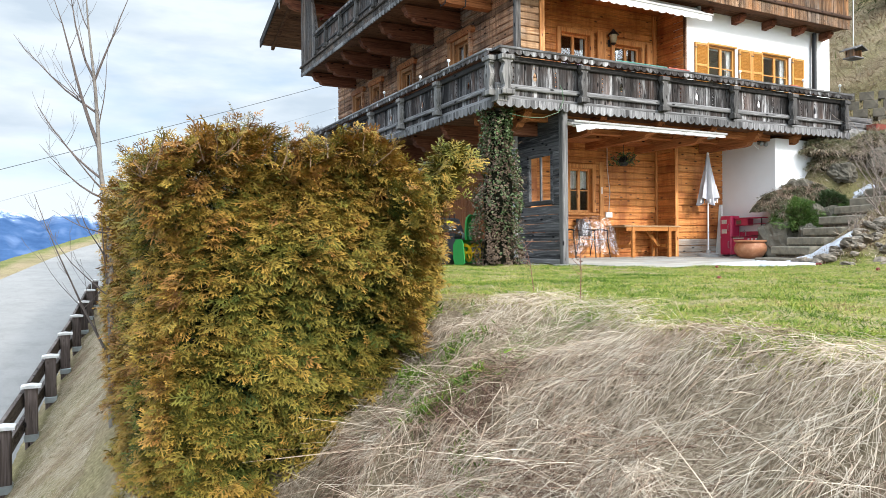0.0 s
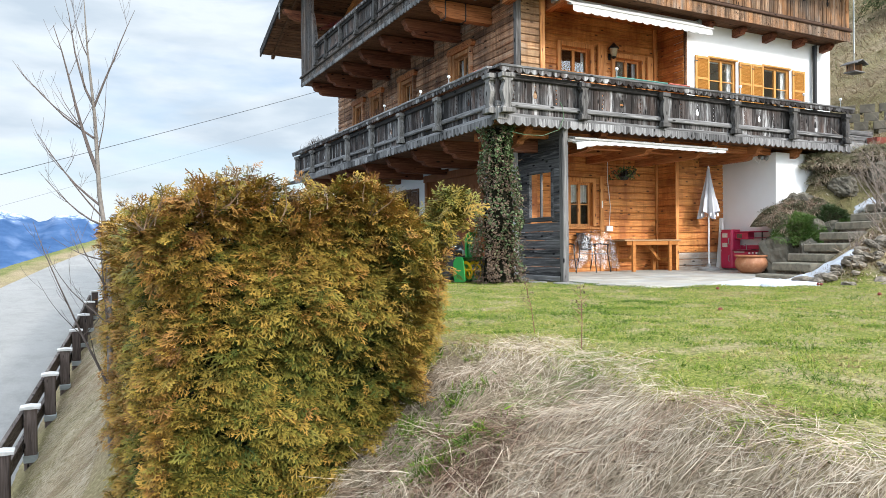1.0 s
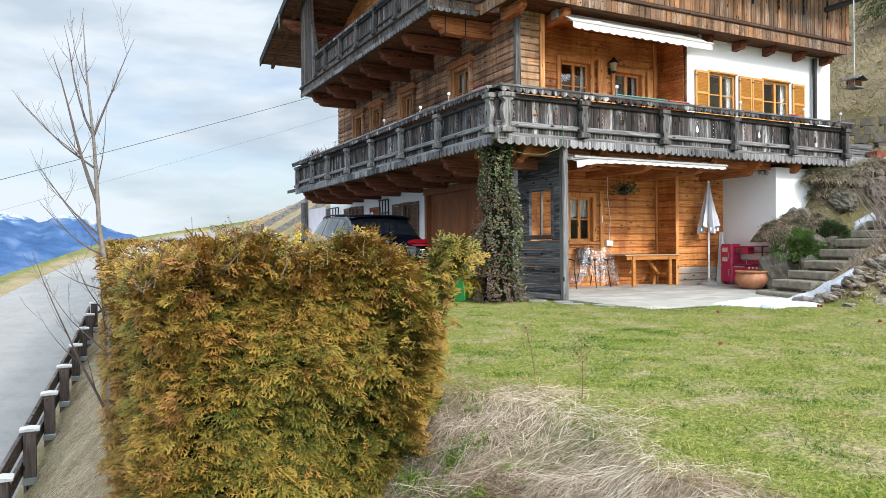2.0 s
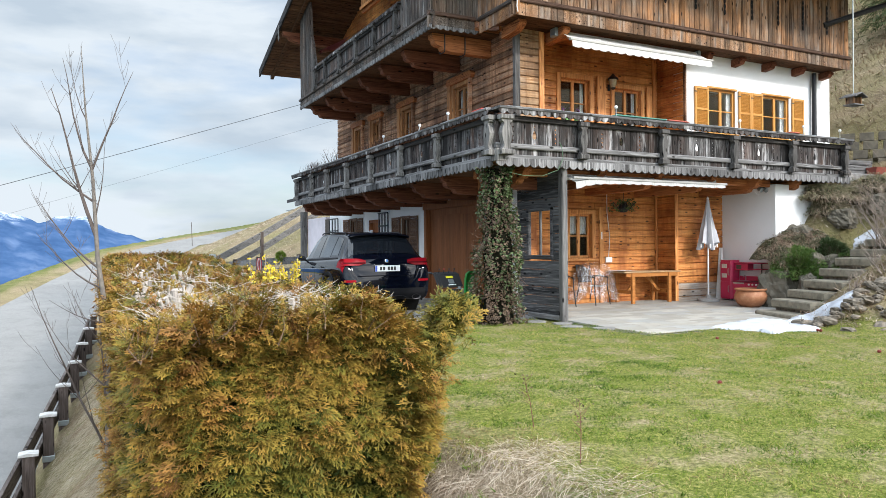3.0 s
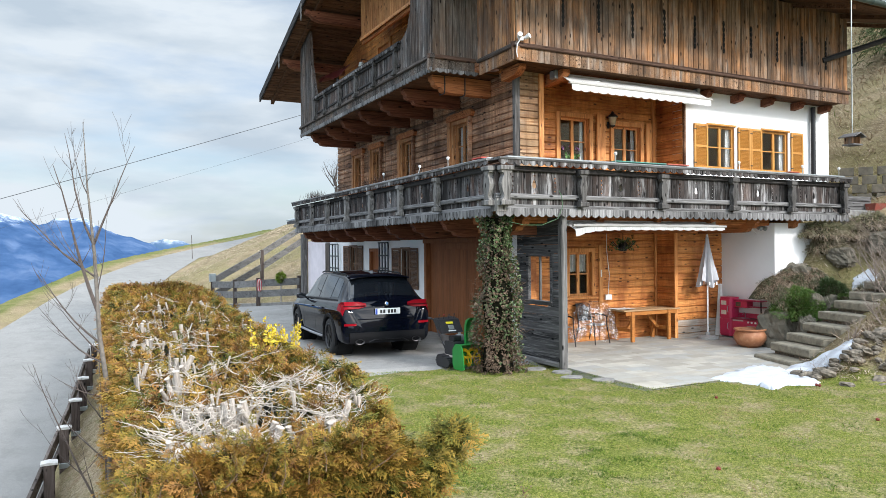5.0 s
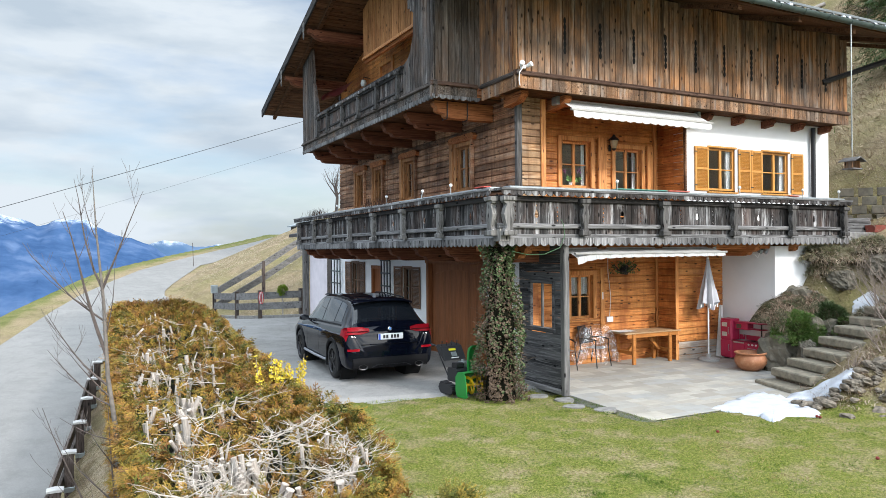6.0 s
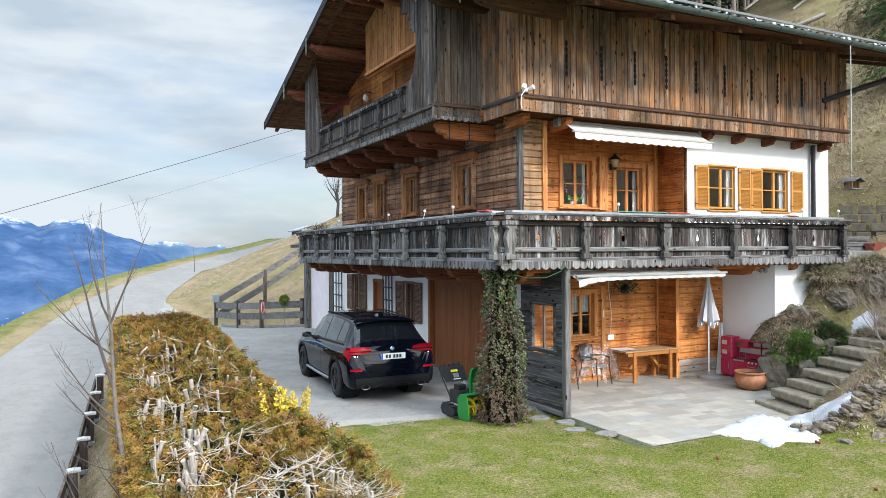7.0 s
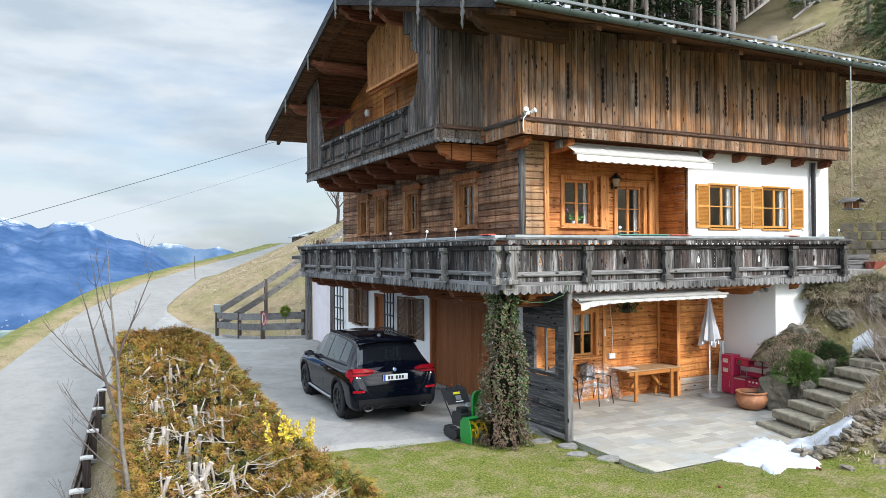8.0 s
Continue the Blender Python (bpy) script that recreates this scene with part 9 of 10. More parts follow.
def rock_mesh(rnd, sx, sy, sz, mat, n=10):
    g = Geo()
    o = rnd.uniform(0, 50)
    rows = []
    for i in range(n + 1):
        th = math.pi * i / n
        row = []
        for k in range(2 * n + 1):
            ph = math.pi * (k % (2 * n)) / n
            d = Vector((math.sin(th) * math.cos(ph), math.sin(th) * math.sin(ph), math.cos(th)))
            q = d / max(abs(d.x) ** 0.6, abs(d.y) ** 0.6, abs(d.z) ** 0.6, 0.35) * 0.8
            q *= 1 + 0.30 * noise.noise(d * 1.6 + Vector((o, 0, 0))) + 0.20 * noise.noise(d * 4 + Vector((0, o, 0))) + 0.08 * noise.noise(d * 9 + Vector((o, o, 0)))
            row.append((q.x * sx, q.y * sy, q.z * sz))
        rows.append(row)
    g.grid(rows)
    me = g.mesh("rock", mat, False, True)
    return me


M["rock_dark"] = plain("mossy_dark_rock", (0.135, 0.118, 0.088), 0.95, 0.45, 4, bump=1.0)


M["rubble"] = plain("brown_grey_rubble", (0.15, 0.125, 0.095), 0.95, 0.6, 14, bump=1.0)


def make_rocks():
    rnd = random.Random(31)
    for x, y, z, sx, sy, sz, rz, mt in ((7.15, -0.05, 0.35, 0.34, 0.42, 0.60, 20, "rock_dark"), (7.55, -0.25, 0.30, 0.40, 0.36, 0.46, 50, "rock_dark"), (7.95, -0.35, 0.75, 0.5, 0.45, 0.55, 70, "rock_dark"), (8.35, 0.25, 1.35, 0.5, 0.45, 0.5, 10, "rock_dark"), (9.25, -0.15, 1.95, 0.40, 0.33, 0.30, 15, "rock_dark"), (10.1, -0.6, 2.3, 0.45, 0.4, 0.3, 40, "rock_dark"), (7.2, -0.75, 0.45, 0.28, 0.22, 0.35, 45, "rock_dark")):
        o = tagged(new("boulder", rock_mesh(rnd, sx, sy, sz, M[mt], 20)), "grey weathered boulder in the slope beside the house", "rock", "boulders by the steps")
        o.matrix_basis = pose(x, y, z, 0, 0, rz)
    meshes = [rock_mesh(rnd, 0.14, 0.10, 0.06, M["rubble"], 6) for _ in range(5)]
    n = 0
    for _ in range(64):
        t = rnd.random()
        x, y = 4.55 + 1.7 * t + rnd.gauss(0, 0.11), -2.70 - 0.50 * math.sin(t * 2.4) + rnd.gauss(0, 0.13)
        if rnd.random() < 0.18:
            x, y = rnd.uniform(4.0, 6.2), rnd.uniform(-3.8, -2.8)
        z = ground_z(x, y)
        o = tagged(new("stone", rnd.choice(meshes)), "flat grey stone in the rockery edge", "stone", "stones of the rockery")
        o.matrix_basis = pose(x, y, z + rnd.uniform(0.0, 0.10) * (1 if t < 0.8 else 0.3), rnd.uniform(-25, 25), rnd.uniform(-25, 25), rnd.uniform(0, 360)) @ Matrix.Scale(rnd.uniform(0.45, 1.3), 4)
    # steps
    st = thing("garden_steps", (6.2, -1.5, 0), "weathered concrete garden steps climbing the slope", "steps", kind="structure")
    e = Vector((-0.30, -0.954, 0))
    a = Vector((0.954, -0.30, 0))
    for i in range(9):
        L = Vector((5.58 + 0.365 * i, -0.74 - 0.095 * i, 0.075 + 0.203 * i))
        w = 1.12 + 0.06 * math.sin(i * 2.1)
        dz = 0.02 * math.sin(i * 1.7)
        m = axes(L + UP * dz, e, a, UP) @ pose(0, 0, 0, 1.5 * math.sin(i * 2.7), 0, 2.0 * math.sin(i * 3.3))
        part("step", Geo().box(0, w, 0, 0.46, -0.165, 0, 0.022, m), M["step"], st)
        # added riser, its darker colour standing for the shade under the slab
        part("riser", Geo().box(0.04, w - 0.05, 0.07, 0.44, -0.30, -0.16, 0.01, m), M["rubble"], st, "dark set-back riser under the step")


make_rocks()


def snow_patch(outline, thick, seed, label):
    """A low heap with a ragged rim; outline in plan."""
    rnd = random.Random(seed)
    cx, cy = sum(p[0] for p in outline) / len(outline), sum(p[1] for p in outline) / len(outline)
    n, m = 90, 9
    g = Geo()
    rows = []
    for j in range(m + 1):
        t = j / m
        row = []
        for i in range(n + 1):
            q = (i % n) / n * len(outline)
            k = int(q)
            a, b = outline[k], outline[(k + 1) % len(outline)]
            f = q - k
            f = f * f * (3 - 2 * f)
            rim = 1 + 0.16 * nz(i * 0.55, seed) + 0.12 * nz(i * 1.7, seed + 3)
            if i == n:
                rim = 1 + 0.16 * nz(0, seed) + 0.12 * nz(0, seed + 3)
            x, y = cx + (a[0] + (b[0] - a[0]) * f - cx) * t * rim, cy + (a[1] + (b[1] - a[1]) * f - cy) * t * rim
            z = max(ground_z(x, y), slab_z(y) if 1.5 < x < 7 and y > -2.1 else -9)
            h = thick * (1 - t ** 5) * (0.75 + 0.5 * nz(x * 3, y * 3, seed) + 0.2 * nz(x * 9, y * 9))
            row.append((x, y, z + h - (0.02 if j == m else -0.015)))
        rows.append(row)
    g.grid(rows)
    return solo("snow_patch", g, M["snow"], label, "snow", "snow remains", smooth=True)


snow_patch([(2.95, -1.95), (3.2, -2.75), (2.98, -3.2), (3.55, -3.0), (4.0, -3.32), (4.4, -3.0), (4.65, -2.4), (4.95, -1.8), (4.75, -1.35), (3.95, -1.65)], 0.04, 3, "melting snow patch on the paving and lawn edge")
snow_patch([(4.55, -2.2), (4.75, -2.65), (5.1, -2.9), (5.65, -2.95), (5.85, -2.6), (5.4, -2.3), (4.95, -1.95)], 0.12, 5, "old snow lying beside the garden steps")
snow_patch([(8.75, -0.75), (9.1, -1.0), (9.6, -0.9), (9.75, -0.55), (9.2, -0.45)], 0.05, 7, "small snow patch on the slope")


def drooping_blade():
    v = [(-0.012, 0, 0), (0.012, 0, 0), (0.010, 0.45, -0.08), (-0.010, 0.45, -0.08), (0.003, 0.8, -0.5), (-0.003, 0.8, -0.5)]
    return np.array(v, float), np.array([(0, 1, 2, 3), (3, 2, 4, 5)]), np.array([0, 0, 0.5, 0.5, 1, 1], float)


# dark brown filler inside the bushes and under the heath
M["heath_core"] = plain("dark_brown_core", (0.055, 0.048, 0.028), 0.95, 0.5, 14, spec=0.05, bump=0.6)


def make_shrubs():
    rnd, rng = random.Random(41), np.random.RandomState(41)
    green = leafy("evergreen_shrub_leaves", (0.035, 0.085, 0.014), (0.065, 0.14, 0.022), (0.105, 0.185, 0.036), (0.17, 0.20, 0.065))
    dark = leafy("dark_bush_leaves", (0.03, 0.055, 0.016), (0.055, 0.09, 0.028), (0.085, 0.12, 0.045))
    olive = leafy("dull_heath_leaves", (0.085, 0.11, 0.045), (0.15, 0.165, 0.080), (0.28, 0.24, 0.15), (0.38, 0.32, 0.21))
    temp = [spray_template(random.Random(3), 5, 1, 0.03)]
    for x, y, z, rx, ry, rz, n, mt, lab in ((7.55, -0.26, 0.86, 0.54, 0.46, 0.48, 7500, green, "bright green mossy cushion bush over the rock"), (8.3, -0.5, 1.15, 0.36, 0.36, 0.38, 2600, dark, "dark green bush beside the steps"), (9.3, 0.25, 2.2, 0.5, 0.45, 0.36, 2000, olive, "dry grassy heath over the boulders"), (9.95, 0.0, 2.5, 0.5, 0.4, 0.3, 1200, olive, "dry grassy heath over the boulders"), (10.3, -0.2, 2.75, 0.6, 0.5, 0.3, 1000, olive, "dry heath below the path wall"), (8.3, -0.9, 0.95, 0.28, 0.26, 0.26, 600, green, "small green cushion beside the steps"),
                                            (9.2, 0.2, 2.55, 0.65, 0.5, 0.26, 2000, olive, "dry heath on the ledge"), (11.2, -1.6, 3.2, 0.85, 0.7, 0.75, 1500, green, "dark evergreen bush on the slope"), (8.6, -1.2, 1.15, 0.35, 0.3, 0.28, 700, olive, "low dry heath between the stones")):
        s = thing("bush", (x, y, ground_z(x, y)), lab, "bush", "bushes by the steps")
        d = rng.normal(size=(n, 3))
        d /= np.linalg.norm(d, axis=1, keepdims=True)
        d[:, 2] = np.abs(d[:, 2]) * 1.2 - 0.35
        lump = np.array([1 + 0.35 * nz(q[0] * 2 + x, q[1] * 2, q[2] * 2) for q in d])[:, None]
        pos = np.array([x, y, z]) + d * lump * np.array([rx, ry, rz]) * rng.uniform(0.65, 1.05, (n, 1))
        V, F, T, P = scatter(temp, np.zeros(n, int), pos, turn_to(d + rng.uniform(-0.5, 0.5, (n, 3)), rng.uniform(0, 6, n)), rng.uniform(0.05, 0.11, n), np.zeros(n))
        o = part("leaves", quads("leaves", V, F, mt), None, s)
        o["kind"] = "stuff"
        if mt is olive:
            q = 1500
            dd = rng.normal(size=(q, 3))
            dd /= np.linalg.norm(dd, axis=1, keepdims=True)
            dd[:, 2] = np.abs(dd[:, 2]) - 0.35
            V, F, T, P = scatter([drooping_blade()], np.zeros(q, int), np.array([x, y, z]) + dd * np.array([rx, ry, rz]) * 0.85, turn_to(dd * np.array([1, 1, 0.4]) + rng.uniform(-0.7, 0.7, (q, 3)), rng.uniform(-0.9, 0.9, q)), rng.uniform(0.10, 0.30, q), rng.uniform(0.25, 0.90, q))
            part("dry_cover", quads("dry_cover", V, F, M["straw"], {"tone": T, "tip": P}), None, s, "drooping straw-coloured blades")["kind"] = "stuff"
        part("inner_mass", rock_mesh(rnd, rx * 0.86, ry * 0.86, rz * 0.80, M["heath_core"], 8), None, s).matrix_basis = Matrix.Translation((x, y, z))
    for x, y, h, n in ((5.7, -2.75, 0.6, 5), (6.3, -2.85, 0.8, 6), (7.6, -2.5, 1.9, 9), (8.3, -2.2, 1.9, 9), (7.9, -1.9, 1.5, 7), (9.7, -1.9, 1.9, 8), (9.2, -2.6, 2.2, 8), (6.9, -2.9, 1.2, 5), (10.3, -2.4, 2.4, 7), (8.9, -1.4, 1.3, 5)):
        zg = ground_z(x, y)
        s = thing("bare_shrub", (x, y, zg), "bare thorny shrub with thin pale twigs on the slope", "shrub", "bare shrubs on the slope")
        for k in range(n):
            g = Geo()
            a = rnd.uniform(0, 6.28)
            grow(g, (x + rnd.uniform(-0.15, 0.15), y + rnd.uniform(-0.15, 0.15), zg - 0.05), (math.cos(a) * 0.6, math.sin(a) * 0.6, 0.9), h * rnd.uniform(0.6, 1.1), 0.013, 1, rnd, 0.05, 5)
            part("stem", g, M["bark_shrub"], s)


def make_hanging_heath():
    """A mat of dry grass and heath that lies on the rock and hangs over its rim."""
    rnd, rng = random.Random(43), np.random.RandomState(43)
    s = thing("hanging_heath", (7.6, 0.2, 1.2), "mat of dry grass and grey-green heath hanging over the rock", "heath")

    def at(u, v):
        return (6.95 + 1.45 * u + 0.10 * v, 0.50 - 0.85 * v + 0.12 * nz(u * 4, 2), 1.38 + 0.42 * u - 0.50 * max(0.0, v - 0.45) ** 1.3 - 0.28 * (1 - u) ** 4 + 0.10 * nz(u * 3, v * 3, 5))

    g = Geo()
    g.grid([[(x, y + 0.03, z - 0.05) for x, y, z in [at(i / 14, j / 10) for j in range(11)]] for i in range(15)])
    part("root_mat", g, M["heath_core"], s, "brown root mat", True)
    olive = leafy("dull_hanging_leaves", (0.04, 0.065, 0.022), (0.085, 0.115, 0.045), (0.19, 0.17, 0.10), (0.11, 0.075, 0.045))
    for nm, n, temp, mat, lo, hi in (("heath", 4200, spray_template(random.Random(3), 5, 1, 0.03), olive, 0.05, 0.10), ("dry_cover", 3200, drooping_blade(), M["straw"], 0.08, 0.22)):
        pos, d = [], []
        for _ in range(n):
            u, v = rnd.random(), rnd.random() ** 0.8
            if nm == "heath" and nz(u * 5, v * 4, 9) < 0.0:
                continue
            pos.append(at(u, v))
            d.append((rnd.gauss(-0.35 * (1 - u), 0.5), rnd.gauss(-0.5, 0.4), rnd.uniform(-0.2, 0.7) - 0.7 * v))
        n = len(pos)
        V, F, T, P = scatter([temp], np.zeros(n, int), np.array(pos), turn_to(np.array(d), rng.uniform(-0.9, 0.9, n)), rng.uniform(lo, hi, n), rng.uniform(0.05, 0.75, n))
        part(nm, quads(nm, V, F, mat, {"tone": T, "tip": P}), None, s)["kind"] = "stuff"


M["bark_shrub"] = plain("pale_shrub_bark", (0.24, 0.19, 0.155), 0.85, 0.3, 20)


def make_apples():
    """Withered windfalls left on the lawn."""
    skin = plain("withered_apple_skin", (0.15, 0.016, 0.010), 0.6, 0.5, 18)
    prof = [(0.0, -0.019), (0.010, -0.021), (0.020, -0.014), (0.025, 0.0), (0.022, 0.013), (0.013, 0.021), (0.006, 0.020), (0.0, 0.015)]
    for x, y in ((3.91, -3.28), (3.9, -3.34), (1.77, -3.19), (2.48, -5.13), (-0.89, -5.6)):
        z = ground_z(x, y) + 0.025
        ap = solo("windfall_apple", Geo().lathe(prof, (0, 0, 0), 12, Matrix.Translation((x, y, z)) @ Matrix.Rotation(0.7, 4, "X")), skin, "withered red apple lying on the lawn", "apple", "windfalls on the lawn", smooth=True)
        part("stalk", Geo().tube([(x, y - 0.006, z + 0.010), (x, y - 0.015, z + 0.028)], 0.002, 4), M["bark_dark"], ap)


make_shrubs()
make_hanging_heath()
make_apples()


def make_slope_things():
    rnd = random.Random(51)
    # hollow block retaining wall beyond the balcony's end
    wl = thing("block_wall", (11.7, 0.3, 3.1), "retaining wall of grey hollow planting blocks", "wall")
    for r in range(5):
        for k in range(9):
            x, y = 11.0 + 0.33 * k * 0.75 + 0.12 * (r % 2) + rnd.uniform(-0.03, 0.03), 1.36 - 0.36 * k - 0.12 * (r % 2)
            z = 3.12 + 0.24 * r
            m = axes((x + 0.12 * r, y, z), (0.55, -0.835, 0), (0.835, 0.55, 0), UP)
            part("block", Geo().box(0, 0.33, 0, 0.06, 0, 0.22, 0.01, m).box(0, 0.06, 0.06, 0.3, 0, 0.22, 0.01, m).box(0.27, 0.33, 0.06, 0.3, 0, 0.22, 0.01, m), M["rock_dark"], wl)
    pw = thing("path_wall", (11.5, 0.2, 2.6), "low dark concrete wall beside the upper path", "wall")
    part("wall", Geo().box(9.95, 13.5, 0.12, 0.32, 1.8, 3.10, 0.02), M["stone"], pw)
    bx = thing("planter_box", (10.7, 0.6, 3.05), "weathered plank planter standing by the path", "planter")
    for k in range(3):
        part("plank", Geo().box(10.3, 11.2, 0.36, 0.40, 3.08 + k * 0.13, 3.20 + k * 0.13, 0.008), M["grey_board_x"], bx)
    part("end_plank", Geo().box(11.2, 11.24, 0.36, 0.8, 3.08, 3.46, 0.008), M["grey_board_x"], bx)
    part("end_plank", Geo().box(10.26, 10.3, 0.36, 0.8, 3.08, 3.46, 0.008), M["grey_board_x"], bx)
    part("soil", Geo().box(10.3, 11.2, 0.40, 0.8, 3.0, 3.4), plain("dark_soil", (0.05, 0.04, 0.03), 0.95, 0.4, 30), bx)
    tr = thing("red_trough", (11.3, 0.0, 3.1), "rust-red plant trough on the path wall", "planter")
    part("trough", Geo().prism([(-0.10, 0), (0.10, 0), (0.14, 0.18), (-0.14, 0.18)], (10.95, 0.2, 3.10), (0, 1, 0), UP, (0.9, 0, 0)), plain("rust_red", (0.25, 0.06, 0.04), 0.6, 0.2, 8), tr)
    # bird house on a pole
    b = thing("bird_house", (9.05, -0.58, 4.5), "small wooden bird feeder house hanging on a thin chain", "bird house")
    x, y, z = 9.05, -0.58, 4.50
    part("floor_board", Geo().box(x - 0.17, x + 0.17, y - 0.14, y + 0.14, z, z + 0.03, 0.006), M["grey_board_x"], b)
    part("back_wall", Geo().box(x - 0.14, x + 0.14, y + 0.08, y + 0.10, z + 0.03, z + 0.2), M["clad"], b)
    part("side_wall", Geo().box(x + 0.12, x + 0.14, y - 0.1, y + 0.08, z + 0.03, z + 0.2), M["clad"], b)
    part("side_wall", Geo().box(x - 0.14, x - 0.12, y - 0.1, y + 0.08, z + 0.03, z + 0.2), M["clad"], b)
    part("roof", Geo().prism([(-0.21, 0.17), (0, 0.26), (0.21, 0.17), (0.21, 0.19), (0, 0.285), (-0.21, 0.19)], (x, y - 0.2, z), (1, 0, 0), UP, (0, 0.4, 0)), M["grey_y"], b)
    part("hook", Geo().tube([(x, y, z + 0.27), (x, y, z + 0.50)], 0.008, 6), M["zinc"], b)
    # cables, far pole
    for k, (p, q, r) in enumerate((((28.2, 60.0, 21.2), (-11.8, 50.1, 6.4), 0.022), ((28.2, 60.5, 18.6), (-11.8, 56.0, 4.6), 0.008))):
        p, q = Vector(p), Vector(q)
        pts = []
        for i in range(41):
            t = i / 40 * 1.6
            pt = p + (q - p) * t
            pts.append(pt - UP * 1.5 * (t / 1.6) * (1 - t / 1.6))
        solo("overhead_cable", Geo().tube(pts, r, 5), M["iron"], "thin dark overhead cable leading from the gable", "cable", "overhead cables")
    solo("snow_pole", Geo().tube([(1.42, 47.4, road_z(47.4) - 0.1), (1.36, 47.4, road_z(47.4) + 1.85)], 0.02, 6), M["fence"], "thin snow marker pole beside the lane", "pole")
    # far bare trees and a roof on the rise
    for x, y, h in ((12.9, 47.0, 4.6), (15.5, 49.5, 4.2)):
        zg = ground_z(x, y)
        t = thing("bare_orchard_tree", (x, y, zg), "bare fruit tree on the grassy rise", "tree", "bare trees on the rise")
        part("trunk", Geo().tube([(x, y, zg - 0.3), (x + 0.1, y, zg + 1.2), (x, y, zg + 2.0)], [0.16, 0.12, 0.09], 8), M["bark_dark"], t)
        for k in range(7):
            a = rnd.uniform(0, 6.28)
            g = Geo()
            grow(g, (x, y, zg + rnd.uniform(1.2, 2.0)), (math.cos(a) * 0.7, math.sin(a) * 0.7, 0.8), h * rnd.uniform(0.4, 0.65), 0.06, 0, rnd, 0.4, 5)
            part("limb", g, M["bark_dark"], t)
    h = thing("far_shed", (14, 62, ground_z(14, 62)), "low grey shed roof on the rise", "shed")
    zz = ground_z(14.5, 60)
    part("wall", Geo().box(13.2, 15.8, 60, 62.5, zz - 1, zz + 0.5), M["clad_dark"], h)
    part("roof", Geo().prism([(0.3, 0.4), (2, 0.9), (3.5, 0.4), (3.5, 0.5), (2, 1.02), (0.3, 0.5)], (12.6, 59.6, zz), (1, 0, 0), UP, (0, 3.3, 0)), M["zinc"], h)


make_slope_things()


def make_forest():
    rnd, rng = random.Random(61), np.random.RandomState(61)
    bark = wood("pale_spruce_bark", (0.10, 0.075, 0.058), (0.22, 0.18, 0.15), (0.36, 0.31, 0.27), "Z", 0.9, spread=0.6, knots=False)
    needles = leafy("spruce_needles", (0.012, 0.026, 0.010), (0.022, 0.045, 0.016), (0.035, 0.065, 0.022), (0.05, 0.08, 0.03))
    young = leafy("young_spruce_needles", (0.03, 0.06, 0.018), (0.05, 0.095, 0.028), (0.085, 0.135, 0.045))
    fine = [spray_template(random.Random(6), 6, 0, 0.03)]
    fr = [spray_template(random.Random(5), 5, 0, 0.055)]

    def conifer(x, y, h, bare, r, n, lab, size=1.0, mt=None):
        zg = ground_z(x, y)
        t = thing("conifer", (x, y, zg), lab, "tree", "conifers of the forest edge")
        part("trunk", Geo().tube([(x, y, zg - 0.5), (x + rnd.uniform(-0.15, 0.15), y, zg + h * 0.5), (x + rnd.uniform(-0.25, 0.25), y, zg + h)], [r, r * 0.75, r * 0.15], 8), bark, t, smooth=True)
        # dead branch stubs
        g = Geo()
        for k in range(16):
            z = zg + rnd.uniform(0.1, 1.0) * bare
            a = rnd.uniform(0, 6.28)
            L = rnd.uniform(0.3, 1.3)
            g.tube([(x, y, z), (x + L * math.cos(a), y + L * math.sin(a), z - 0.15 * L)], [0.022, 0.006], 4)
        part("dead_twig_cover", g, M["bark_dark"], t)["kind"] = "stuff"
        pos, d, s = [], [], []
        for k in range(n):
            q = rnd.random() ** 0.8
            z = zg + bare * 0.5 + (h - bare * 0.5) * q
            R = (1 - q) ** 0.8 * (h * 0.17) + 0.1
            a = rnd.uniform(0, 6.28)
            rr = R * rnd.uniform(0.25, 1.0)
            pos.append((x + rr * math.cos(a), y + rr * math.sin(a), z - rr * 0.35))
            d.append((math.cos(a), math.sin(a), -0.35 + rnd.uniform(-0.3, 0.3)))
            s.append(rnd.uniform(0.07, 0.13) * size * min(h, 13) * (0.6 + 0.4 * (1 - q)))
        pos, d, s = np.array(pos), np.array(d), np.array(s)
        V, F, T, P = scatter(fr if size == 1 else fine, np.zeros(len(pos), int), pos, turn_to(d, rng.uniform(-0.6, 0.6, len(pos))), s, s)
        part("crown", quads("crown", V, F, mt or needles), None, t)["kind"] = "stuff"

    n = 0
    for k in range(900):
        s, ratio = rnd.uniform(42, 92), rnd.uniform(0.16, 0.72)
        x, y = -6.8 + s * (0.457 + ratio * 0.889), -10.9 + s * (0.889 - ratio * 0.457)
        if ratio > 0.50 and s < 52 + (ratio - 0.50) * 90:
            continue
        conifer(x, y, rnd.uniform(18, 26), rnd.uniform(5, 13), rnd.uniform(0.09, 0.18), 150, "tall spruce with a bare pale trunk at the forest edge")
        n += 1
        if n > 230:
            break
    conifer(20.3, 4.6, 8.5, 0.8, 0.12, 4200, "young green spruce on the slope behind the house", 0.5, young)
    conifer(26.0, 9.5, 6.5, 0.6, 0.10, 2400, "young green spruce on the slope behind the house", 0.5, young)
    conifer(30.5, 16, 5.5, 0.5, 0.10, 1600, "young green spruce on the slope behind the house", 0.5, young)
    # stumps and felled wood on the cleared slope
    cut = plain("grey_weathered_wood", (0.30, 0.27, 0.24), 0.9, 0.3, 10, bump=0.4)
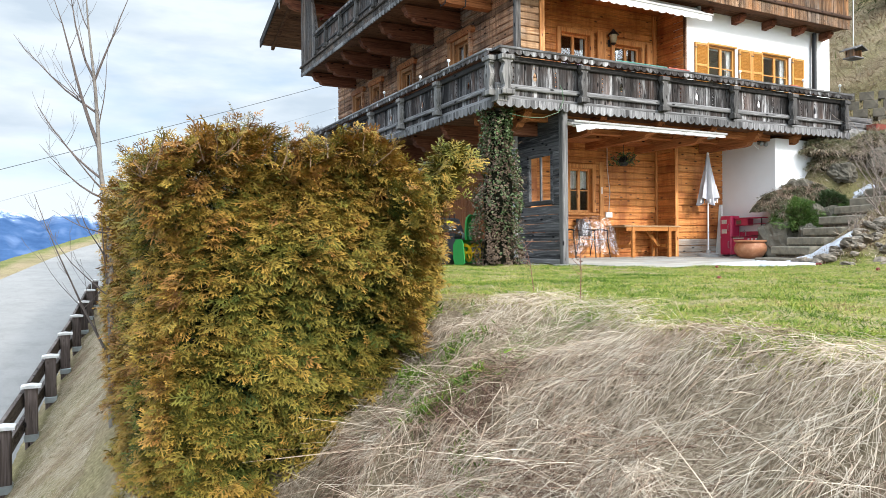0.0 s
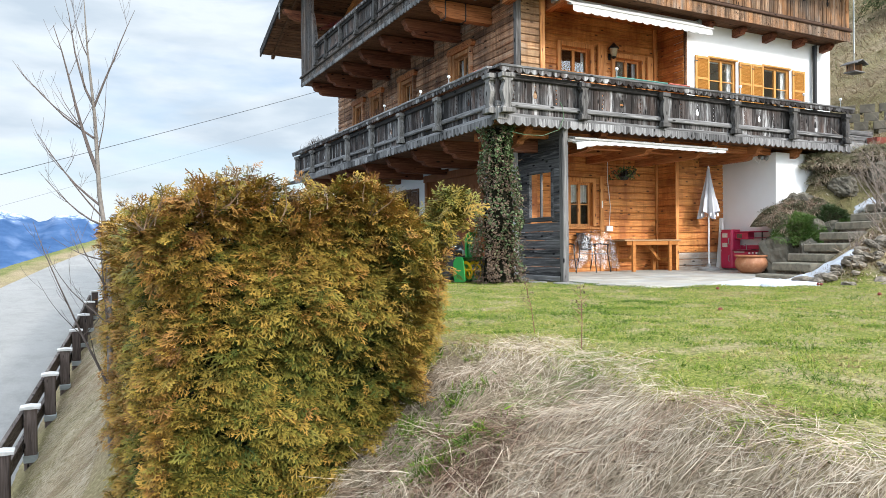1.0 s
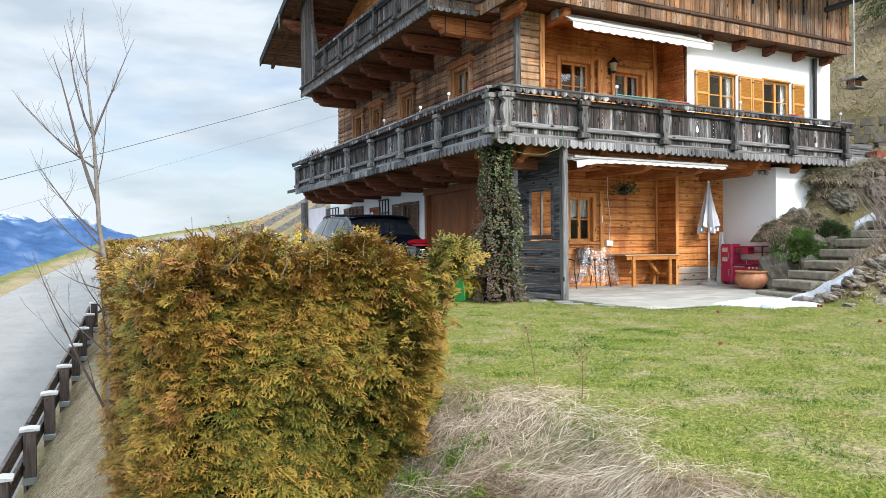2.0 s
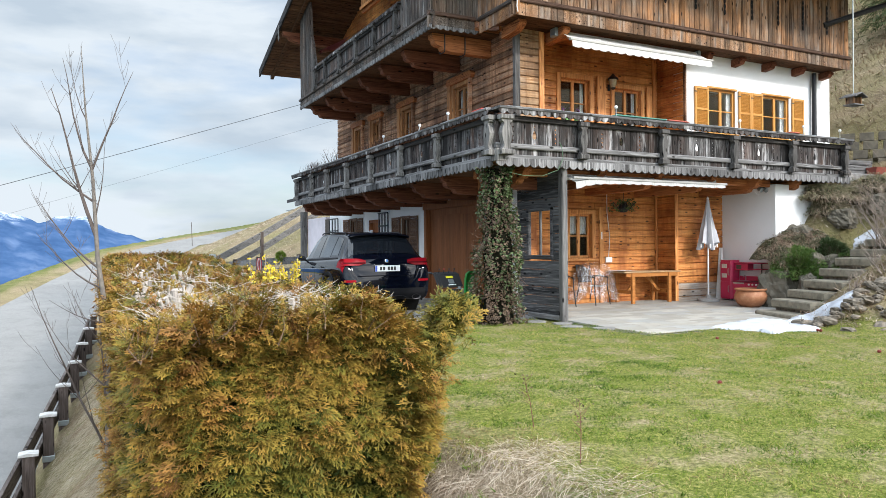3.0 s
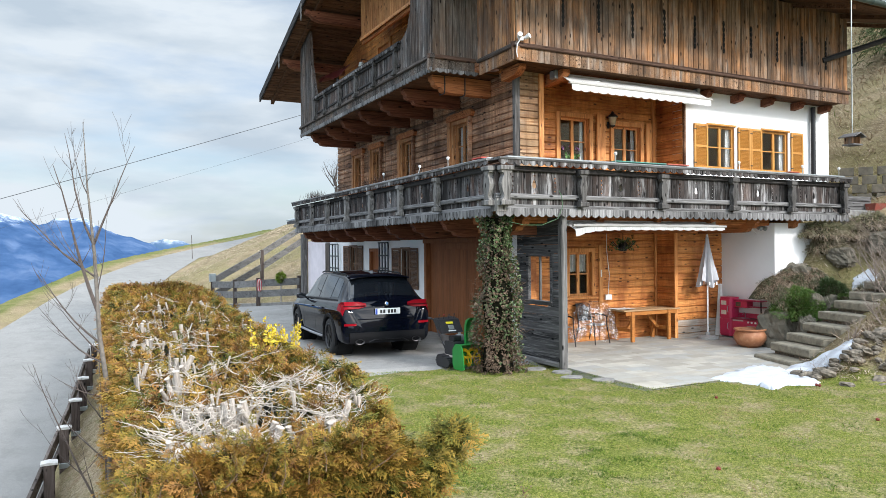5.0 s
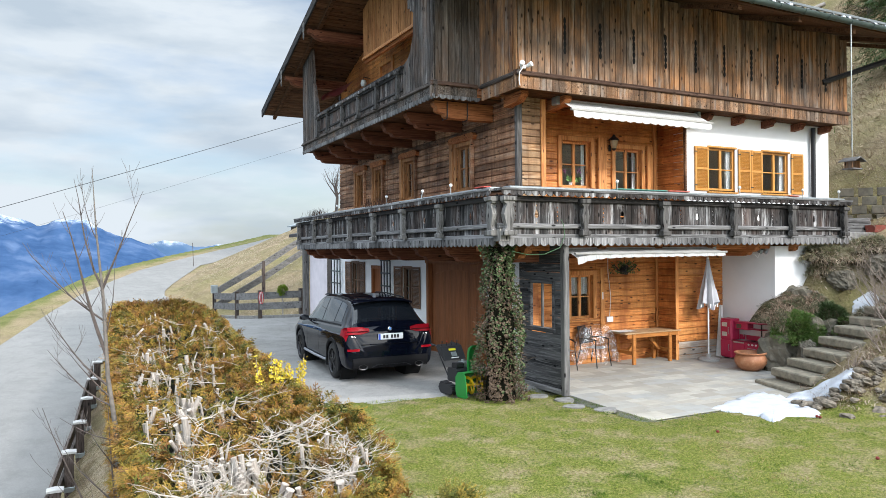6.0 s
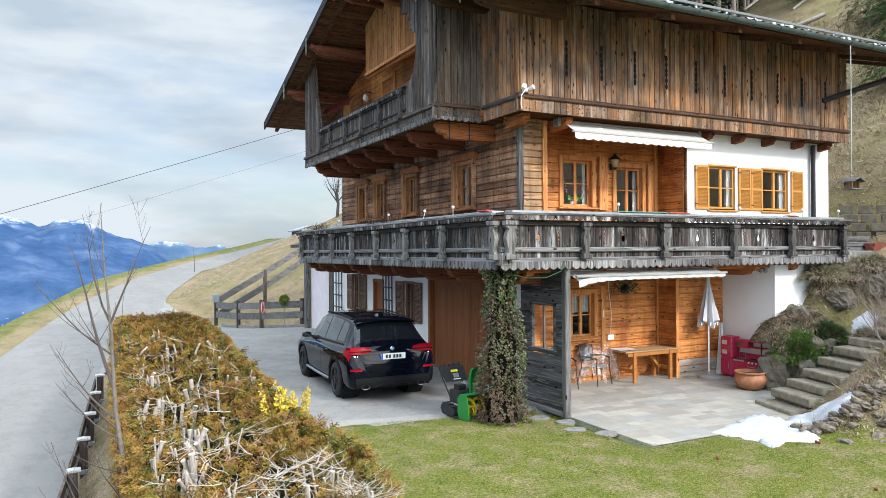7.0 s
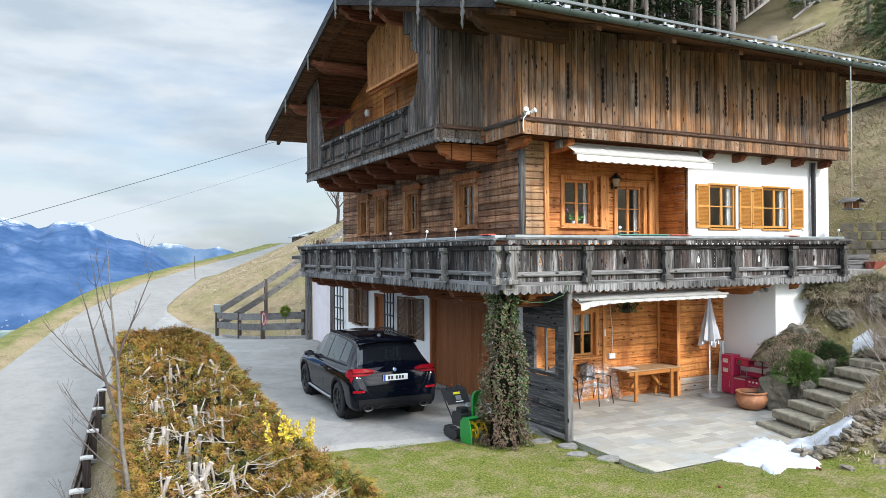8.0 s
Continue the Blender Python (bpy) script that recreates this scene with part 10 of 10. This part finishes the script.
    for k in range(44):
        s, ratio = rnd.uniform(38, 56), rnd.uniform(0.44, 0.62)
        x, y = -6.8 + s * (0.457 + ratio * 0.889), -10.9 + s * (0.889 - ratio * 0.457)
        z = ground_z(x, y)
        if rnd.random() < 0.4:
            r = rnd.uniform(0.12, 0.28)
            solo("tree_stump", Geo().lathe([(r * 1.5, -0.2), (r * 1.1, 0.1), (r, 0.4), (r * 0.97, 0.5), (0, 0.52)], (x, y, z), 12), cut, "grey sawn tree stump on the cleared slope", "stump", "stumps on the slope", smooth=True)
        else:
            a = rnd.uniform(0, 6.28)
            L = rnd.uniform(0.8, 3.0)
            solo("felled_log", Geo().tube([(x, y, z + 0.12), (x + L * math.cos(a), y + L * math.sin(a), ground_z(x + L * math.cos(a), y + L * math.sin(a)) + 0.14)], [0.10, 0.07], 8), cut, "grey felled log lying on the cleared slope", "log", "felled wood on the slope")


make_forest()
# ---- small things on the house ----
def make_rail_lamps():
    """Small solar lights clamped along the balcony cap."""
    pole = M["zinc"]
    ball = plain("frosted_white_ball", (0.75, 0.76, 0.74), 0.3, 0.05, 10)
    for x, y, lean in ((2.65, -0.02, 0), (6.05, -0.02, 0.06), (8.1, -0.02, 0), (0.02, 1.9, 0), (0.02, 3.3, 0.08), (0.02, 5.2, -0.03), (0.02, 8.9, 0.0), (9.4, -0.02, 0.0)):
        l = thing("solar_light", (x, y, 3.85), "small round solar light on the balcony cap", "garden light", "solar lights along the balcony")
        part("stake", Geo().tube([(x, y, 3.84), (x + lean, y + lean, 4.02)], 0.008, 6), pole, l)
        part("globe", Geo().lathe([(0, -0.035), (0.022, -0.028), (0.035, 0), (0.022, 0.028), (0, 0.035)], (x + lean, y + lean, 4.05), 14), ball, l, smooth=True)


make_rail_lamps()


def make_hose():
    pts = [(1.30, -0.03, 3.30), (1.31, -0.09, 3.2), (1.33, -0.10, 3.0), (1.22, -0.10, 2.78), (0.9, -0.06, 2.66), (0.55, 0.0, 2.66), (0.3, 0.1, 2.72)]
    solo("garden_hose", Geo().tube(pts, 0.006, 8), plain("green_hose", (0.03, 0.10, 0.03), 0.4, 0.1, 10), "thin green hose looped over the balcony edge", "hose", smooth=True)


make_hose()


def make_cameras():
    c = thing("floodlight", (1.25, 1.14, 6.38), "white twin floodlight on the corner of the belt moulding", "lamp")
    part("mount", Geo().box(1.22, 1.32, 1.10, 1.16, 6.35, 6.43, 0.01), M["white"], c)
    for a in (-0.08, 0.10):
        part("head", Geo().lathe([(0, -0.06), (0.035, -0.055), (0.05, 0.03), (0.052, 0.06), (0, 0.062)], (0, 0, 0), 14, Matrix.Translation((1.27 + a, 1.06, 6.42)) @ Matrix.Rotation(radians(70), 4, "X") @ Matrix.Rotation(a * 4, 4, "Y")), M["white"], c, smooth=True)
    part("cable", Geo().tube([(1.24, 1.10, 6.36), (1.16, 1.10, 6.26), (1.14, 1.09, 6.10), (1.17, 1.10, 6.0)], 0.010, 6), M["white"], c, smooth=True)
    d = thing("terrace_spotlight", (7.4, 1.0, 2.7), "small twin spotlight under the balcony", "lamp")
    for a in (0, 0.16):
        part("head", Geo().lathe([(0, -0.06), (0.04, -0.05), (0.055, 0.05), (0, 0.06)], (0, 0, 0), 12, Matrix.Translation((7.45 + a, 0.62, 2.66)) @ Matrix.Rotation(radians(110), 4, "X")), M["zinc"], d, smooth=True)
    part("bracket", Geo().box(7.42, 7.65, 0.64, 0.68, 2.68, 2.76), M["iron"], d)
    part("cable", Geo().tube([(7.2, 0.7, 2.72), (7.3, 0.55, 2.5), (7.42, 0.6, 2.62)], 0.008, 6), M["white"], d)


make_cameras()


def make_flowers():
    rnd, rng = random.Random(3), np.random.RandomState(3)
    f = thing("orchid", (3.75, 2.78, 4.22), "potted pink orchid standing on the window sill", "flower")
    part("pot", Geo().lathe([(0, 0), (0.05, 0), (0.065, 0.1), (0, 0.1)], (3.75, 2.86, 4.22), 12), M["white"], f, smooth=True)
    for a in (-0.22, 0.0, 0.2):
        part("stem", Geo().tube([(3.75, 2.86, 4.3), (3.75 + a * 0.5, 2.85, 4.5), (3.75 + a, 2.84, 4.6)], 0.005, 5), M["ivy"], f)
        pos = np.array([(3.75 + a + rnd.uniform(-0.05, 0.05), 2.83, 4.6 + rnd.uniform(-0.05, 0.05)) for _ in range(9)])
        V, F, T, P = scatter([leaf_template(3)], np.zeros(9, int), pos, turn_to(rng.uniform(-1, 1, (9, 3)), rng.uniform(0, 6, 9)), np.full(9, 0.045), np.zeros(9))
        part("flower", quads("flower", V, F, leafy("orchid_petal", (0.45, 0.10, 0.42), (0.55, 0.2, 0.5))), None, f)
    pos = np.array([(3.75 + rnd.uniform(-0.15, 0.25), 2.85, 4.33 + rnd.uniform(0, 0.1)) for _ in range(30)])
    V, F, T, P = scatter([leaf_template(1)], np.zeros(30, int), pos, turn_to(rng.uniform(-1, 1, (30, 3)) + (0, 0, 0.8), rng.uniform(0, 6, 30)), np.full(30, 0.11), np.zeros(30))
    part("leaves", quads("leaves", V, F, leafy("orchid_leaf", (0.05, 0.14, 0.03), (0.09, 0.2, 0.05))), None, f)
    # dry grass growing in the gutter of the balcony's west cap
    pos = np.array([(0.0 + rnd.uniform(-0.1, 0.14), rnd.choice((5.4, 6.3, 10.6, 11.2)) + rnd.gauss(0, 0.3), 3.87) for _ in range(260)])
    blade = (np.array([(-0.03, 0, 0), (0.03, 0, 0), (0.02, 0.6, 0.05), (-0.02, 0.6, 0.05), (0.005, 1.0, 0.2), (-0.005, 1.0, 0.2)], float), np.array([(0, 1, 2, 3), (3, 2, 4, 5)]), np.zeros(6))
    V, F, T, P = scatter([blade], np.zeros(260, int), pos, turn_to(rng.uniform(-0.5, 0.5, (260, 3)) + (0, 0, 1), rng.uniform(0, 6, 260)), rng.uniform(0.1, 0.24, 260), np.zeros(260))
    tagged(new("dry_moss_tufts", quads("dry_moss_tufts", V, F, M["straw"])), "dry grass tufts sprouting on the balcony cap", "grass", kind="stuff")
    # red seat shell and lantern on the upper balcony
    r = thing("egg_chair", (1.0, 11.3, 6.9), "dark red hanging seat shell on the upper balcony", "chair")
    g = Geo()
    g.grid([[(0.9 + 0.5 * math.cos(a) * s, 11.3 + 0.85 * s * math.sin(a), 7.55 + 0.2 * (1 - s) + 0.75 * s * abs(math.cos(a * 0.5))) for a in [radians(-20 + 220 * q / 14) for q in range(15)]] for s in (0.15, 0.5, 0.8, 1.0)])
    part("shell", g, plain("dark_red_shell", (0.16, 0.03, 0.028), 0.5, 0.2, 8), r, smooth=True)
    part("support", Geo().tube([(0.95, 11.3, 6.1), (0.95, 11.3, 7.75)], 0.04, 8), M["iron"], r)
    l = thing("porch_lantern", (1.55, 10.57, 8.1), "round pale lantern on the gable wall", "lantern")
    part("globe", Geo().lathe([(0, -0.12), (0.07, -0.1), (0.1, 0), (0.07, 0.1), (0, 0.12)], (1.5, 10.57, 8.08), 14), plain("lantern_glass", (0.5, 0.52, 0.48), 0.3, 0.1, 10), l, smooth=True)
    part("arm", Geo().tube([(1.74, 10.57, 8.26), (1.5, 10.57, 8.28), (1.5, 10.57, 8.18)], 0.012, 6), M["iron"], l)
    for y in (8.75,):
        window(WEST, (1.72, y, 7.45), 0.85, 0.95, house, M["honey_z"], 2, 2, 0.12, 0.05, False, "full", label="varnished window on the upper balcony")


# ---- grass ----
make_flowers()


def make_grass():
    rnd, rng = random.Random(71), np.random.RandomState(71)

    def blade(bend, w, segs=3):
        v, f, t = [], [], []
        for i in range(segs + 1):
            q = i / segs
            x = w * (1 - q) + 0.0015
            v += [(-x, q - bend * 0.25 * q * q, -bend * q * q), (x, q - bend * 0.25 * q * q, -bend * q * q)]
            t += [q, q]
            if i:
                f.append((2 * i - 2, 2 * i - 1, 2 * i + 1, 2 * i))
        return np.array(v, float), np.array(f), np.array(t)

    # straw on the banks: matted, combed downhill over the hummocks
    def high(x, y):
        return ground_z(x, y) + mound(x, y) + 0.035 * nz(x * 1.3, y * 1.3) + 0.02 * nz(x * 4, y * 4)

    pos, d, s, tn = [], [], [], []
    tries = 0
    while len(pos) < 120000 and tries < 700000:
        tries += 1
        if rnd.random() < 0.80:
            x, y = rnd.uniform(-8.3, -3.0), -10.2 + 5.7 * rnd.random()
            if y < -9.2 and x < -5.3:
                continue
            if x < fence_line(y) + 0.1:
                continue
        else:
            y = rnd.uniform(-9, 9)
            x = fence_line(y) + 0.15 + rnd.random() * 1.1
        xe = lerp(y, EDGE)
        over = x - (xe - 0.02 + 0.35 * nz(x * 1.3, y * 1.3))
        if over > 0 and rnd.random() < over * 2.5:
            continue
        if y > -6.4 and x > -6.1:
            if not (x > lerp(y, H_RIGHT) - 0.1 and y < -4.4):
                continue
        near_hedge = smooth(0.55, 0.05, abs(x - lerp(max(y, -6.5), H_RIGHT) - 0.1)) * smooth(-8.2, -6.4, y)
        if rnd.random() < near_hedge * 0.8:
            continue
        z = high(x, y)
        gx, gy = (high(x - 0.08, y) - high(x + 0.08, y)) / 0.16, (high(x, y - 0.08) - high(x, y + 0.08)) / 0.16
        swirl = nz(x * 1.5, y * 1.5, 12) * 4.5
        hx, hy = gx + 0.9 * math.cos(2.6 + swirl) + rnd.gauss(0, 0.8), gy + 0.9 * math.sin(2.6 + swirl) + rnd.gauss(0, 0.8) - 0.15
        ln = math.hypot(hx, hy) + 1e-5
        hx, hy = hx / ln, hy / ln
        L = rnd.uniform(0.05, 0.16)
        drop = (high(x + hx * L * 0.6, y + hy * L * 0.6) - z) / (L * 0.6)
        pos.append((x, y, z + rnd.uniform(-0.005, 0.045)))
        d.append((hx, hy, drop + rnd.uniform(-0.05, 0.40) + (0.6 if rnd.random() < 0.08 else 0)))
        s.append(L)
        g = nz(x * 0.9, y * 0.9, 30)
        pocket = smooth(0.12, 0.45, nz(x * 1.6, y * 1.6, 17))
        # straw west of the hedge coloured paler, to lighten the hedge's shade there
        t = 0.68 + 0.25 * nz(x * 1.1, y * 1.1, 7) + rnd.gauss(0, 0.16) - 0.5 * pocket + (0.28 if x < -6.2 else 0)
        tn.append(1.0 if (g > 0.22 and rnd.random() < 0.30 * smooth(0.22, 0.5, g) + 0.05) else min(0.93, max(0.0, t)))
    pos, d, s, tn = (np.array(q) for q in (pos, d, s, tn))
    tem = [blade(0.30, 0.010, 2), blade(0.55, 0.008, 2), blade(0.2, 0.011, 1), blade(0.9, 0.009, 2)]
    V, F, T, P = scatter(tem, rng.randint(0, 4, len(pos)), pos, turn_to(d, rng.normal(0, 0.9, len(pos))), s, tn)
    # tussocks: blades springing from one root and drooping all round, most of them downhill
    pos, d, s, tn = [], [], [], []
    for k in range(5200):
        y = rnd.uniform(-10.2, -5.3)
        x = rnd.uniform(-8.2, lerp(y, EDGE) + 0.25)
        if x < fence_line(y) + 0.3 or (y < -9.2 and x < -5.3):
            continue
        if y > -6.75 and x < lerp(y, H_RIGHT) + 0.1:
            continue
        edge = smooth(0.0, 0.7, lerp(y, EDGE) - x)
        if rnd.random() > 0.35 + 0.65 * edge:
            continue
        z = high(x, y)
        gx, gy = (high(x - 0.2, y) - high(x + 0.2, y)) / 0.4, (high(x, y - 0.2) - high(x, y + 0.2)) / 0.4
        a0 = math.atan2(gy - 0.30, gx) + rnd.gauss(0, 0.9)
        R = rnd.uniform(0.07, 0.19) * (0.5 + 0.5 * edge)
        t0 = 0.64 + rnd.gauss(0, 0.20) - 0.4 * smooth(0.12, 0.4, nz(x * 1.6, y * 1.6, 17))
        for q in range(rnd.randint(24, 52)):
            a = a0 + rnd.gauss(0, 1.9)
            e = rnd.uniform(-0.1, 0.6)
            pos.append((x + rnd.gauss(0, R * 0.35), y + rnd.gauss(0, R * 0.35), z - 0.01 + 0.12 * R))
            d.append((math.cos(a), math.sin(a), e))
            s.append(R * rnd.uniform(0.6, 1.5))
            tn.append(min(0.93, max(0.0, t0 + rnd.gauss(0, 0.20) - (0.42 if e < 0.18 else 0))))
    pos, d, s, tn = (np.array(q) for q in (pos, d, s, tn))
    tem = [blade(1.3, 0.0075), blade(2.0, 0.0070), blade(0.8, 0.0080), blade(2.8, 0.0070)]
    V2, F2, T2, P2 = scatter(tem, rng.randint(0, 4, len(pos)), pos, turn_to(d, rng.normal(0, 0.8, len(pos))), s, tn)
    V, F, T, P = np.concatenate((V, V2)), np.concatenate((F, F2 + len(V))), np.concatenate((T, T2)), np.concatenate((P, P2))
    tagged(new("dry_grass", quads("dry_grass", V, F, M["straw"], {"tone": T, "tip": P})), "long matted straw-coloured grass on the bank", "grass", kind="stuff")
    # lawn
    pos, d, s, tn = [], [], [], []
    while len(pos) < 125000:
        r = rnd.random()
        if r < 0.75:
            x, y = rnd.uniform(-4.7, 6.5), rnd.uniform(-10.2, 1.5)
        else:
            x, y = rnd.uniform(-4.7, 1.0), rnd.uniform(-10.2, -4)
        if x < lerp(y, EDGE) - 0.1 or x > lerp(y, FOOT) + 0.6:
            continue
        if on_drive(x, y) or (x > 1.5 and y > -2.12) or (x > 1.4 and y > 0):
            continue
        if x < lerp(y, H_RIGHT) - 0.2 and y > -6.4:
            continue
        z = ground_z(x, y) + 0.035 * nz(x * 1.3, y * 1.3) + 0.02 * nz(x * 4, y * 4)
        pos.append((x, y, z - 0.005))
        d.append((rnd.uniform(-1, 1), rnd.uniform(-1, 1), rnd.uniform(0.25, 0.8)))
        big, mid = nz(x * 0.5, y * 0.5, 2), nz(x * 2.3, y * 2.3, 6)
        near_edge = smooth(1.0, 0.1, x - lerp(y, EDGE))
        s.append(rnd.uniform(0.012, 0.034) * (1 + 0.6 * max(0, -mid)))
        worn = smooth(0.18, 0.5, nz(x * 0.9, y * 0.9, 33)) + 0.8 * smooth(0.25, 0.5, nz(x * 3.1, y * 3.1, 13))
        clump = nz(x * 7, y * 7, 21)
        right = 0.16 * smooth(-1.0, 4.5, x) * smooth(-2.8, -4.5, y) - 0.07 * smooth(0.5, -2.5, x)
        tn.append(min(1, max(0, 0.36 + 0.35 * big + 0.40 * mid + 0.35 * clump + rnd.gauss(0, 0.25) + right + 0.3 * near_edge + 0.5 * worn)))
    pos, d, s, tn = (np.array(q) for q in (pos, d, s, tn))
    tuft_v, tuft_f, tuft_t = [], [], []
    for k in range(3):
        v, f, t = blade(0.5, 0.085, 1)
        a = 2.1 * k
        R = np.array([[math.cos(a), 0, math.sin(a)], [0, 1, 0], [-math.sin(a), 0, math.cos(a)]])
        tuft_f.append(f + len(v) * k)
        tuft_v.append(v @ R.T + np.array([0.25 * math.cos(a), 0, 0.25 * math.sin(a)]))
        tuft_t.append(t)
    tem = [(np.concatenate(tuft_v), np.concatenate(tuft_f), np.concatenate(tuft_t))]
    V, F, T, P = scatter(tem, np.zeros(len(pos), int), pos, turn_to(d, rng.uniform(0, 6, len(pos))), s, tn)
    tagged(new("lawn_grass", quads("lawn_grass", V, F, M["lawn_grass"], {"tone": T, "tip": P})), "short patchy spring lawn, green with straw spots", "grass", kind="stuff")
    # fresh green growth along the foot of the hedge and down the bank
    pos, d, s, tn = [], [], [], []
    while len(pos) < 1700:
        y = rnd.uniform(-8.0, -6.2)
        x = lerp(max(y, -6.5), H_RIGHT) + rnd.gauss(-0.05, 0.16) + 0.45 * min(0.0, y + 6.6)
        if nz(x * 2.6, y * 2.6, 51) < -0.05:
            continue
        pos.append((x, y, high(x, y) - 0.005))
        d.append((rnd.uniform(-0.8, 0.8), rnd.uniform(-0.9, 0.5), rnd.uniform(0.4, 1.0)))
        s.append(rnd.uniform(0.03, 0.09))
        tn.append(min(1, max(0, 0.14 + rnd.gauss(0, 0.12))))
    pos, d, s, tn = (np.array(q) for q in (pos, d, s, tn))
    V, F, T, P = scatter(tem, np.zeros(len(pos), int), pos, turn_to(d, rng.uniform(0, 6, len(pos))), s, tn)
    tagged(new("bank_weeds", quads("bank_weeds", V, F, M["lawn_grass"], {"tone": T, "tip": P})), "fresh green weeds along the foot of the hedge", "weeds", kind="stuff")
    # rough grass on the slopes beyond
    pos, d, s, tn = [], [], [], []
    for _ in range(74000):
        if rnd.random() < 0.66:
            x = 4.5 + 24 * rnd.random() ** 1.4
            y = rnd.uniform(-8, 4 + max(0, x - 12) * 0.7)
            if x < lerp(y, FOOT) or (x < 11.9 and y > 1.8) or (x < 9.7 and y > 0.3):
                continue
            if 5.3 < x < 9.0 and -0.1 > y > -2.6 and rnd.random() < 0.8:
                continue
        else:
            x, y = rnd.uniform(-2, 12), rnd.uniform(20.5, 46)
            if x < max(lerp(y, FOOT), lerp(y, ROAD_R) + 0.5) + 0.1:
                continue
        pos.append((x, y, ground_z(x, y) - 0.02))
        d.append((rnd.uniform(-1.0, 0.2), rnd.uniform(-0.8, 0.5), 0.7))
        s.append(rnd.uniform(0.08, 0.24) * (1 + max(0, x - 10) * 0.05))
        tn.append(1.0 if nz(x * 0.8, y * 0.8, 44) > 0.2 and rnd.random() < 0.15 else min(0.93, max(0.46, 0.62 + 0.3 * nz(x * 0.6, y * 0.6, 1) + 0.2 * nz(x * 2, y * 2, 5) + rnd.gauss(0, 0.12))))
    pos, d, s, tn = (np.array(q) for q in (pos, d, s, tn))
    tem = [blade(0.5, 0.05, 1), blade(0.9, 0.06, 1)]
    V, F, T, P = scatter(tem, rng.randint(0, 2, len(pos)), pos, turn_to(d, rng.uniform(-0.6, 0.6, len(pos))), s, tn)
    tagged(new("slope_grass", quads("slope_grass", V, F, M["straw"], {"tone": T, "tip": P})), "rough straw grass on the slopes", "grass", kind="stuff")
    # dry tufts between the stones of the rockery
    pos, d, s, tn = [], [], [], []
    for _ in range(5200):
        t = rnd.random()
        x, y = 4.75 + 2.6 * t + rnd.gauss(0, 0.25), -2.6 - 0.5 * math.sin(t * 2.4) + rnd.gauss(0, 0.28)
        if nz(x * 2.2, y * 2.2, 21) < -0.1 or (x < 5.6 and y > -2.35):
            continue
        pos.append((x, y, ground_z(x, y) + 0.01))
        d.append((rnd.uniform(-0.8, 0.6), rnd.uniform(-0.8, 0.5), rnd.uniform(0.3, 1.0)))
        s.append(rnd.uniform(0.06, 0.2))
        tn.append(min(0.93, max(0.1, 0.45 + rnd.gauss(0, 0.2))))
    pos, d, s, tn = (np.array(q) for q in (pos, d, s, tn))
    V, F, T, P = scatter([blade(0.6, 0.03, 2)], np.zeros(len(pos), int), pos, turn_to(d, rng.uniform(-0.6, 0.6, len(pos))), s, tn)
    tagged(new("rockery_grass", quads("rockery_grass", V, F, M["straw"], {"tone": T, "tip": P})), "dry withered tufts between the rockery stones", "grass", kind="stuff")
    # thin weeds standing at the bank's rim
    for x, y, h in ((-3.45, -6.1, 0.42), (-3.72, -7.0, 0.40)):
        zg = ground_z(x, y)
        w = thing("dry_weed", (x, y, zg), "thin dry reddish weed stalk at the rim of the bank", "weed", "weeds on the bank")
        g = Geo()
        top = Vector((x - 0.10 * (1 if x > -3.6 else 0), y, zg + h))
        g.tube([(x, y, zg - 0.05), Vector((x, y, zg)).lerp(top, 0.5) + Vector((0.01, 0, 0)), top], [0.0035, 0.003, 0.0015], 5)
        for k in range(7):
            p = Vector((x, y, zg)).lerp(top, 0.45 + 0.07 * k)
            a = rnd.uniform(0, 6.28)
            g.tube([p, p + Vector((math.cos(a) * 0.06, math.sin(a) * 0.06, 0.05))], [0.002, 0.001], 4)
        part("stalk", g, M["weed"], w)["kind"] = "stuff"
        pos = np.array([tuple(top + Vector((rnd.gauss(0, 0.03), rnd.gauss(0, 0.03), rnd.uniform(-0.14, 0.02)))) for _ in range(26)])
        V, F, T, P = scatter([leaf_template(1)], np.zeros(26, int), pos, turn_to(rng.uniform(-1, 1, (26, 3)), rng.uniform(0, 6, 26)), np.full(26, 0.022), np.zeros(26))
        part("seed_head", quads("seed_head", V, F, M["dead_leaf"]), None, w)["kind"] = "stuff"


M["weed"] = plain("red_brown_stalk", (0.16, 0.06, 0.045), 0.8, 0.2, 20)
make_grass()
